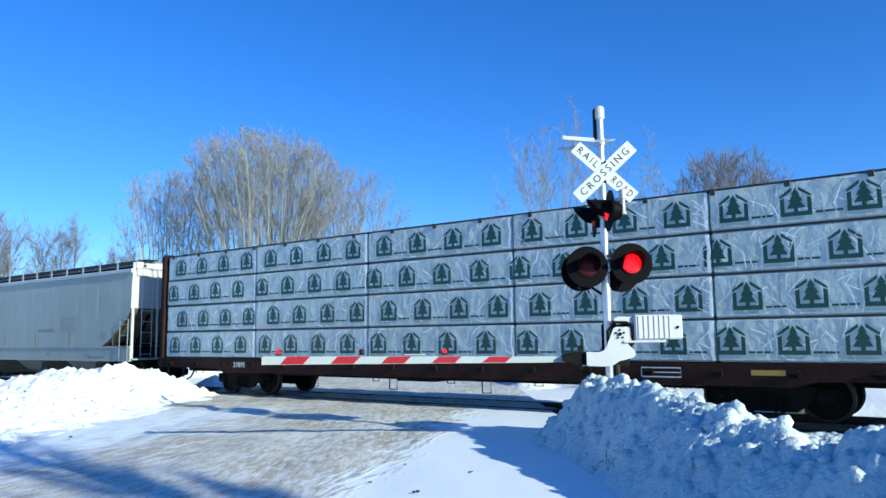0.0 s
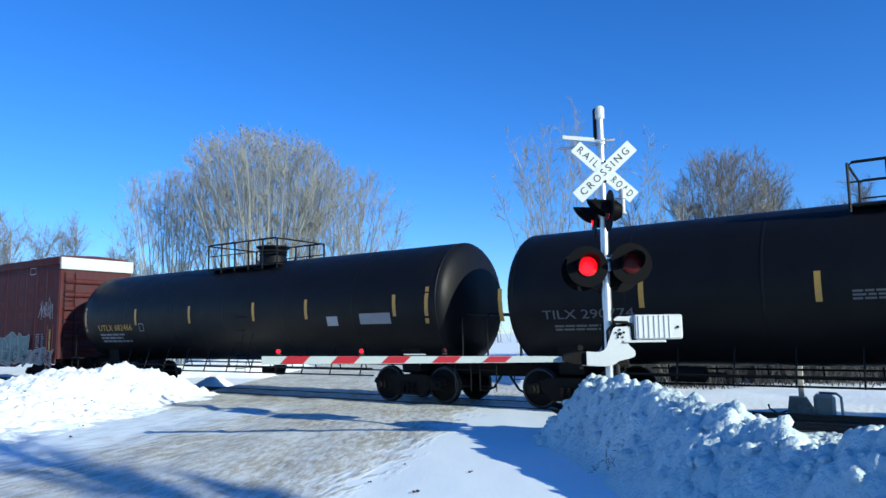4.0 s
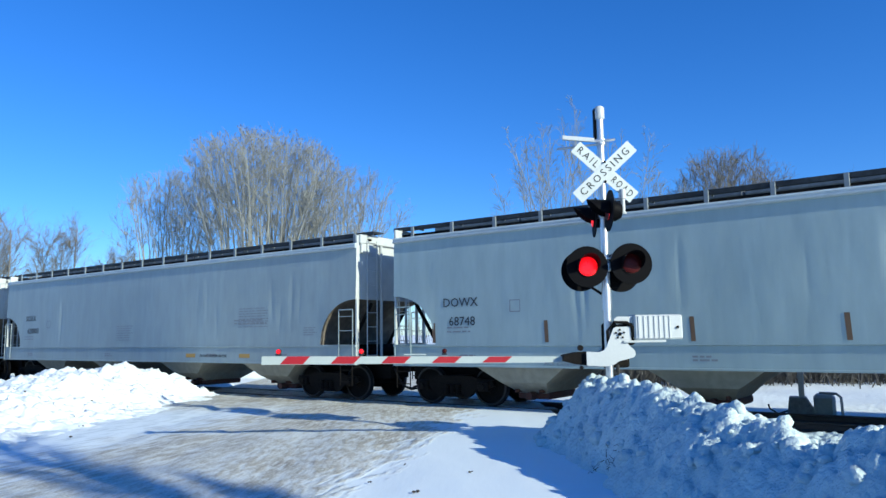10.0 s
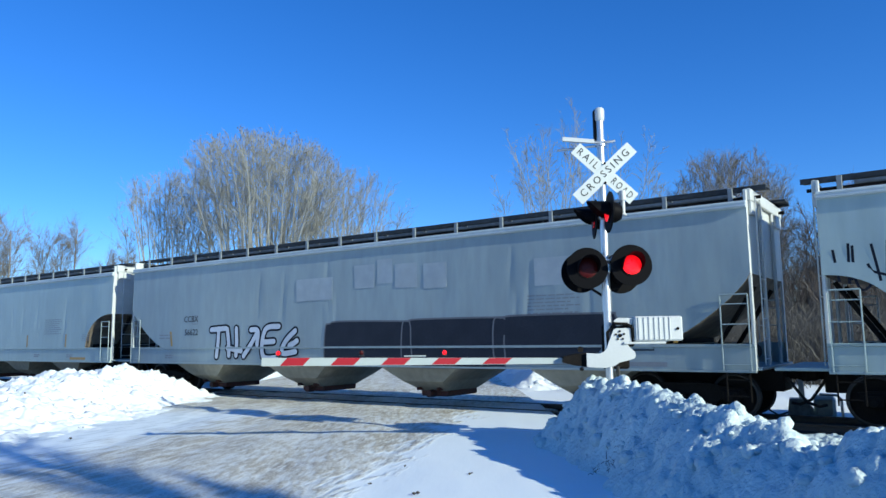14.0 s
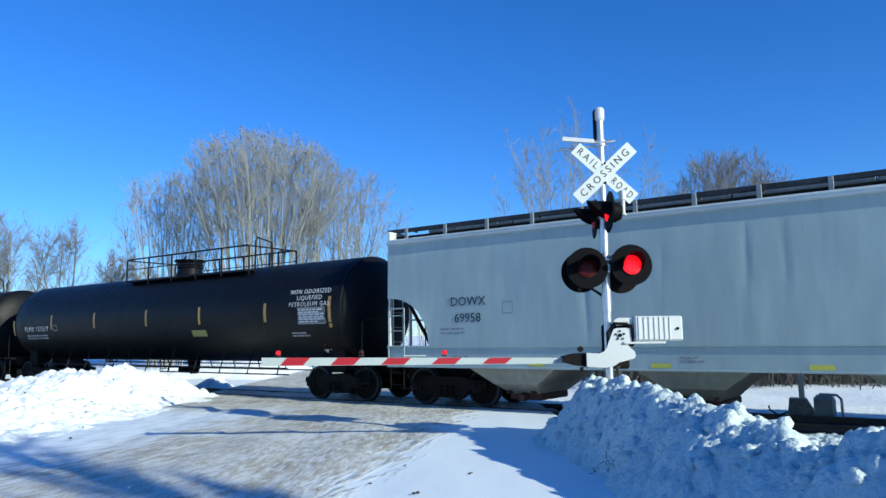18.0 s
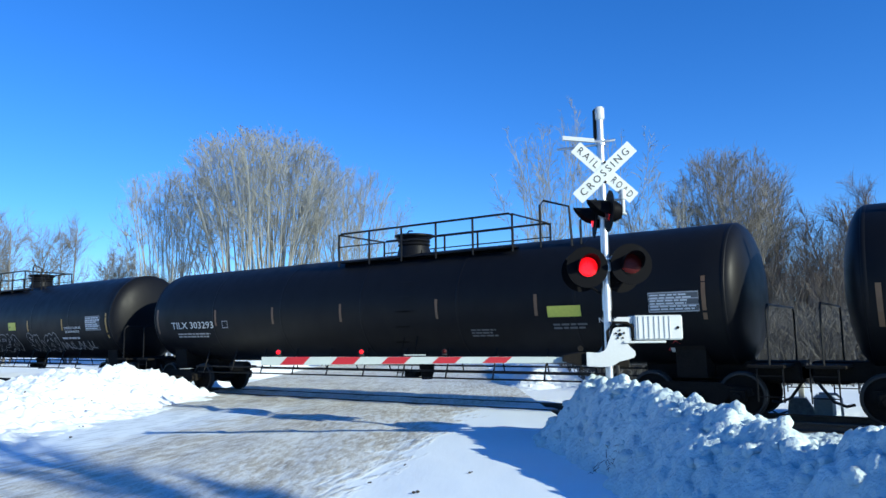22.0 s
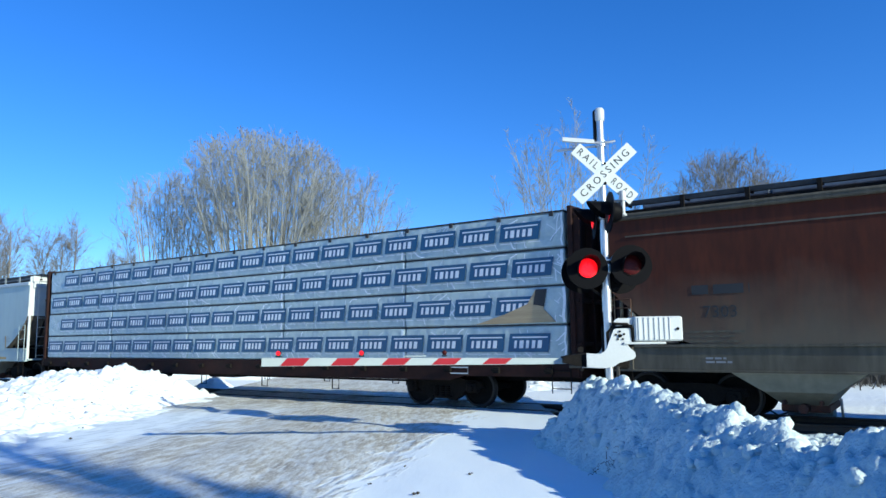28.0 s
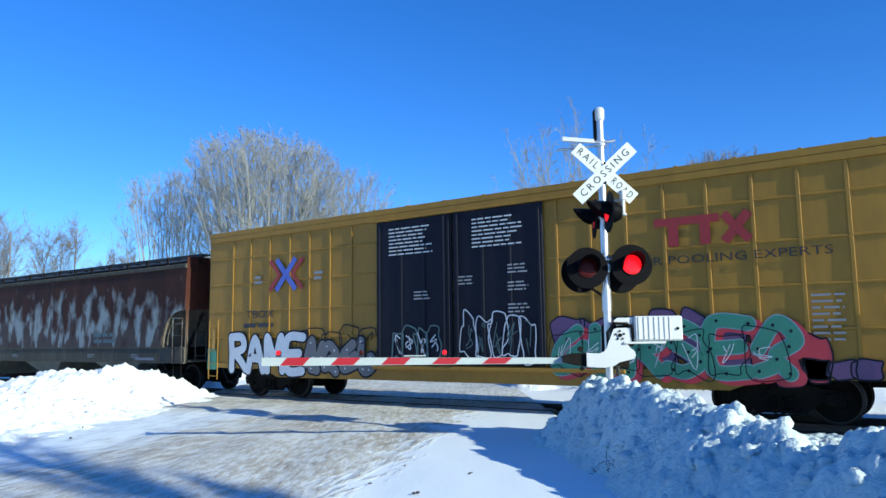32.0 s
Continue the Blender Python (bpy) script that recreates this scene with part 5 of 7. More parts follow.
def tank_text(car, words, x, z, high, material=None, wide=None, spacing=1.0):
    """Lettering bent round the shell."""
    material = material or MARK_WHITE
    def make():
        me = text_mesh(words, high, material, wide, spacing).copy()
        for v in me.vertices:
            v.co.y += tank_y(z + v.co.z) - tank_y(z) - 0.006
        return me
    return part("lettering", kept(("tanktext", words, x, z, high), make), None, car, at=pose(x, tank_y(z), z))


def patch(car, x0, x1, z0, z1, material, name="placard"):
    f = Form()
    n = 4
    f.v = [(x, 0, z0 + (z1 - z0) * k / n) for k in range(n + 1) for x in (x0, x1)]
    f.f = [(2 * k, 2 * k + 1, 2 * k + 3, 2 * k + 2) for k in range(n)]
    return part(name, on_tank(f), material, car)


def tank_bars(car, x0, x1, z0, z1, rows, material, seed=1):
    ob = bars(car, x0, x1, z0, z1, 0, rows, material, seed)
    for v in ob.data.vertices:
        v.co.y = tank_y(v.co.z) - 0.003
    return ob


def rail_form(pts, posts, r=0.028):
    f = Form().tube(pts, r, 6)
    for p, foot in posts:
        f.tube([p, foot], r, 6)
    return f


def tank(front, rear, label, seed=1, gas=True, marks=(), dome=0.0, platform=(-2.2, 3.0), strips=(), inset=1.7, loop=0.35, radius=1.56, strip_paint=None, strip_half=0.055):
    global TANK_R, TANK_Z
    TANK_R, TANK_Z = radius, 1.0 + radius
    car, a, mid = new_car("tank_car", front, rear, label, "tank car")
    R, Z = TANK_R, TANK_Z
    prof = []
    hd = 0.45
    for i in range(9):
        t = radians(90 * i / 8)
        prof.append((-a + hd - hd * math.cos(t), R * math.sin(t)))
    prof += [(x, R) for x in np.linspace(-a + hd + 0.6, a - hd - 0.6, 9)]
    for i in range(8, -1, -1):
        t = radians(90 * i / 8)
        prof.append((a - hd + hd * math.cos(t), R * math.sin(t)))
    part("shell", kept(("shell", round(a, 2), R), lambda: Form().lathe(prof, "x", (0, 0, Z), 48).mesh("shell", TANK_BLACK, 45)), None, car)
    for x in np.linspace(-a + hd, a - hd, 7):
        part("weld_band", kept(("weld", R), lambda: Form().lathe([(-0.05, R - 0.01), (-0.03, R + 0.0025), (0.03, R + 0.0025), (0.05, R - 0.01)], "x", (0, 0, Z), 48).mesh("weld_band", TANK_BLACK, 60)), None, car, at=pose(x, 0, 0))
    for e in (-1, 1):
        part("stub_sill", Form().box(-2.2, -0.35, 0.72, 0.85, 0.35, 1.12, 0.03), IRON, car, at=pose(e * (a - 0.2), 0, 0, 0, 0, 0 if e > 0 else 180))
        part("saddle", Form().prism([(-0.95, 0.8), (-1.0, 1.35), (-1.15, 1.6), (1.15, 1.6), (1.0, 1.35), (0.95, 0.8)], -0.3, 0.3), IRON, car, at=pose(e * (a - inset), 0, 0, 0, 0, 90))
        part("end_platform", Form().box(-0.35, -1.45, 1.02, 0.3, 1.45, 1.08, 0.01), IRON, car, at=pose(e * (a + 0.25), 0, 0))
        f = Form().tube([(0, -1.4, 1.05), (0, -1.4, 2.1), (0, -1.3, 2.2), (0, 1.3, 2.2), (0, 1.4, 2.1), (0, 1.4, 1.05)], 0.022, 6)
        ladder(f, 0, -1.42, 0.4, 1.1, 0.45)
        ladder(f, 0, 1.42, 0.4, 1.1, 0.45)
        part("end_rail", f, PIPE_BLACK, car, at=pose(e * (a + 0.3), 0, 0))
        truck(car, e * (a - inset), mid)
        for s in (-1, 1):
            f = Form().tube([(-a + 2.6, s * 1.36, 0.86), (a - 2.6, s * 1.36, 0.86)], 0.025, 6) if e > 0 else Form().tube([(-a + 2.6, s * 1.3, 0.68), (a - 2.6, s * 1.3, 0.68)], 0.022, 6)
            part("side_rail", f, PIPE_BLACK, car)
    for i in range(11):
        x = -a + 3.0 + i * (2 * a - 6.0) / 10
        for s in (-1, 1):
            part("rail_hanger", kept("hanger", lambda: Form().tube([(-0.05, 0, 0.66), (-0.05, 0.25, 1.4)], 0.02, 5).mesh("rail_hanger", PIPE_BLACK)), None, car, at=pose(x, s * 1.35, 0, 0, 0, 0 if s < 0 else 180))
    part("outlet_valve", Form().lathe([(0.55, 0.0), (0.55, 0.14), (0.75, 0.2), (1.05, 0.22)], "z", (dome + 0.4, 0, 0), 14).box(dome - 0.2, -0.25, 0.62, dome + 0.2, 0.25, 0.75, 0.03), IRON, car, smooth=True)
    part("brake_cylinder", Form().lathe([(-0.4, 0.0), (-0.38, 0.16), (0.3, 0.16), (0.35, 0.05), (0.7, 0.04), (0.7, 0.0)], "x", (-a + 4.2, -0.9, 0.85), 12), IRON, car, smooth=True)
    # manway dome and its platform on top
    T = Z + R
    part("dome_housing", Form().lathe([(T - 0.1, 0.5), (T + 0.2, 0.42), (T + 0.24, 0.46), (T + 0.3, 0.42), (T + 0.34, 0.46), (T + 0.4, 0.43), (T + 0.48, 0.55), (T + 0.52, 0.55), (T + 0.54, 0.2), (T + 0.56, 0.0)], "z", (dome, 0, 0), 24), TANK_BLACK, car, "valve housing on the tank top", smooth=True)
    part("housing_latch", Form().tube([(dome - 0.08, -0.2, T + 0.55), (dome - 0.04, -0.2, T + 0.63), (dome + 0.1, -0.2, T + 0.62)], 0.02, 5), IRON, car)
    p0, p1 = dome + platform[0], dome + platform[1]
    part("platform", Form().box(p0, -1.0, T - 0.2, p1, -0.5, T - 0.16, 0.008).box(p0, 0.5, T - 0.2, p1, 1.0, T - 0.16, 0.008), PIPE_BLACK, car)
    for s in (-1, 1):
        posts = [((x, s * 1.0, T + 0.62), (x, s * 1.0, T - 0.3)) for x in np.linspace(p0, p1, 6)]
        part("platform_rail", rail_form([(p0, s * 1.0, T - 0.25), (p0, s * 1.0, T + 0.55), (p0 + 0.08, s * 1.0, T + 0.62), (p1 - 0.08, s * 1.0, T + 0.62), (p1, s * 1.0, T + 0.55), (p1, s * 1.0, T - 0.25)], posts), PIPE_BLACK, car)
        part("platform_rail", Form().tube([(p0, s * 1.0, T + 0.25), (p1, s * 1.0, T + 0.25)], 0.018, 5), PIPE_BLACK, car)
    for x in (p0, p1):
        part("platform_end_rail", Form().tube([(x, -1.0, T + 0.6), (x, 1.0, T + 0.6)], 0.025, 6), PIPE_BLACK, car)
    if gas:
        x, k = (p1 + loop, 0.75) if loop < 5 else (a - hd - 0.5, 0.42)
        part("ladder_loop", Form().tube([(x, -0.85, T - 0.25), (x, -0.85, T + k), (x + 0.1, -0.85, T + k + 0.1), (x + k, -0.85, T + k * 0.85), (x + k + 0.05, -0.85, T - 0.3)], 0.028, 6), PIPE_BLACK, car)
        x += k + 0.25
        if loop > 5:
            q = -a + hd + 0.5
            part("ladder_loop", Form().tube([(q, -0.85, T - 0.25), (q, -0.85, T + k), (q + 0.1, -0.85, T + k + 0.1), (q + k, -0.85, T + k * 0.85), (q + k + 0.05, -0.85, T - 0.3)], 0.028, 6), PIPE_BLACK, car)
        part("ladder_loop", Form().tube([(x, -0.8, T - 0.25), (x, -0.8, T + 0.3), (x + 0.12, -0.8, T + 0.38), (x + 0.3, -0.8, T + 0.26)], 0.028, 6), PIPE_BLACK, car)
    f = ladder(Form(), 0, 0, 0.7, 4.0, 0.42)
    f.v = [(x, -(R + 0.1) if z < Z else -math.sqrt(max(0.05, (R + 0.1) ** 2 - (z - Z) ** 2)), z) for x, y, z in f.v]
    part("side_ladder", f, PIPE_BLACK, car, at=pose(dome + (p1 - p0) * 0.15, 0, 0))
    ends(car, a + 0.55)
    for x, z0, z1, lean in strips:
        f = Form()
        f.v = [(x + lean * k / 3 + dx, 0, z0 + (z1 - z0) * k / 3) for k in range(4) for dx in (-strip_half, strip_half)]
        f.f = [(2 * k, 2 * k + 1, 2 * k + 3, 2 * k + 2) for k in range(3)]
        part("reflector_strip", on_tank(f), strip_paint or YELLOW_STRIP, car)
    for words, x, z, high in marks:
        tank_text(car, words, x, z, high, spacing=1.4 if seed == 17 else 1.2 if seed == 14 else 1.05)
    return car, a


# ---- boxcars ----
def boxcar(front, rear, label, paint, door_paint, high, door, ribs, seed, end_paint=None, bot=0.72, grid_lines=False, inset=2.3, split=None):
    car, a, mid = new_car("boxcar", front, rear, label, "boxcar")
    W = 1.5
    part("body", Form().box(-a, -W, 1.0, a, W, high - 0.12, 0.02), paint, car)
    roof = Form()
    for x in (-a - 0.03, a + 0.03):
        roof.v += [(x, -W - 0.06, high - 0.14), (x, -W - 0.06, high), (x, -W + 0.25, high + 0.05), (x, 0, high + 0.12), (x, W - 0.25, high + 0.05), (x, W + 0.06, high), (x, W + 0.06, high - 0.14)]
    roof.f = [(i, 7 + i, 7 + (i + 1) % 7, (i + 1) % 7) for i in range(7)] + [tuple(range(7)), tuple(range(13, 6, -1))]
    part("roof", roof, paint, car)
    for i in range(16):
        x = -a + 0.6 + i * (2 * a - 1.2) / 15
        part("roof_rib", kept(("rr", paint.name), lambda: Form().box(-0.04, -W + 0.35, high + 0.05, 0.04, W - 0.35, high + 0.12, 0.01).mesh("roof_rib", paint)), None, car, at=pose(x, 0, 0))
    for s in (-1, 1):
        d0, d1 = door
        part("side_sill", Form().prism([(-a, 1.0), (-a, 0.86), (-a + 2.6, 0.84), (-a + 3.2, bot), (a - 3.2, bot), (a - 2.6, 0.84), (a, 0.86), (a, 1.0)], s * (W + 0.02) - 0.03, s * (W + 0.02) + 0.03), paint, car)
        part("side_rail", Form().box(-a, s * (W + 0.02) - 0.035, high - 0.3, a, s * (W + 0.02) + 0.035, high - 0.14, 0.012), paint, car)
        for x in ribs:
            part("side_post", kept(("post", paint.name, high), lambda: Form().box(-0.035, -0.028 if grid_lines else -0.014, 1.0, 0.035, 0.0, high - 0.3, 0.006).mesh("side_post", paint)), None, car, at=pose(x, -W if s < 0 else W, 0, 0, 0, 0 if s < 0 else 180))
        if grid_lines:
            for z in (1.75, 2.55, 3.38, 4.18):
                for x0, x1 in ((-a + 0.1, d0 - 0.1), (d1 + 0.1, a - 0.1)):
                    part("panel_rib", Form().box(x0, s * W - 0.025, z - 0.025, x1, s * W + 0.025, z + 0.025, 0.01), paint, car)
        m = split if split is not None else (d0 + d1) / 2
        for x0, x1 in ((d0, m - 0.02), (m + 0.02, d1)):
            dr = part("door", Form().box(x0, s * (W + 0.06) - 0.03, 1.02, x1, s * (W + 0.06) + 0.03, high - 0.34, 0.015), door_paint, car, "sliding side door")
            nr = 3
            for i in range(nr + 1):
                x = x0 + 0.1 + (x1 - x0 - 0.2) * i / nr
                part("door_rib", Form().box(x - 0.04, s * (W + 0.09) - 0.03, 1.1, x + 0.04, s * (W + 0.09) + 0.03, high - 0.42, 0.012), door_paint, dr)
            part("lock_rod", Form().tube([(x1 - 0.18 if x0 == d0 else x0 + 0.18, s * (W + 0.17), 1.05), (x1 - 0.18 if x0 == d0 else x0 + 0.18, s * (W + 0.17), high - 0.4)], 0.02, 6), door_paint, dr)
        part("door_track", Form().box(d0 - 0.1, s * (W + 0.1) - 0.06, 0.9, d1 + 1.8, s * (W + 0.1) + 0.06, 0.98, 0.01), paint, car)
        part("door_track", Form().box(d0 - 0.1, s * (W + 0.1) - 0.05, high - 0.34, d1 + 1.8, s * (W + 0.1) + 0.05, high - 0.28, 0.01), paint, car)
    ep = end_paint or paint
    for e in (-1, 1):
        w = part("end_wall", Form().box(-0.05, -W + 0.02, 1.0, 0.03, W - 0.02, high - 0.1, 0.01), paint, car, at=pose(e * (a + 0.02), 0, 0))
        for k in range(6):
            z = 1.35 + k * (high - 2.1) / 5.4
            part("end_corrugation", kept(("corr", paint.name), lambda: Form().lathe([(-W + 0.12, 0.02), (-W + 0.25, 0.11), (W - 0.25, 0.11), (W - 0.12, 0.02)], "y", n=10).mesh("end_corrugation", paint, 50)), None, w, at=pose(e * 0.03, 0, z))
        part("end_cap", Form().box(-0.02, -W - 0.02, high - 0.5, 0.09, W + 0.02, high - 0.02, 0.02), ep, car, "pale band at the top of the car end" if end_paint else "", at=pose(e * (a + 0.05), 0, 0, 0, 0, 0 if e > 0 else 180))
        part("end_ladder", ladder(Form(), 0, -1.15, 0.9, high - 0.6, 0.4, axis="y"), IRON, car, at=pose(e * (a + 0.16), 0, 0))
        part("cushion_sill", Form().box(-1.0, -0.3, 0.66, 0.4, 0.3, 1.0, 0.02), IRON, car, at=pose(e * a, 0, 0, 0, 0, 0 if e > 0 else 180))
        for s in (-1, 1):
            part("side_ladder", ladder(Form(), 0, 0, 0.5, 2.3, 0.42), paint, car, at=pose(e * (a - 0.35), s * (W + 0.1), 0))
        truck(car, e * (a - inset), mid)
    part("underframe", Form().box(-a, -0.4, 0.75, a, 0.4, 1.0, 0.02).box(-4, -1.2, 0.6, -2.8, -0.5, 0.95, 0.05).box(2.0, -1.3, 0.66, 3.4, -0.9, 0.92, 0.05), IRON, car)
    ends(car, a + 0.3)
    return car, a, W


# ---- sprayed paint: closed fat shapes and hand-drawn strokes ----
def curve(pts, n=6, closed=False):
    """A smooth line through points (x, z)."""
    out = []
    m = len(pts)
    rng = range(m) if closed else range(m - 1)
    for i in rng:
        p = [Vector(pts[(i + k) % m]) if closed else Vector(pts[min(max(i + k, 0), m - 1)]) for k in (-1, 0, 1, 2)]
        for j in range(n):
            t = j / n
            q = 0.5 * ((2 * p[1]) + (p[2] - p[0]) * t + (2 * p[0] - 5 * p[1] + 4 * p[2] - p[3]) * t * t + (3 * p[1] - p[0] - 3 * p[2] + p[3]) * t ** 3)
            out.append((q.x, q.y))
    out.append(tuple(pts[0]) if closed else tuple(pts[-1]))
    return out


def blob(x0, x1, z0, z1, rnd, wild=0.16, n=11, square=0.55):
    cx, cz, hx, hz = (x0 + x1) / 2, (z0 + z1) / 2, (x1 - x0) / 2, (z1 - z0) / 2
    pts = []
    for i in range(n):
        t = 2 * math.pi * i / n
        c, s = math.cos(t), math.sin(t)
        k = 1 + rnd.uniform(-wild, wild)
        pts.append((cx + hx * k * math.copysign(abs(c) ** square, c), cz + hz * k * math.copysign(abs(s) ** square, s)))
    return pts


def spray(car, x0, x1, z0, z1, y, fill, line, letters, seed, wide=0.09, inner=None, name="sprayed_shape", wild=0.16, wrap=None, square=0.55, slots=0, strokes=2):
    """A sprayed piece: a row of fat shapes with outlines and inner strokes."""
    rnd = random.Random(seed)
    w = (x1 - x0) / letters
    for i in range(letters):
        base, outl, inn = Form(), Form(), Form()
        a, b = x0 + i * w - 0.05 * w, x0 + (i + 1) * w + 0.05 * w
        yy = y - 0.0015 * i
        ring = curve(blob(a, b, z0 + rnd.uniform(0, 0.1) * (z1 - z0), z1 - rnd.uniform(0, 0.12) * (z1 - z0), rnd, wild, 11, square), 5, True)
        if fill:
            base.v += [((a + b) / 2, yy, (z0 + z1) / 2)] + [(p[0], yy, p[1]) for p in ring]
            base.f += [(0, j, j + 1) for j in range(1, len(ring))]
        if line:
            outl.ribbon(ring, wide, yy - 0.003)
        cx, cz, hx, hz = (a + b) / 2, (z0 + z1) / 2, (b - a) / 2, (z1 - z0) / 2
        for k in range(slots):
            zc = z0 + (z1 - z0) * (0.36 + 0.3 * k + rnd.uniform(-0.05, 0.05))
            xa, xb = (a + 0.5 * (b - a), b - 0.08) if (k + i) % 2 else (a + 0.08, a + 0.55 * (b - a))
            outl.ribbon([(xa, zc), ((xa + xb) / 2, zc + 0.03), (xb, zc)], 0.11 * (z1 - z0), yy - 0.005)
        for k in range(strokes):
            st = [(cx + rnd.uniform(-0.6, 0.6) * hx, cz + rnd.uniform(-0.7, 0.7) * hz) for _ in range(4)]
            (inn if inner else outl).ribbon(curve(st, 5), wide * 0.8, yy - 0.006)
        piece = None
        for f, m in ((base, fill), (outl, line), (inn, inner)):
            if m and f.v:
                if wrap:
                    f.v = [(x, wrap(z) + (q - y), z) for x, q, z in f.v]
                ob = part(name if piece is None else "spray_line", f, m, car if piece is None else piece)
                piece = piece or ob


STROKES = [
    [[(0.1, 0.0), (0.05, 1.0)], [(0.05, 1.0), (0.7, 0.95), (0.8, 0.65), (0.2, 0.5)], [(0.3, 0.5), (0.95, 0.0)]],
    [[(0.0, 0.0), (0.45, 1.0), (0.95, 0.0)], [(0.2, 0.38), (0.75, 0.38)]],
    [[(0.95, 0.85), (0.5, 1.0), (0.1, 0.75), (0.5, 0.5), (0.9, 0.28), (0.5, 0.0), (0.0, 0.12)]],
    [[(0.95, 1.0), (0.1, 0.95), (0.08, 0.05), (0.95, 0.0)], [(0.1, 0.5), (0.75, 0.52)]],
    [[(0.95, 0.9), (0.45, 1.0), (0.05, 0.55), (0.4, 0.0), (0.95, 0.12)]],
    [[(0.1, 0.0), (0.1, 1.0), (0.85, 0.05), (0.9, 1.0)]],
    [[(0.5, 0.0), (0.08, 0.3), (0.1, 0.75), (0.5, 1.0), (0.9, 0.72), (0.92, 0.3), (0.5, 0.0)]],
    [[(0.0, 0.95), (1.0, 1.0)], [(0.5, 0.95), (0.45, 0.0)]],
    [[(0.1, 0.0), (0.1, 1.0)], [(0.9, 1.0), (0.2, 0.5), (0.95, 0.0)]],
    # hooks, slabs and arrows that spell nothing
    [[(0.1, 1.0), (0.15, 0.3), (0.5, 0.0), (0.9, 0.25), (0.75, 0.5)]],
    [[(0.0, 0.2), (0.35, 1.0), (0.6, 0.1), (1.0, 0.9)], [(0.3, 0.1), (0.7, 0.0)]],
    [[(0.15, 0.0), (0.3, 1.0)], [(0.3, 1.0), (0.95, 0.6)], [(0.6, 0.75), (0.8, 0.0)]],
    [[(0.95, 0.2), (0.2, 0.1), (0.3, 0.6), (0.9, 0.95)], [(0.6, 0.4), (1.0, 0.55)]],
    [[(0.0, 0.5), (0.5, 1.0), (0.9, 0.6), (0.4, 0.35), (0.8, 0.0)], [(0.1, 0.1), (0.4, 0.2)]],
    [[(0.0, 0.0), (0.8, 0.9)], [(0.35, 0.95), (0.85, 0.95), (0.85, 0.45)]],
    [[(0.2, 0.05), (0.05, 0.95)], [(0.6, 0.0), (0.7, 1.0)], [(0.05, 0.3), (1.0, 0.15)]],
    [[(0.05, 0.0), (0.1, 1.0), (0.5, 0.35), (0.9, 1.0), (0.95, 0.0)]]]


def brush(f, pts, wide, y):
    """A fat stroke with round joints: short bars and discs, each a hair above the last."""
    r = wide / 2
    for i, (x, z) in enumerate(pts):
        y -= 0.00005
        f.add([(x + r * math.cos(t * 0.5236), y, z + r * math.sin(t * 0.5236)) for t in range(12)], [tuple(range(12))])
        if i:
            px, pz = pts[i - 1]
            dx, dz = x - px, z - pz
            q = math.hypot(dx, dz) or 1
            nx, nz = -dz / q * r, dx / q * r
            y -= 0.00005
            f.add([(px + nx, y, pz + nz), (px - nx, y, pz - nz), (x - nx, y, z - nz), (x + nx, y, z + nz)], [(0, 1, 2, 3)])


def piece(car, x0, x1, z0, z1, y, fill, line, order, seed, fat=0.2, edge=0.05, shadow=None, spots=None, name="sprayed_shape", wrap=None, jit=1.0):
    """A sprayed piece: fat crooked strokes over their own outline, each shape a part."""
    rnd = random.Random(seed)
    n = len(order)
    w, h = (x1 - x0) / n, z1 - z0
    for i, k in enumerate(order):
        a, c = x0 + i * w, fat * h
        tilt, drop, grow = rnd.uniform(-0.12, 0.18) * w, rnd.uniform(0, 0.1) * h, rnd.uniform(0.9, 1.08)
        back, body, low, dots = Form(), Form(), Form(), Form()
        lines = []
        for st in STROKES[k]:
            pts = [(a + 0.04 * w + (p + jit * rnd.uniform(-0.05, 0.05)) * 0.9 * w + jit * tilt * q, z0 + c * 0.6 + drop * 0.4 + (q + jit * rnd.uniform(-0.04, 0.04)) * (h - c * 1.2) * (1 + (grow - 1) * jit)) for p, q in st]
            lines.append(curve(pts, 5) if len(pts) > 2 else [pts[0], (0.5 * (pts[0][0] + pts[1][0]) + 0.03, 0.5 * (pts[0][1] + pts[1][1])), pts[1]])
        for j, ln in enumerate(lines):
            yy = y - 0.001 * (i % 3) - 0.0003 * j
            if shadow:
                brush(low, [(p + 0.1 * h, q - 0.06 * h) for p, q in ln], c + 2 * edge, yy)
            brush(back, ln, c + 2 * edge, yy - 0.002)
            if fill:
                brush(body, ln, c, yy - 0.006)
            if spots:
                for p, q in ln[::4]:
                    r = 0.028 * h
                    dots.add([(p + r * math.cos(t * 1.257), yy - 0.011, q + r * math.sin(t * 1.257)) for t in range(5)], [(0, 1, 2, 3, 4)])
        top = None
        for f, m in ((back, line), (body, fill), (low, shadow), (dots, spots)):
            if m and f.v:
                if wrap:
                    f.v = [(x, wrap(z) + (q - y), z) for x, q, z in f.v]
                ob = tagged(part(name if top is None else "spray_line", f, m, car if top is None else top), kind="stuff")
                top = top or ob


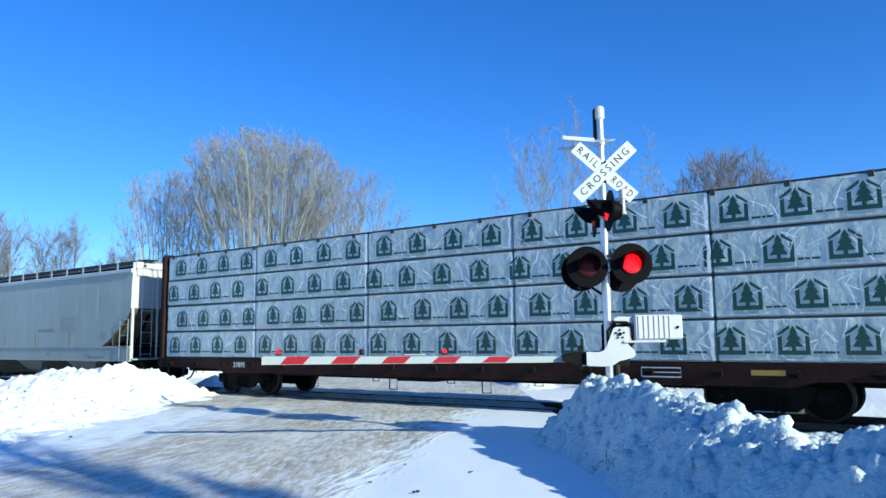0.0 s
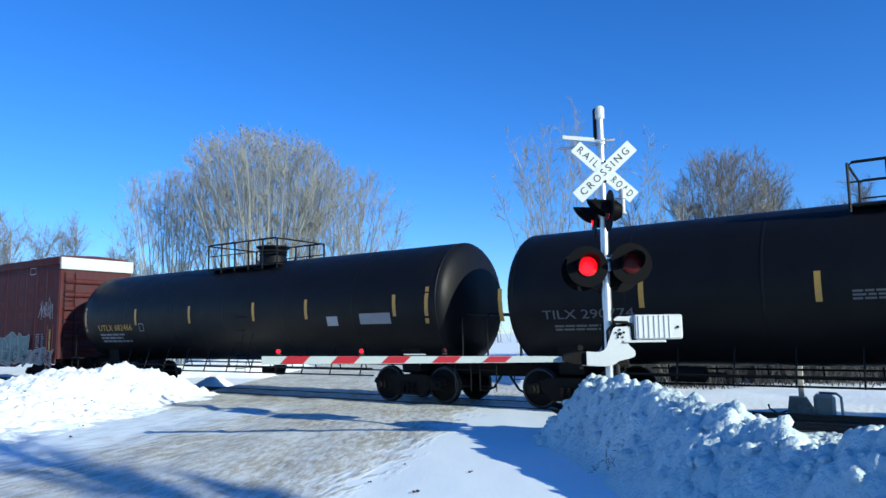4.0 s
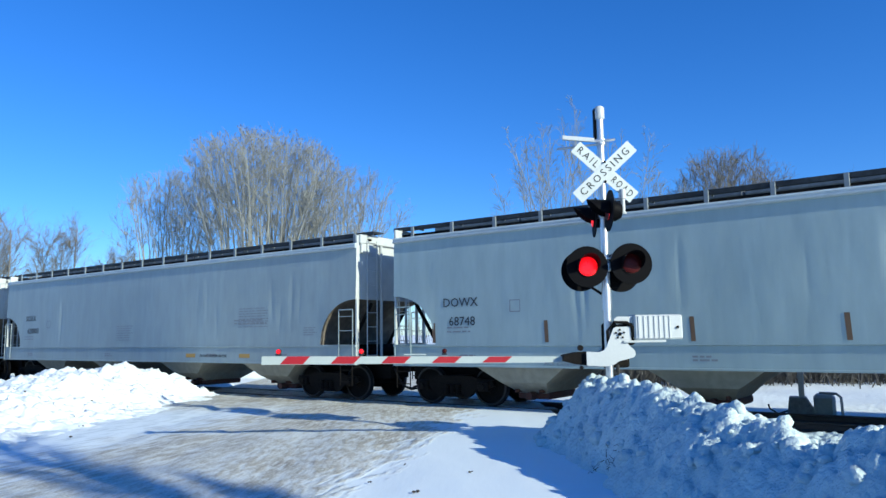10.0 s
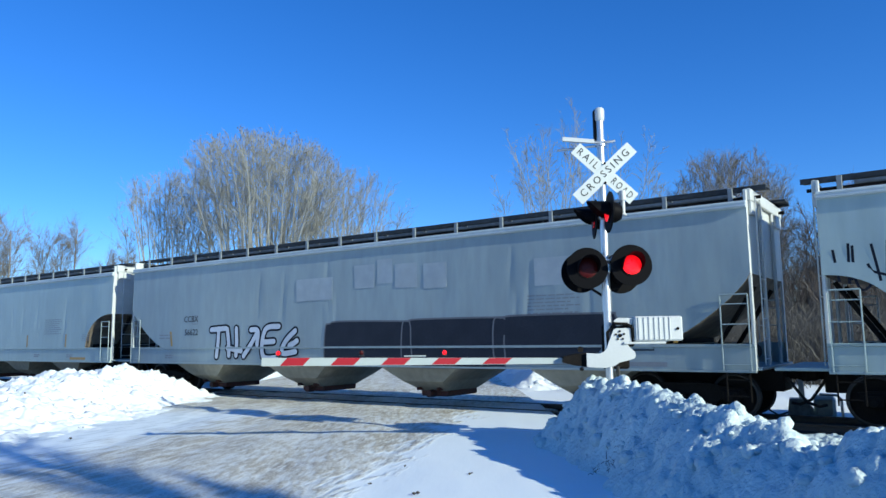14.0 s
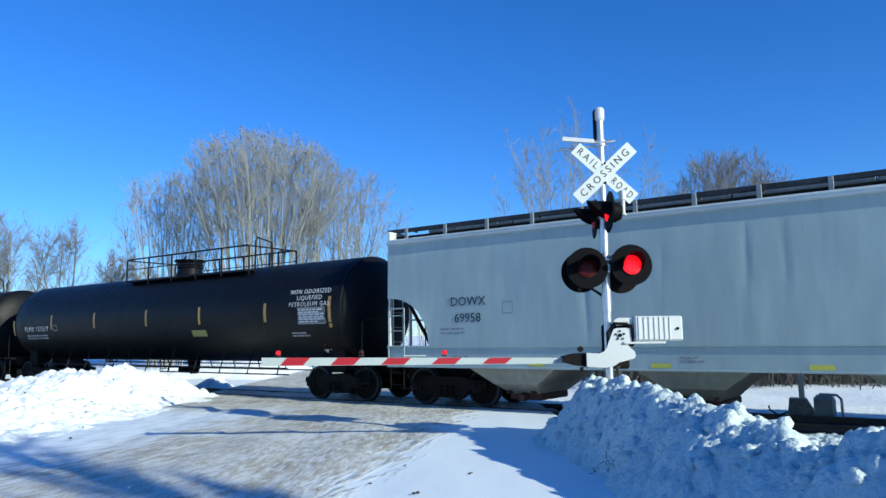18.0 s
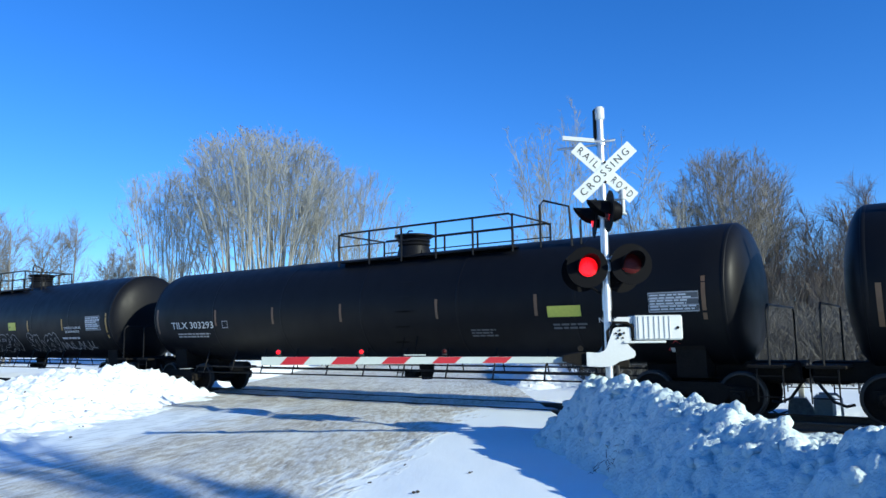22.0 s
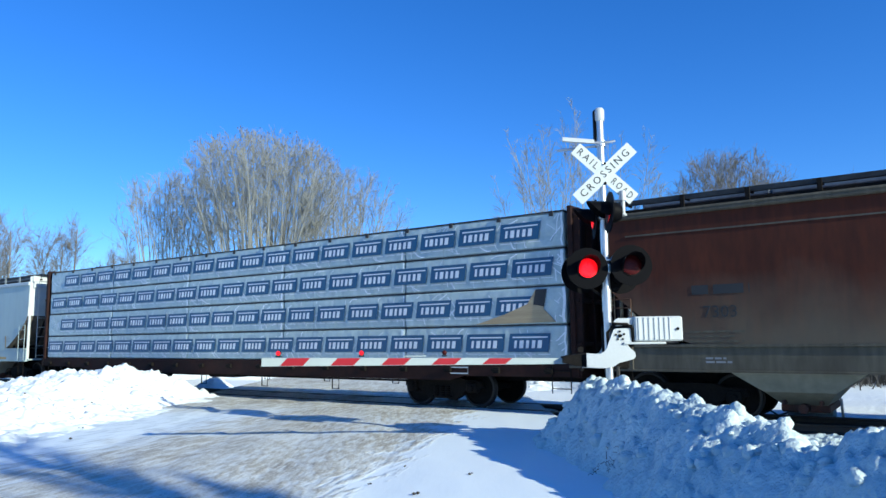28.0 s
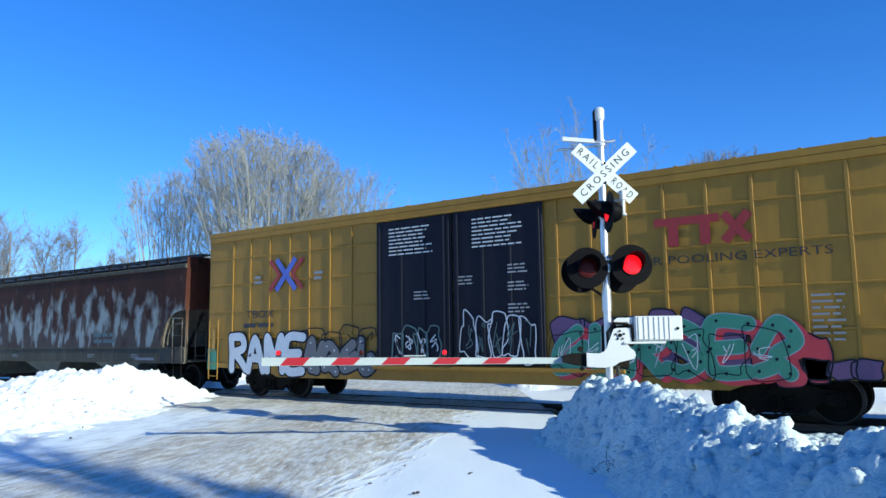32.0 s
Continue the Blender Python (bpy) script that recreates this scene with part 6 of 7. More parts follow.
# ---- centre-beam lumber cars ----
def tree_print():
    """A green printed emblem: a fir between two raised brackets."""
    f = Form()
    y = -0.003
    f.prism([(-0.37, 0.0), (-0.37, 0.4), (-0.27, 0.44), (-0.27, 0.1), (0.27, 0.1), (0.27, 0.44), (0.37, 0.4), (0.37, 0.0)], y, 0)
    for s in (-1, 1):
        f.prism([(s * 0.37, 0.43), (s * 0.37, 0.48), (s * 0.08, 0.68), (s * 0.08, 0.6), (s * 0.25, 0.49)], y, 0)
    f.prism([(0, 0.66), (0.1, 0.5), (0.06, 0.5), (0.17, 0.34), (0.11, 0.34), (0.22, 0.18), (0.05, 0.18), (0.05, 0.1), (-0.05, 0.1), (-0.05, 0.18), (-0.22, 0.18), (-0.11, 0.34), (-0.17, 0.34), (-0.06, 0.5), (-0.1, 0.5)], y - 0.001, 0)
    f.v = [(x * 0.72, y, z * 0.8) for x, y, z in f.v]
    return f.mesh("printed_emblem", PRINT_GREEN)


def sign_print():
    """A slanted blue printed panel with a pale line and a row of pale marks."""
    f = Form()
    f.prism([(-0.53, 0.0), (-0.47, 0.36), (0.54, 0.36), (0.47, 0.0)], -0.003, 0)
    k = len(f.f)
    f.prism([(-0.4, 0.275), (-0.395, 0.3), (0.47, 0.3), (0.465, 0.275)], -0.006, -0.003)
    for i in range(5):
        x, w = -0.33 + i * 0.15, (0.03, 0.05, 0.035, 0.04, 0.05)[i]
        f.prism([(x - w - 0.012, 0.075), (x - w + 0.012, 0.225), (x + w + 0.012, 0.225), (x + w - 0.012, 0.075)], -0.006, -0.003)
    for i in range(3):
        f.prism([(-0.5 + i * 0.36, -0.05), (-0.5 + i * 0.36, -0.035), (-0.2 + i * 0.36, -0.035), (-0.2 + i * 0.36, -0.05)], -0.004, 0)
    f.v = [(x * 1.03, y, z * 1.15) for x, y, z in f.v]
    me = f.mesh("printed_panel", [PRINT_BLUE, PRINT_PALE])
    for i, p in enumerate(me.polygons):
        p.material_index = 0 if i < k else 1
    return me


def lumber_car(front, rear, label, kind, seed, torn=False):
    car, a, mid = new_car("lumber_car", front, rear, label, "centre-beam flatcar")
    rnd = random.Random(seed)
    part("deck", Form().box(-a, -1.4, 1.0, a, 1.4, 1.1, 0.01), DECK_RED, car)
    for s in (-1, 1):
        part("side_sill", Form().prism([(-a, 0.8), (-a, 1.07), (a, 1.07), (a, 0.8), (a - 3.0, 0.78), (a - 3.4, 0.67), (-a + 3.4, 0.67), (-a + 3.0, 0.78)], s * 1.38 - 0.05, s * 1.38 + 0.05), DECK_RED, car)
        for i in range(17):
            x = -a + 0.7 + i * (2 * a - 1.4) / 16
            part("strap_winch", kept("winch", lambda: Form().box(-0.09, -0.05, 0.86, 0.09, 0.05, 0.99, 0.015).lathe([(-0.1, 0.035), (0.1, 0.035)], "x", (0, -0.04, 0.93), 8).mesh("strap_winch", IRON)), None, car, at=pose(x, s * 1.45, 0))
        for i in range(6):
            x = -a + 4.4 + i * (2 * a - 8.8) / 5
            part("step_hanger", kept("steph", lambda: Form().tube([(-0.12, 0, 0.7), (-0.12, 0, 0.35), (0.12, 0, 0.35), (0.12, 0, 0.7)], 0.018, 5).mesh("step_hanger", IRON)), None, car, at=pose(x, s * 1.3, 0))
    part("centre_sill", Form().box(-a, -0.25, 0.62, a, 0.25, 1.0, 0.02).tube([(-a + 4, -0.9, 0.62), (a - 4, -0.9, 0.6)], 0.03, 6).box(-1.5, -1.1, 0.55, -0.2, -0.5, 0.92, 0.05), IRON, car)
    part("top_beam", Form().box(-a, -0.2, 4.38, a, 0.2, 4.5, 0.02), DECK_RED, car)
    for i in range(11):
        part("beam_post", kept("bpost", lambda: Form().box(-0.07, -0.12, 1.1, 0.07, 0.12, 4.4, 0.015).mesh("beam_post", DECK_RED)), None, car, at=pose(-a + 1 + i * (2 * a - 2) / 10, 0, 0))
    for e in (-1, 1):
        bh = part("bulkhead", Form().box(-0.06, -1.42, 1.08, 0.06, 1.42, 4.56, 0.02), DECK_RED, car, "brown steel end bulkhead", at=pose(e * (a - 0.12), 0, 0))
        for y in (-1.3, -0.65, 0, 0.65, 1.3):
            part("bulkhead_rib", kept("bhr", lambda: Form().box(-0.08, -0.06, 1.08, 0.08, 0.06, 4.5, 0.015).mesh("bulkhead_rib", DECK_RED)), None, bh, at=pose(e * 0.13, y, 0))
        for k in range(4):
            part("bulkhead_rail", kept("bhl", lambda: Form().box(-0.05, -1.4, -0.05, 0.05, 1.4, 0.05, 0.012).mesh("bulkhead_rail", DECK_RED)), None, bh, at=pose(e * 0.12, 0, 1.5 + k * 0.95))
        part("end_sill", Form().box(-0.1, -1.4, 0.78, 0.05, 1.4, 1.08, 0.02), DECK_RED, car, at=pose(e * a, 0, 0))
        part("side_ladder", ladder(Form(), 0, 0, 0.45, 1.1, 0.45), IRON, car, at=pose(e * (a - 0.4), -1.47, 0))
        truck(car, e * (a - 3.85), mid)
    ends(car, a - 0.02)
    # the load: four tiers of wrapped packages on both sides of the beam
    tiers = [(1.12, 1.93), (1.96, 2.79), (2.82, 3.63), (3.66, 4.46)]
    L0, L1 = -a + 0.28, a - 0.28
    PK = 5
    step = (L1 - L0) / PK
    for t, (z0, z1) in enumerate(tiers):
        for k in range(PK):
            x0, x1 = L0 + k * step + 0.012, L0 + (k + 1) * step - 0.012
            for s in (-1, 1):
                jog = rnd.uniform(-0.012, 0.012)
                y0, y1 = sorted((s * 0.2, s * (1.36 + jog)))
                pk = part("lumber_package", Form().box(x0, y0, z0, x1, y1, z1, 0.035), WRAP, car, "lumber package in white printed wrap")
                if s > 0:
                    continue
                F = -(1.36 + jog)
                for q in (0.27, 0.73):
                    xs = x0 + (x1 - x0) * q
                    part("wrap_seam", Form().box(xs - 0.006, F - 0.004, z0 + 0.03, xs + 0.006, F, z1 - 0.03), PRINT_GREY, pk)
                # flat pale ribbons paint the gleam along creases and package ends
                glints = Form()
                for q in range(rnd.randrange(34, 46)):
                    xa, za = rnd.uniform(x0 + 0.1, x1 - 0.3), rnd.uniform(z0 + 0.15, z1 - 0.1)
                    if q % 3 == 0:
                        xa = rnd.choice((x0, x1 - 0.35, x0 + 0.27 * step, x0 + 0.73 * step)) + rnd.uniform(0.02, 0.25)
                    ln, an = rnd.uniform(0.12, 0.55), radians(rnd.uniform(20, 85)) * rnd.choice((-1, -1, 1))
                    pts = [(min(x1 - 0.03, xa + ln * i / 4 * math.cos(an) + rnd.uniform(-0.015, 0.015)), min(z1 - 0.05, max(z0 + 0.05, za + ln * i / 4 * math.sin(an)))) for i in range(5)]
                    glints.ribbon(pts, rnd.uniform(0.006, 0.03), F - 0.004 - 0.0002 * q)
                glints.ribbon([(x1 - 0.05 + rnd.uniform(-0.03, 0.03), z0 + 0.03 + (z1 - z0 - 0.06) * i / 5) for i in range(6)], rnd.uniform(0.03, 0.07), F - 0.009)
                tagged(part("wrap_fold", glints, WRAP_HIGHLIGHT, pk, "pale painted highlights on creases of the wrap"), kind="stuff")
                if kind == "green":
                    for i in range(22):
                        xc = L0 + (0.5, 0.85, 0.35, 0.7)[t] + i * 1.1
                        if not (x0 <= xc < x1 and L0 + 0.3 < xc < L1 - 0.3):
                            continue
                        part("printed_emblem", kept("emblem", tree_print), None, pk, at=pose(xc, F - 0.009, z0 + 0.14))
                        if xc + 0.8 < x1:
                            bars(pk, xc + 0.32, xc + 0.8, z0 + 0.16, z0 + 0.21, F - 0.0115, 1, PRINT_GREEN, i + 30 * t, "printed_line", 0.8)
                            bars(pk, xc - 0.25, xc + 0.25, z0 + 0.07, z0 + 0.1, F - 0.0115, 1, PRINT_GREY, i + 31 * t, "printed_line", 0.8)
                        if xc - 0.3 > x0 + 0.1:
                            # upright streaks: two in three a painted highlight, the rest grey
                            part("wrap_fold", Form().ribbon([(xc - 0.3 + 0.02 * math.sin(q * 2.1 + i), z0 + 0.04 + (z1 - z0 - 0.08) * q / 4) for q in range(5)], 0.012, F - 0.003), WRAP_HIGHLIGHT if (i + t) % 3 else PRINT_GREY, pk)
                else:
                    for i in range(20):
                        xc = L0 + (0.62, 0.3, 0.75, 0.45)[t] + i * 1.165
                        if x0 <= xc < x1 and L0 + 0.45 < xc < L1 - 0.5:
                            part("printed_panel", kept("panel", sign_print), None, pk, at=pose(xc, -1.382, z0 + 0.22))
        part("bearing_strip", Form().box(L0, -1.352, z1, L1, 1.34, z1 + 0.03), STRAP, car)
    for i in range(17):
        x = L0 + 0.3 + i * (L1 - L0 - 0.6) / 16
        part("corner_guard", kept("guard", lambda: Form().box(-0.05, -0.02, -0.1, 0.05, 0.012, 0.02, 0.005).box(-0.05, 0, 0.0, 0.05, 0.12, 0.02, 0.005).mesh("corner_guard", STRAP)), None, car, at=pose(x, -1.37, 4.47))
    if torn:
        x1 = L1 - 0.05
        f = Form().prism([(x1 - 2.3, 1.98), (x1 - 1.5, 2.2), (x1 - 0.9, 2.42), (x1 - 0.7, 2.72), (x1 - 0.45, 2.7), (x1 - 0.5, 2.3), (x1 - 0.2, 2.0)], -1.395, -1.38)
        part("torn_wrap", f, LUMBER, car, "bare lumber under torn wrap")
        # flat dark plate that paints the shade in the tear, in strap black
        f = Form().prism([(x1 - 0.75, 2.4), (x1 - 0.68, 2.74), (x1 - 0.4, 2.74), (x1 - 0.48, 2.35)], -1.4, -1.396)
        part("torn_shadow", f, STRAP, car)
    return car, a


# ---- the train, car by car from its front ----
def scribble(car, x0, x1, z0, z1, y, material, seed, wide=0.05, loops=9, wrap=None, name="sprayed_tag"):
    """A quick sprayed scrawl."""
    rnd = random.Random(seed)
    f = Form()
    n = max(3, (loops + 1) // 2)
    w, h = (x1 - x0) / n, z1 - z0
    for i in range(n):
        up = rnd.uniform(-0.1, 0.1) * h
        for st in STROKES[rnd.randrange(9, len(STROKES))]:
            pts = [(x0 + i * w + (p + rnd.uniform(-0.12, 0.12)) * w * 1.05, z0 + up + (q + rnd.uniform(-0.1, 0.1)) * h) for p, q in st]
            f.ribbon(curve(pts, 5), wide, y)
    if wrap:
        f.v = [(x, wrap(z) - 0.004, z) for x, yy, z in f.v]
    return part(name, f, material, car)


def panel_lines(car, x0, x1, z0, z1, y, material, n=2):
    """A ruled box on a car side, such as a test stencil."""
    f = Form().ribbon([(x0, z0), (x1, z0), (x1, z1), (x0, z1), (x0, z0)], 0.025, y)
    for i in range(1, n):
        f.ribbon([(x0, z0 + (z1 - z0) * i / n), (x1, z0 + (z1 - z0) * i / n)], 0.02, y)
    if y == 0:
        f.v = [(p, tank_y(r) + min(0, q) - 0.004, r) for p, q, r in f.v]
    return part("stencil_box", f, material, car)


HY = -HOP_W - 0.006
car, a = lumber_car(0.9, -21.95, "brown centre-beam car stacked with white wrapped lumber, green emblems", "green", 11)
lettering(car, "37895", -7.3, -1.436, 0.9, 0.16, MARK_WHITE)
strip(car, 7.6, -1.436, 0.88, 0.98, 0.6)
panel_lines(car, 5.2, 6.0, 0.82, 1.0, -1.437, MARK_WHITE)
car, a = hopper(-23.5, -42.2, "pale tan grey covered hopper car, dusty underneath", TAN_PAINT, [("TILX", 2.0, 2.55, 0.25), ("586457", 2.2, 2.17, 0.25)], bays=4, seed=2, strips=[(x, -0.03, None) for x in (-7.78, -5.12, -2.45, 0.13, 2.72, 5.31, 8.3)])


bars(car, 2.88, 4.6, 2.04, 2.18, HY, 2, GATE_RUST, 70, fill=0.3)
part("stencil_patch", Form().box(-7.66, -HOP_W - 0.0015, 1.98, -6.62, -HOP_W + 0.004, 2.74), GREY_COOL, car)


def strips_at(*xs):
    return [(x, 2.2, 2.75, 0.0) for x in xs]


car, a = tank(-43.4, -60.3, "black tank car with a short top platform", 3, False, [], 0.42, (-1.6, 1.5), strips_at(-4.97, -1.73, 1.69, 4.65) + [(-8.3, 2.0, 2.75, 0.0), (7.51, 2.0, 2.95, 0.03)], 1.6)
tank_text(car, "TILX 290774", -6.2, 2.1, 0.2, MARK_FAINT, 2.1)
tank_bars(car, 6.3, 7.4, 2.05, 2.5, 6, MARK_FAINT, 13)
patch(car, 0.89, 1.57, 2.18, 2.42, RUST_PLATE)
tank_bars(car, -1.2, -0.3, 2.2, 2.4, 3, MARK_FAINT, 3)
tank_bars(car, 2.3, 3.2, 1.9, 2.25, 5, MARK_FAINT, 4)
tank_bars(car, -7.0, -5.4, 1.75, 1.9, 2, MARK_FAINT, 5)
car, a = tank(-61.6, -78.6, "black tank car with yellow lettering and strips", 4, False, [], 0.5, (-2.0, 1.3), strips_at(-4.72, -1.7, 1.4, 3.62, 6.8) + [(-7.93, 2.0, 2.9, 0.0), (7.8, 2.0, 2.9, 0.05)], 1.6)
tank_text(car, "UTLX 682466", -6.04, 2.12, 0.22, YELLOW_STRIP, 2.1)
panel_lines(car, -4.55, -4.3, 2.0, 2.24, 0, MARK_DIM, 1)
tank_bars(car, -7.1, -5.2, 1.6, 1.95, 3, MARK_GREY, 5)
patch(car, 5.6, 6.65, 2.02, 2.3, MARK_GREY)
patch(car, 4.4, 4.8, 2.0, 2.25, MARK_DIM)

RIBS = [-8.6, -7.6, -6.75, -5.9, -5.0, -4.15, -3.3, -2.5, 3.4, 4.27, 5.08, 5.94, 6.73, 7.59, 8.41]
car, a, W = boxcar(-80.2, -99.0, "oxide red boxcar with white marks and sprayed lower panels", BOX_RED, BOX_DOOR, 5.0, (-2.27, 2.53), RIBS, 5, WHITE_PAINT, 0.66, False, 2.0, 0.0)
Y = -W - 0.056
f = Form().ribbon(curve([(-7.72, 3.9), (-8.1, 3.92), (-8.26, 3.85), (-8.3, 3.68), (-8.26, 3.5), (-8.1, 3.43), (-7.74, 3.44), (-7.62, 3.5), (-7.55, 3.8), (-7.48, 3.9), (-7.4, 3.84), (-7.2, 3.5), (-7.1, 3.43), (-7.03, 3.52), (-6.98, 3.94)], 4), 0.12, Y)
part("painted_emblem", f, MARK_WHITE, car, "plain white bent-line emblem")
lettering(car, "DWC", -8.0, Y, 2.58, 0.2, MARK_WHITE)
lettering(car, "794", -8.02, Y, 2.12, 0.22, MARK_WHITE)
lettering(car, "670", -7.24, Y, 2.12, 0.22, MARK_WHITE)
bars(car, -8.3, -7.7, 1.62, 1.86, Y, 2, MARK_DIM, 2)
bars(car, -7.3, -6.8, 1.68, 1.86, Y, 2, MARK_DIM, 3)
scribble(car, -9.3, -8.6, 2.6, 3.1, Y, MARK_DIM, 8, 0.04, 6)
fade = random.Random(58)
for x0, x1 in zip(RIBS[:7] + RIBS[8:-1], RIBS[1:8] + RIBS[9:]):
    for z in (2.75, 3.25, 3.75, 4.25):
        if fade.random() < 0.5:
            m, w, h = (x0 + x1) / 2, fade.uniform(0.12, 0.24), fade.uniform(0.07, 0.15)
            part("faded_patch", Form().prism([(m - w, z - h * 0.8), (m - w * 0.85, z + h), (m + w * 0.9, z + h * 0.9), (m + w, z - h)], -W - 0.003, -W + 0.002), BOX_FADED, car, "faded chalky patch of red paint")
DY = -W - 0.125
bars(car, -1.32, -0.5, 3.68, 4.46, DY, 8, MARK_DIM, 21, fill=0.4)
for i, (words, wide) in enumerate((("CLOSE AND LOCK", 0.78), ("BOTH DOORS BEFORE", 0.95), ("MOVING CAR", 0.6), ("FERMER ET VERROUILLER", 1.14), ("LES DEUX PORTES", 0.8), ("AVANT", 0.3), ("DE DEPLACER LE WAGON", 1.12))):
    lettering(car, words, 1.38, DY, 4.36 - i * 0.1, 0.072, MARK_DIM, wide)
bars(car, 1.65, 2.3, 3.24, 3.4, DY, 2, MARK_DIM, 23)
bars(car, 0.28, 0.56, 2.98, 3.2, DY, 3, MARK_DIM, 24)
bars(car, 0.95, 1.6, 3.6, 3.63, DY, 1, MARK_DIM, 27)
for x in (-0.48, 0.63, 1.97, 2.81):
    part("lock_rod", Form().tube([(x, -W - 0.17, 1.05), (x, -W - 0.17, 4.62)], 0.014, 6).box(x - 0.05, -W - 0.185, 2.36, x + 0.05, -W - 0.1, 2.44, 0.01), ROD_WORN, car, "worn pale locking rod")
bars(car, 7.85, 8.2, 1.25, 2.0, Y, 9, MARK_DIM, 25, fill=0.28)
bars(car, 8.3, 8.5, 1.25, 2.0, Y, 9, MARK_DIM, 26, fill=0.28)
scribble(car, 8.0, 9.1, 2.65, 3.15, Y - 0.003, MARK_DIM, 9, 0.022, 10)
scribble(car, 8.1, 9.0, 2.55, 3.3, Y - 0.003, MARK_DIM, 19, 0.018, 6)
panel_lines(car, 7.15, 7.6, 4.4, 4.65, Y, MARK_DIM, 1)
for x, z0, z1 in ((-8.6, 1.25, 2.0), (-5.5, 1.1, 1.5), (-2.9, 1.15, 1.5), (3.35, 1.15, 1.6), (6.6, 1.15, 1.55), (8.95, 1.2, 2.15)):
    strip(car, x, Y, z0, z1, 0.12)
part("sprayed_bar", Form().prism([(-1.7, 1.06), (-1.6, 1.24), (0.4, 1.2), (2.5, 1.26), (2.52, 1.05)], DY - 0.003, DY), SPRAY_DULL, car)
piece(car, -1.9, -0.05, 1.12, 2.2, DY - 0.004, SPRAY_MINT, SPRAY_DULL, [14, 12], 31, 0.26, 0.03)
piece(car, 0.12, 2.6, 1.14, 2.28, DY - 0.004, SPRAY_MINT, SPRAY_DULL, [10, 5, 3], 34, 0.29, 0.035)
spray(car, 0.3, 2.5, 1.2, 2.2, DY - 0.03, None, SPRAY_DARK, 4, 36, 0.022, SPRAY_GREY, strokes=2, wild=0.35)
spray(car, 3.4, 7.3, 0.85, 2.05, Y - 0.004, SPRAY_DULL, MARK_GREY, 5, 32, 0.03, SPRAY_ICE, strokes=3, wild=0.32)
spray(car, 5.0, 9.2, 0.72, 1.4, Y - 0.004, SPRAY_GREY, MARK_GREY, 5, 33, 0.04, SPRAY_DARK, wild=0.34)
for x0, x1, z0, z1 in ((2.75, 3.3, 3.5, 4.3), (3.5, 4.1, 3.75, 4.25), (5.2, 5.8, 3.4, 4.2), (6.1, 6.6, 3.6, 4.4), (-4.9, -4.3, 3.5, 4.4), (-3.2, -2.6, 3.6, 4.3), (-6.6, -6.0, 3.7, 4.4)):
    part("repaint_patch", Form().box(x0, -W - 0.004, z0, x1, -W + 0.002, z1), BOX_PATCH, car, "greyed touch-up paint")
panel_lines(car, -7.6, -7.2, 4.4, 4.7, Y, MARK_DIM, 1)

MK = 0.22
car, a = hopper(-100.3, -120.1, "grey covered hopper car with large slate-blue sprayed shapes", GREY_PAINT, [("CCBX", 2.46, 2.44, MK), ("72914", 2.48, 2.06, MK)], seed=6)
piece(car, -5.3, 8.25, 1.02, 3.86, HY, SPRAY_NAVY, SPRAY_DARK, [2, 7, 6, 8, 3, 2], 61, 0.265, 0.075, jit=0.3)
for x in (-6.4, -5.72, 8.5):
    part("sprayed_bar", Form().prism([(x - 0.3, 2.3), (x - 0.24, 3.48), (x + 0.26, 3.5), (x + 0.2, 2.27)], HY - 0.003, HY), SPRAY_NAVY, car)
part("sprayed_bar", Form().prism([(8.55, 2.2), (9.15, 2.55), (9.2, 2.48), (8.6, 2.1)], HY - 0.006, HY - 0.003), YELLOW_STRIP, car)
part("sprayed_bar", Form().prism([(-a + 0.9, 2.42), (-a + 1.75, 1.95), (-a + 1.7, 1.85), (-a + 0.85, 2.32)], HY - 0.003, HY), YELLOW_STRIP, car)
bars(car, -3.0, -1.5, 1.95, 2.2, HY - 0.045, 2, SPRAY_PALE, 5)
bars(car, 1.0, 2.6, 2.0, 2.3, HY - 0.045, 2, MARK_DIM, 6)
car, a = hopper(-121.4, -140.7, "clean cool grey covered hopper car with rippled sides", GREY_COOL, [("DOWX", 2.03, 2.47, MK), ("68748", 2.08, 2.02, MK)], seed=7, strips=[(x, -0.02, STRIP_BROWN) for x in (-8.38, -5.33, -2.16, 0.51, 3.12, 5.89)] + [(8.35, -0.03, None)])
lettering(car, "ACF CENTER FLOW", -4.77, -1.556, 1.05, 0.07, MARK_GREY, 1.3)
part("stencil_box", Form().box(6.36, HY - 0.003, 1.58, 6.84, HY, 1.82), SPRAY_DARK, car)
car, a = hopper(-142.0, -161.7, "grey covered hopper car with a dark band above", GREY_PAINT, [("SOXX", 2.1, 2.6, MK), ("620803", 2.33, 2.1, MK)], seed=8)
lettering(car, "DO NOT HAMMER ON CAR", 3.92, -1.556, 1.17, 0.09, MARK_BLACK, 1.3)
for x in (2.8, 5.4):
    strip(car, x, -1.556, 1.12, 1.24, 0.48, 0.0)
bars(car, -1.5, -0.4, 1.66, 2.22, HY, 7, MARK_GREY, 18, fill=0.3)
bars(car, 4.9, 6.5, 2.1, 2.28, HY, 2, MARK_GREY, 19, fill=0.4)
car, a = hopper(-162.9, -182.5, "cool grey covered hopper car with dark outline sprays", GREY_COOL, [("DOWX", 2.43, 2.6, MK), ("69688", 2.43, 2.19, MK)], seed=9)
for x in (0.1, 2.85):
    strip(car, x, -1.556, 1.0, 1.1, 0.5, 0.0)
piece(car, -3.7, -0.15, 1.0, 2.08, HY, GREY_COOL, SPRAY_DARK, [5, 1, 10, 3, 6], 62, 0.25, 0.04)
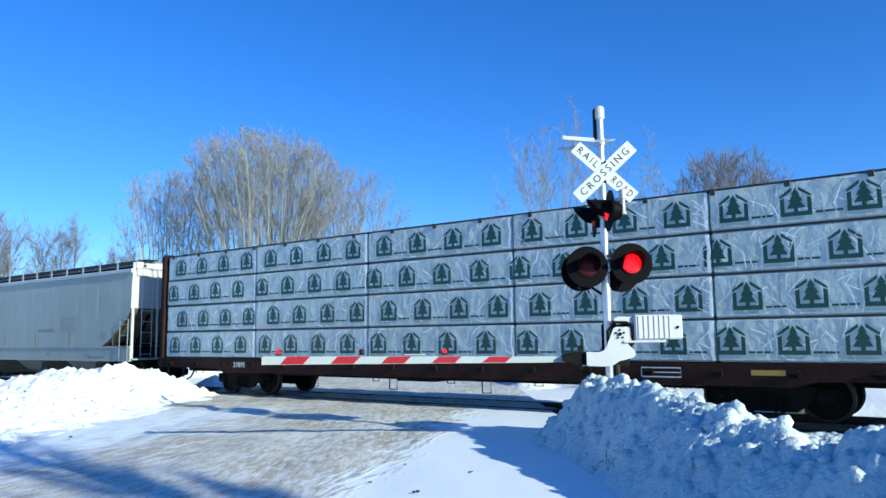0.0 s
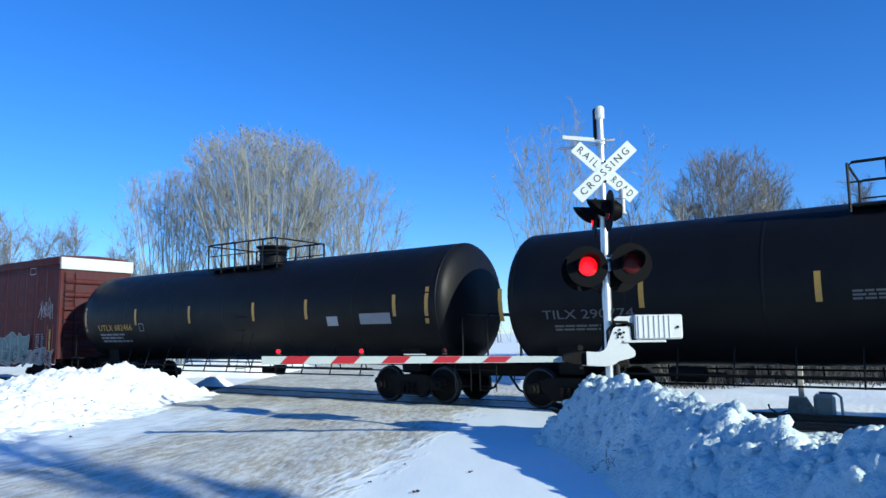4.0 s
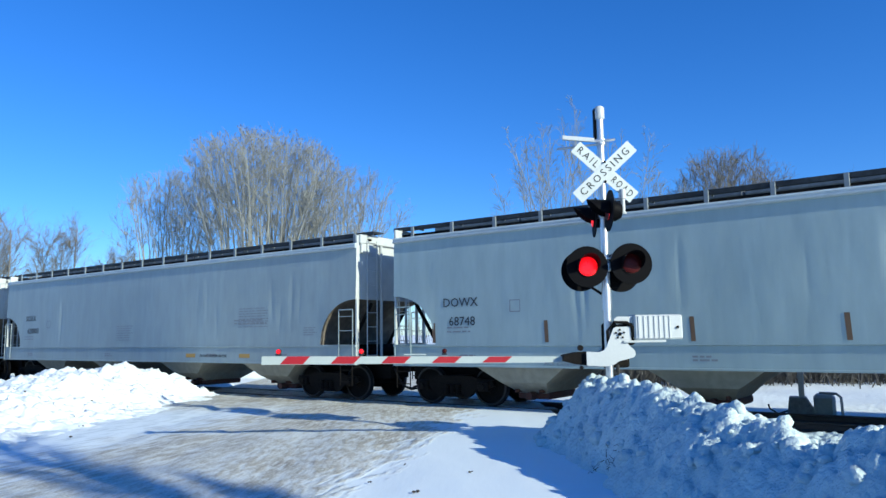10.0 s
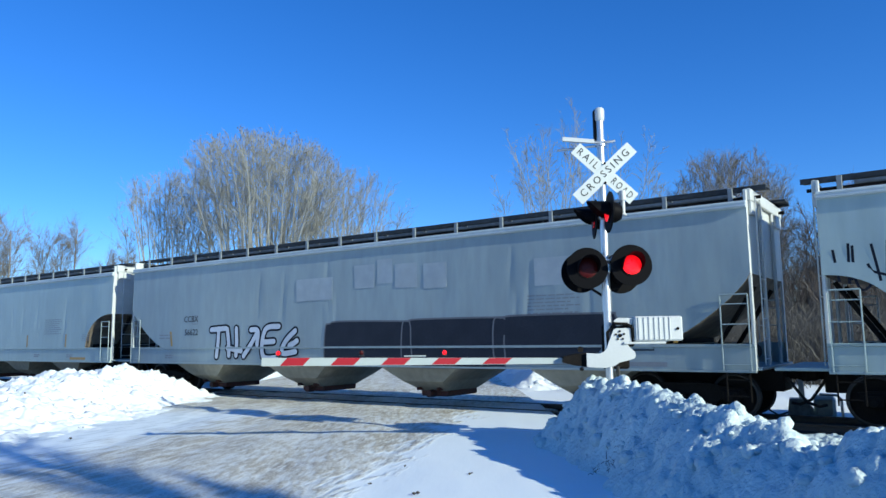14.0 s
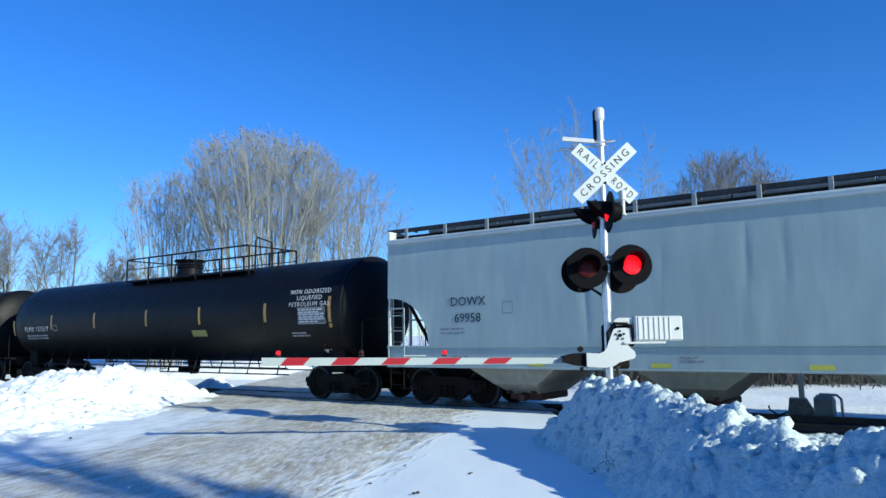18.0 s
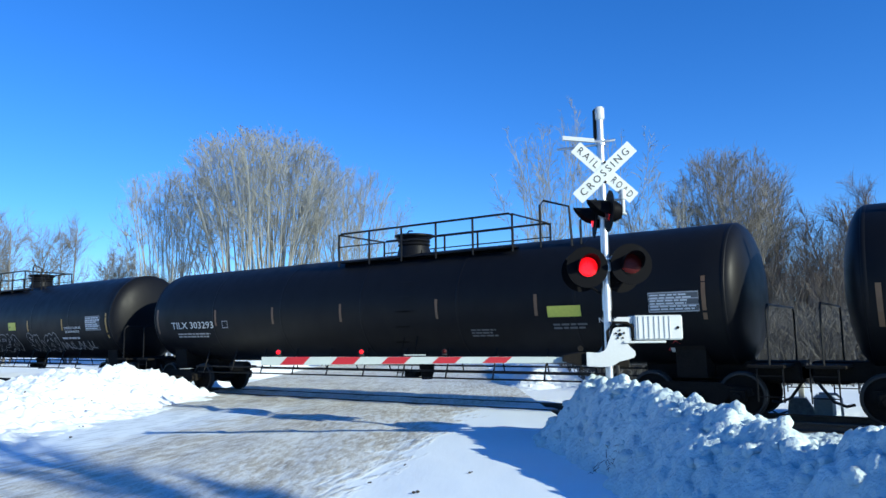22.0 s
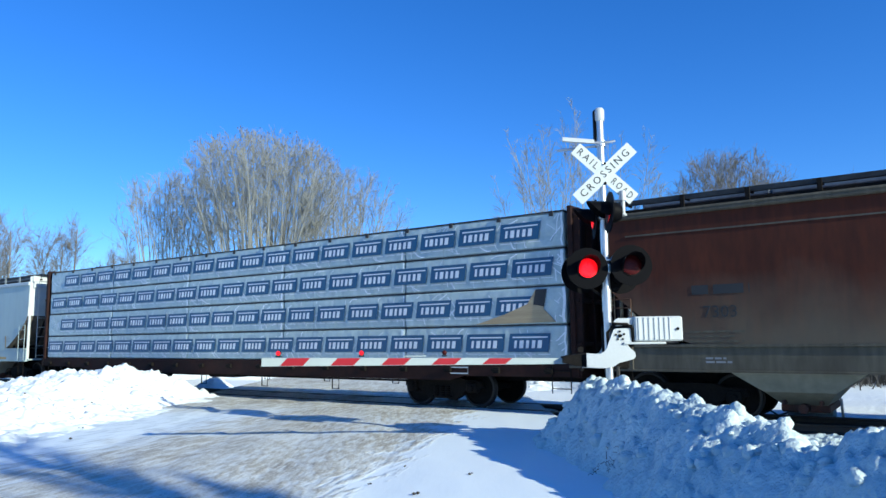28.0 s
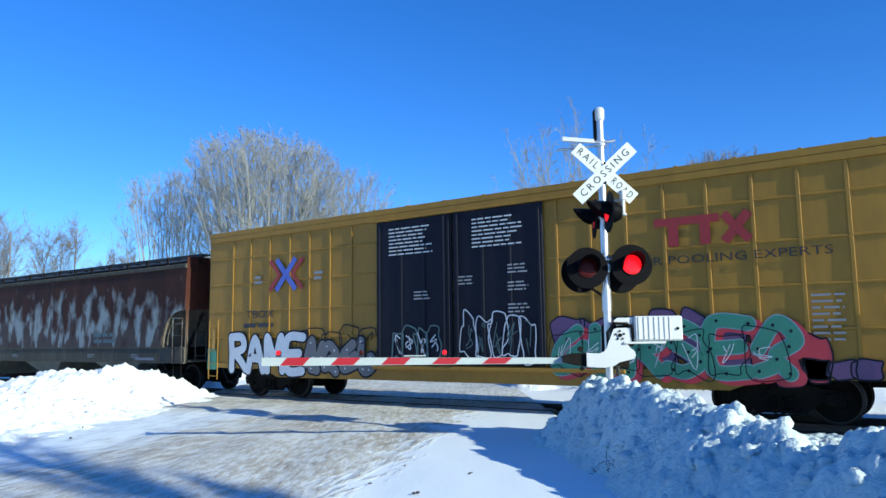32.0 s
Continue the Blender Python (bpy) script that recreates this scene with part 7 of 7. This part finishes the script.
piece(car, 2.0, 6.4, 0.97, 2.05, HY, GREY_COOL, SPRAY_DARK, [15, 6, 2, 3, 0], 63, 0.2, 0.035)
scribble(car, -9.6, -8.4, 2.5, 3.2, HY, SPRAY_DARK, 64, 0.045, 8)
car, a = hopper(-183.7, -204.0, "dull grey covered hopper car with dark sprayed blocks", GREY_PAINT, [("CCBX", 3.31, 2.37, 0.2), ("56622", 3.35, 1.95, 0.2)], seed=10, strips=[(8.69, 0.1, None), (-7.8, -0.1, None)])
piece(car, -5.8, -1.95, 1.1, 2.1, HY, SPRAY_PALE, SPRAY_DARK, [7, 15, 14, 3, 12], 65, 0.15, 0.055)
spray(car, -0.7, 7.4, 0.98, 2.2, HY, SPRAY_SLATE, SPRAY_GREY, 3, 66, 0.04, wild=0.05, square=0.25, strokes=0)
panel_lines(car, 7.5, 8.25, 1.38, 1.66, HY, SPRAY_DARK, 3)
for x0, x1, z0 in ((0.2, 0.9, 3.0), (1.0, 1.5, 3.1), (1.6, 2.3, 2.95), (2.5, 3.2, 2.9), (-2.0, -0.6, 2.75), (5.6, 7.0, 2.8)):
    part("repaint_patch", Form().box(x0, HY - 0.001, z0, x1, HY + 0.002, z0 + 0.62), TOUCH_UP, car, "paler touch-up paint")
car, a = hopper(-205.3, -223.5, "pale grey covered hopper car with brown strips", GREY_COOL, [("DOWX", 2.65, 2.49, 0.27), ("22268", 2.63, 2.1, 0.27)], seed=12, strips=[(-7.28, -0.02, None), (-4.0, 0, None), (3.0, 0, None), (6.0, 0, None)])
car, a = hopper(-224.9, -244.1, "cool grey covered hopper car with rippled sides", GREY_COOL, [("DOWX", 2.45, 2.52, MK), ("69958", 2.44, 2.13, MK)], seed=13)
for x in (-5.35, -2.58, 0.29):
    strip(car, x, -1.556, 1.02, 1.11, 0.4, 0.0, YELLOW_PLATE)

GAS = [("NON ODORIZED", 8.0, 3.02, 0.13), ("LIQUEFIED", 8.0, 2.84, 0.13), ("PETROLEUM GAS", 8.0, 2.66, 0.13)]


def diamond(car, x, z, s=0.2):
    f = Form()
    f.v = [(x + dx * s, 0, z + dz * s) for dx, dz in ((0, -1), (1, 0), (0, 1), (-1, 0))]
    f.f = [(0, 1, 2, 3)]
    d = part("hazard_placard", on_tank(f), PLACARD_RED, car, "red diamond hazard placard")
    f = Form()
    f.v = [(x + dx, 0, z + dz) for dx, dz in ((-0.14, -0.045), (0.14, -0.045), (0.14, 0.045), (-0.14, 0.045))]
    f.f = [(0, 1, 2, 3)]
    on_tank(f)
    f.v = [(x, y - 0.006, z) for x, y, z in f.v]
    part("placard_bar", f, MARK_WHITE, d)


def table(car, x0, x1, z0, z1, seed, material=None):
    patch(car, x0, x1, z0, z1, MARK_FAINT, "test_table")
    tank_bars(car, x0 + 0.03, x1, z0 + 0.02, z1 - 0.02, 6, material or MARK_WHITE, seed)
    panel_lines(car, x0, x1, z0, z1, 0, MARK_DIM, 3)


car, a = tank(-245.4, -264.6, "long black pressure tank car with top platform and loops", 14, True, [("PLMX 137517", -7.44, 2.22, 0.2)] + GAS, 0.41, (-2.36, 4.4), strips_at(-6.24, -3.14, 0.15, 3.07, 6.18) + [(8.79, 2.0, 2.85, 0.0), (-9.3, 2.0, 2.6, 0.0)], 1.0, loop=0.12, radius=1.52)
table(car, 7.56, 8.62, 2.12, 2.56, 4)
patch(car, 2.6, 3.35, 1.82, 2.02, YELLOW_DIM)
diamond(car, 8.3, 1.35)
panel_lines(car, -6.08, -5.83, 2.15, 2.36, 0, MARK_DIM, 1)
tank_bars(car, -8.3, -6.5, 1.82, 2.02, 2, MARK_DIM, 8)
tank_bars(car, 7.2, 7.9, 1.75, 1.9, 2, MARK_DIM, 9)
car, a = tank(-266.5, -285.5, "long black pressure tank car with a silver company emblem", 15, True, [], 0.16, (-1.37, 1.25), [(x, 1.85, 2.35, 0.0) for x in (-5.78, -0.05, 2.78, 5.4)] + [(8.75, 1.6, 2.3, -0.05), (-8.86, 1.75, 2.5, 0)], 1.5, 9, radius=1.54, strip_paint=STRIP_BROWN, strip_half=0.045)
f = Form()
for i in range(6):
    x = -7.86 + i * 0.615
    part("painted_emblem", on_tank(Form().ribbon([(x, 2.38), (x, 2.68), (x + 0.49, 2.68), (x + 0.49, 2.38), (x - 0.05, 2.38)], 0.1, 0)), MARK_WHITE, car, "plain silver block shape")
tank_text(car, "PROX 30152", -6.87, 2.06, 0.17, None, 1.9)
tank_bars(car, -7.8, -6.0, 1.7, 1.86, 2, MARK_DIM, 3)
table(car, 7.4, 8.45, 2.05, 2.48, 5)
patch(car, 0.23, 1.03, 1.97, 2.2, MARK_DIM)
tank_bars(car, 0.28, 0.98, 1.99, 2.18, 3, SPRAY_DARK, 6)
tank_bars(car, 5.43, 7.05, 2.2, 2.32, 1, MARK_WHITE, 7)
tank_bars(car, 5.5, 6.3, 2.05, 2.14, 1, MARK_DIM, 7)
panel_lines(car, 6.7, 7.1, 1.68, 1.88, 0, MARK_WHITE, 2)
diamond(car, 7.6, 1.38)
car, a = tank(-287.0, -306.4, "long black pressure tank car with white lettering", 16, True, [("NON-ODORIZED", 7.3, 1.98, 0.11)], 0.68, (-1.92, 3.72), [(x, 2.12, 2.6, 0.0) for x in (-6.05, -3.43, -0.73, 2.48, 5.22)] + [(8.9, 1.95, 2.8, 0), (-9.1, 1.9, 2.7, 0)], 1.25, loop=0.67, radius=1.49, strip_paint=STRIP_BROWN, strip_half=0.04)
tank_text(car, "TILX 303293", -7.25, 2.14, 0.22, None, 2.15)
table(car, 7.8, 8.8, 2.12, 2.5, 6)
patch(car, 5.5, 6.3, 2.08, 2.32, YELLOW_PLATE)
panel_lines(car, -5.74, -5.5, 2.05, 2.25, 0, MARK_DIM, 1)
tank_bars(car, -8.1, -6.3, 1.75, 1.92, 2, MARK_DIM, 8)
tank_bars(car, 3.4, 4.2, 1.66, 1.86, 3, MARK_FAINT, 9)
tank_bars(car, 5.6, 6.6, 1.8, 1.95, 2, MARK_FAINT, 10)
diamond(car, 8.2, 1.35)
car, a = tank(-308.2, -326.4, "black tank car with pale sprayed scribbles", 17, True, [], 0.4, (-5.0, 0.6), [(x, 2.12, 2.55, 0.0) for x in (-5.52, -2.77, -0.08, 2.61, 5.31)] + [(-8.6, 1.8, 2.5, 0), (8.4, 1.8, 2.7, 0)], 1.1, strip_half=0.042)
tank_text(car, "MULX 705289", -7.05, 2.14, 0.2, None, 2.6, 1.2)
panel_lines(car, -5.18, -4.94, 2.03, 2.25, 0, MARK_DIM, 1)
tank_bars(car, -8.1, -6.3, 1.78, 1.98, 2, MARK_DIM, 8)
piece(car, -3.7, 1.5, 1.3, 2.02, -1.5, TANK_BLACK, MARK_DIM, [6, 3, 2, 12, 6, 4, 9, 3, 13, 6], 71, 0.22, 0.028, wrap=tank_y)
piece(car, 2.4, 4.75, 1.3, 2.0, -1.5, TANK_BLACK, MARK_DIM, [2, 6, 9, 12, 2, 6], 72, 0.22, 0.028, wrap=tank_y)
patch(car, 0.96, 1.6, 2.18, 2.5, YELLOW_PLATE)
table(car, 7.0, 8.0, 2.1, 2.6, 7)
tank_text(car, "LIQUEFIED PETROLEUM GAS", 6.06, 2.2, 0.09, MARK_WHITE, 1.18)
tank_text(car, "(NON-ODORIZED)", 6.0, 2.06, 0.09, MARK_WHITE, 1.0)
tank_bars(car, 5.14, 6.5, 1.76, 1.88, 1, MARK_WHITE, 8)
scribble(car, 4.9, 7.2, 1.4, 1.68, -1.5, MARK_DIM, 73, 0.04, 12, tank_y)

car, a = hopper(-327.7, -346.4, "blue grey covered hopper car with small scribbles", GREY_PAINT, [("ACFX", 3.52, 2.62, 0.2), ("64552", 3.6, 2.18, 0.2)], seed=18, strips=[(x, 0.0, None) for x in (-7.6, -4.6, -1.86, -0.85, 1.82, 5.45)] + [(7.46, -0.03, None)])
for i, x in enumerate((-7.4, -4.5, -3.4, -0.7, 2.0, 2.5)):
    scribble(car, x, x + 0.9, 1.62, 2.0, HY, MARK_GREY, 80 + i, 0.03, 5)
part("stencil_box", Form().box(4.88, HY - 0.003, 1.56, 5.37, HY, 1.78), SPRAY_DARK, car)
car, a = hopper(-347.6, -367.2, "rusty brown covered hopper car greyed by dust", BROWN, [("7303", 2.32, 2.1, 0.24)], MARK_BLACK, bays=4, seed=19, end_paint=TAN_END, low=BROWN_GREY, data=False)
bars(car, -8.0, -6.9, 2.44, 2.64, HY, 1, MARK_BLACK, 91, fill=0.9)
bars(car, -8.1, -6.9, 1.5, 1.78, HY, 3, BROWN_GREY, 92, fill=0.4)
part("chalk_line", Form().box(-9.3, -hopper_side(3.71) - 0.01, 3.7, 9.3, -hopper_side(3.71) + 0.01, 3.73), BROWN_GREY, car, "faded pale stripe")
car, a = lumber_car(-367.9, -391.0, "brown centre-beam car stacked with white wrapped lumber, blue panels", "blue", 20, True)
panel_lines(car, 8.2, 8.7, 0.84, 0.98, -1.437, MARK_WHITE, 1)
car, a = hopper(-392.1, -412.0, "cool grey covered hopper car with lime green sprayed piece", GREY_COOL, [("DOWX", 2.56, 2.69, 0.25), ("60727", 2.56, 2.24, 0.25)], seed=21, strips=[(x, -0.05, STRIP_BROWN) for x in (-8.2, -5.6, -2.8, 0.04)] + [(8.2, -0.05, None)])
piece(car, 2.88, 6.35, 1.0, 2.2, HY, SPRAY_GREEN, SPRAY_DARK, [8, 9, 8, 15, 2], 67, 0.15, 0.035, SPRAY_DULL)
scribble(car, 1.95, 2.85, 1.72, 2.12, HY, SPRAY_DARK, 68, 0.035, 7)
bars(car, 0.9, 2.6, 1.62, 1.76, HY, 2, GATE_RUST, 69, fill=0.28)

RIBS2 = [-8.3, -7.5, -6.65, -5.8, -5.0, -4.2, -3.4, 2.7, 3.5, 4.3, 5.1, 5.95, 6.8, 7.6, 8.4]
car, a, W = boxcar(-413.2, -432.0, "golden yellow boxcar with dark doors and sprayed lower panels", BOX_YELLOW, DOOR_BLACK, 5.03, (-2.45, 2.4), RIBS2, 22, WHITE_PAINT, 0.62, True, 2.4, -0.05)
Y = -W - 0.056
cross = part("painted_emblem", Form().ribbon([(-6.3, 3.1), (-5.5, 4.0)], 0.17, Y - 0.002).ribbon([(-6.3, 4.0), (-5.5, 3.1)], 0.17, Y), LOGO_BLUE, car, "red and blue crossed emblem")
for q in (-1, 1):
    part("emblem_stroke", Form().ribbon([(-5.9 + q * 0.68, 3.98), (-5.9 + q * 0.26, 3.55), (-5.9 + q * 0.68, 3.12)], 0.14, Y), LOGO_RED, cross)
f = Form().ribbon([(4.92, 3.92), (6.2, 3.92)], 0.16, Y)
for x in (5.3, 5.92):
    f.ribbon([(x, 3.42), (x, 3.85)], 0.2, Y - 0.001)
f.ribbon([(6.28, 3.44), (6.5, 3.7), (6.74, 3.98)], 0.18, Y - 0.002).ribbon([(6.28, 3.98), (6.5, 3.7), (6.74, 3.44)], 0.16, Y - 0.003)
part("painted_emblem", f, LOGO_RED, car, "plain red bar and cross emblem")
lettering(car, "RAILCAR POOLING EXPERTS", 5.9, Y, 3.14, 0.17, MARK_BLACK, 4.4)
lettering(car, "TBOX", -7.0, Y, 2.42, 0.24, MARK_BLACK, 1.2)
bars(car, -7.7, -6.3, 2.0, 2.22, Y, 1, MARK_BLACK, 3)
for x in (-7.25, -4.75):
    bars(car, x, x + 0.4, 3.3, 3.6, Y, 2, MARK_GREY, int(x * 7))
DY = -W - 0.125
bars(car, -2.0, -0.55, 3.75, 4.5, DY, 8, MARK_WHITE, 41, fill=0.34)
bars(car, 0.55, 1.9, 3.75, 4.5, DY, 8, MARK_WHITE, 42, fill=0.34)
for x, z in ((-1.2, 2.6), (0.1, 2.9), (1.5, 2.7), (1.5, 3.1), (1.5, 2.2)):
    bars(car, x, x + 0.55, z, z + 0.25, DY, 3, MARK_DIM, int(x * 10 + z * 100), fill=0.4)
bars(car, 7.7, 8.3, 1.5, 2.4, Y, 8, MARK_GREY, 43, fill=0.35)
piece(car, -8.3, -5.1, 0.66, 1.88, Y - 0.004, SPRAY_PALE, SPRAY_DARK, [0, 1, 16, 3], 44, 0.2, 0.05, jit=0.5)
piece(car, -5.05, -2.5, 0.66, 1.75, Y - 0.004, SPRAY_GREY, SPRAY_DARK, [10, 13, 12, 9], 48, 0.24, 0.05, None, SPRAY_PALE)
spray(car, -5.6, -2.5, 1.1, 2.0, Y - 0.002, None, SPRAY_DARK, 5, 49, 0.035, strokes=1, wild=0.2)
spray(car, -1.9, -0.4, 1.1, 1.95, DY - 0.002, None, SPRAY_DULL, 4, 45, 0.04, SPRAY_PALE, strokes=2, wild=0.3)
spray(car, 0.2, 2.2, 1.1, 2.2, DY - 0.002, None, SPRAY_PALE, 5, 50, 0.028, SPRAY_DULL, strokes=2, wild=0.35)
spray(car, 2.6, 6.6, 1.0, 2.16, Y - 0.003, SPRAY_PURPLE, SPRAY_DARK, 6, 46, 0.03, wild=0.2, strokes=0)
spray(car, 6.6, 7.9, 0.8, 1.75, Y - 0.003, SPRAY_RED, SPRAY_DARK, 3, 52, 0.03, wild=0.3, strokes=0)
spray(car, 7.5, 8.7, 0.84, 1.24, Y - 0.006, SPRAY_PURPLE, SPRAY_DARK, 3, 51, 0.03, wild=0.2, strokes=0)
piece(car, 2.5, 7.5, 0.74, 2.0, Y - 0.02, SPRAY_TEAL, SPRAY_ICE, [12, 9, 0, 2, 3, 13], 47, 0.2, 0.022, SPRAY_RED, SPRAY_DARK)
spray(car, 2.6, 7.2, 0.85, 1.8, Y - 0.075, None, SPRAY_DARK, 7, 53, 0.02, SPRAY_PALE, strokes=2, wild=0.3)
strip(car, -9.1, Y, 0.95, 2.0, 0.14)
part("sprayed_bar", Form().prism([(-9.38, 0.8), (-9.38, 1.45), (-8.95, 1.4), (-8.95, 0.8)], Y - 0.003, Y), SPRAY_TEAL, car)
car, a = hopper(-433.2, -452.0, "old grey covered hopper car streaked with brown rust", RUSTED, [], bays=3, seed=23, end_paint=BROWN, low=BROWN_GREY, data=False)
bars(car, 4.0, 5.4, 1.6, 2.05, HY, 2, SPRAY_DULL, 9)


for car, a, seed in HOPPERS:
    hug(car, a, seed)


# ---- what moves ----
def motions():
    for car, mid in TRAIN:
        walk(car, [(0, pose(mid, 0, 0)), (16, pose(mid + 16 * SPEED, 0, 0)), (32, pose(mid + 32 * SPEED, 0, 0))])
    # the wheels roll while their car is before the crossing
    per = math.degrees(SPEED / 0.457) / FPS
    for w, x, mid in WHEELSETS:
        t0, t1 = max(0.0, (-42 - mid - x) / SPEED), min(32.0, (6 - mid - x) / SPEED)
        if t1 <= 0:
            continue
        k0, k1 = int(t0 * FPS), int(t1 * FPS)
        rows = [(0, pose(x, 0, 0.457))] if k0 > 0 else []
        rows += [(k / FPS, pose(x, 0, 0.457, 0, (k - k0) * per, 0)) for k in range(k0, k1 + 1)]
        if k1 < 32 * FPS:
            rows.append((32, pose(x, 0, 0.457, 0, (k1 - k0) * per, 0)))
        walk(w, rows)
    # the flashers swing their lit face to the front in turn, every 0.595 s
    beat, first = 0.5954, 0.2
    for ob, side in LENSES:
        if side is None:
            continue
        home = ob.matrix_basis.copy()
        rows, k = [], 0
        angle = 0.0 if side == "R" else 180.0
        rows.append((0, home @ pose(0, 0, 0, 0, 0, angle)))
        while first + k * beat < 32:
            j = round((first + k * beat) * FPS) - 1
            near = round(j / FPS + 0.05) * FPS
            if j < near < j + 3:
                j = near if first + k * beat > near / FPS else near - 3
            for i, d in enumerate((0, 60, 120, 180)):
                if 0 < j + i <= 32 * FPS:
                    rows.append(((j + i) / FPS, home @ pose(0, 0, 0, 0, 0, angle + d)))
            angle += 180
            k += 1
        rows.append((32, rows[-1][1])) if rows[-1][0] < 32 else None
        walk(ob, rows)


motions()
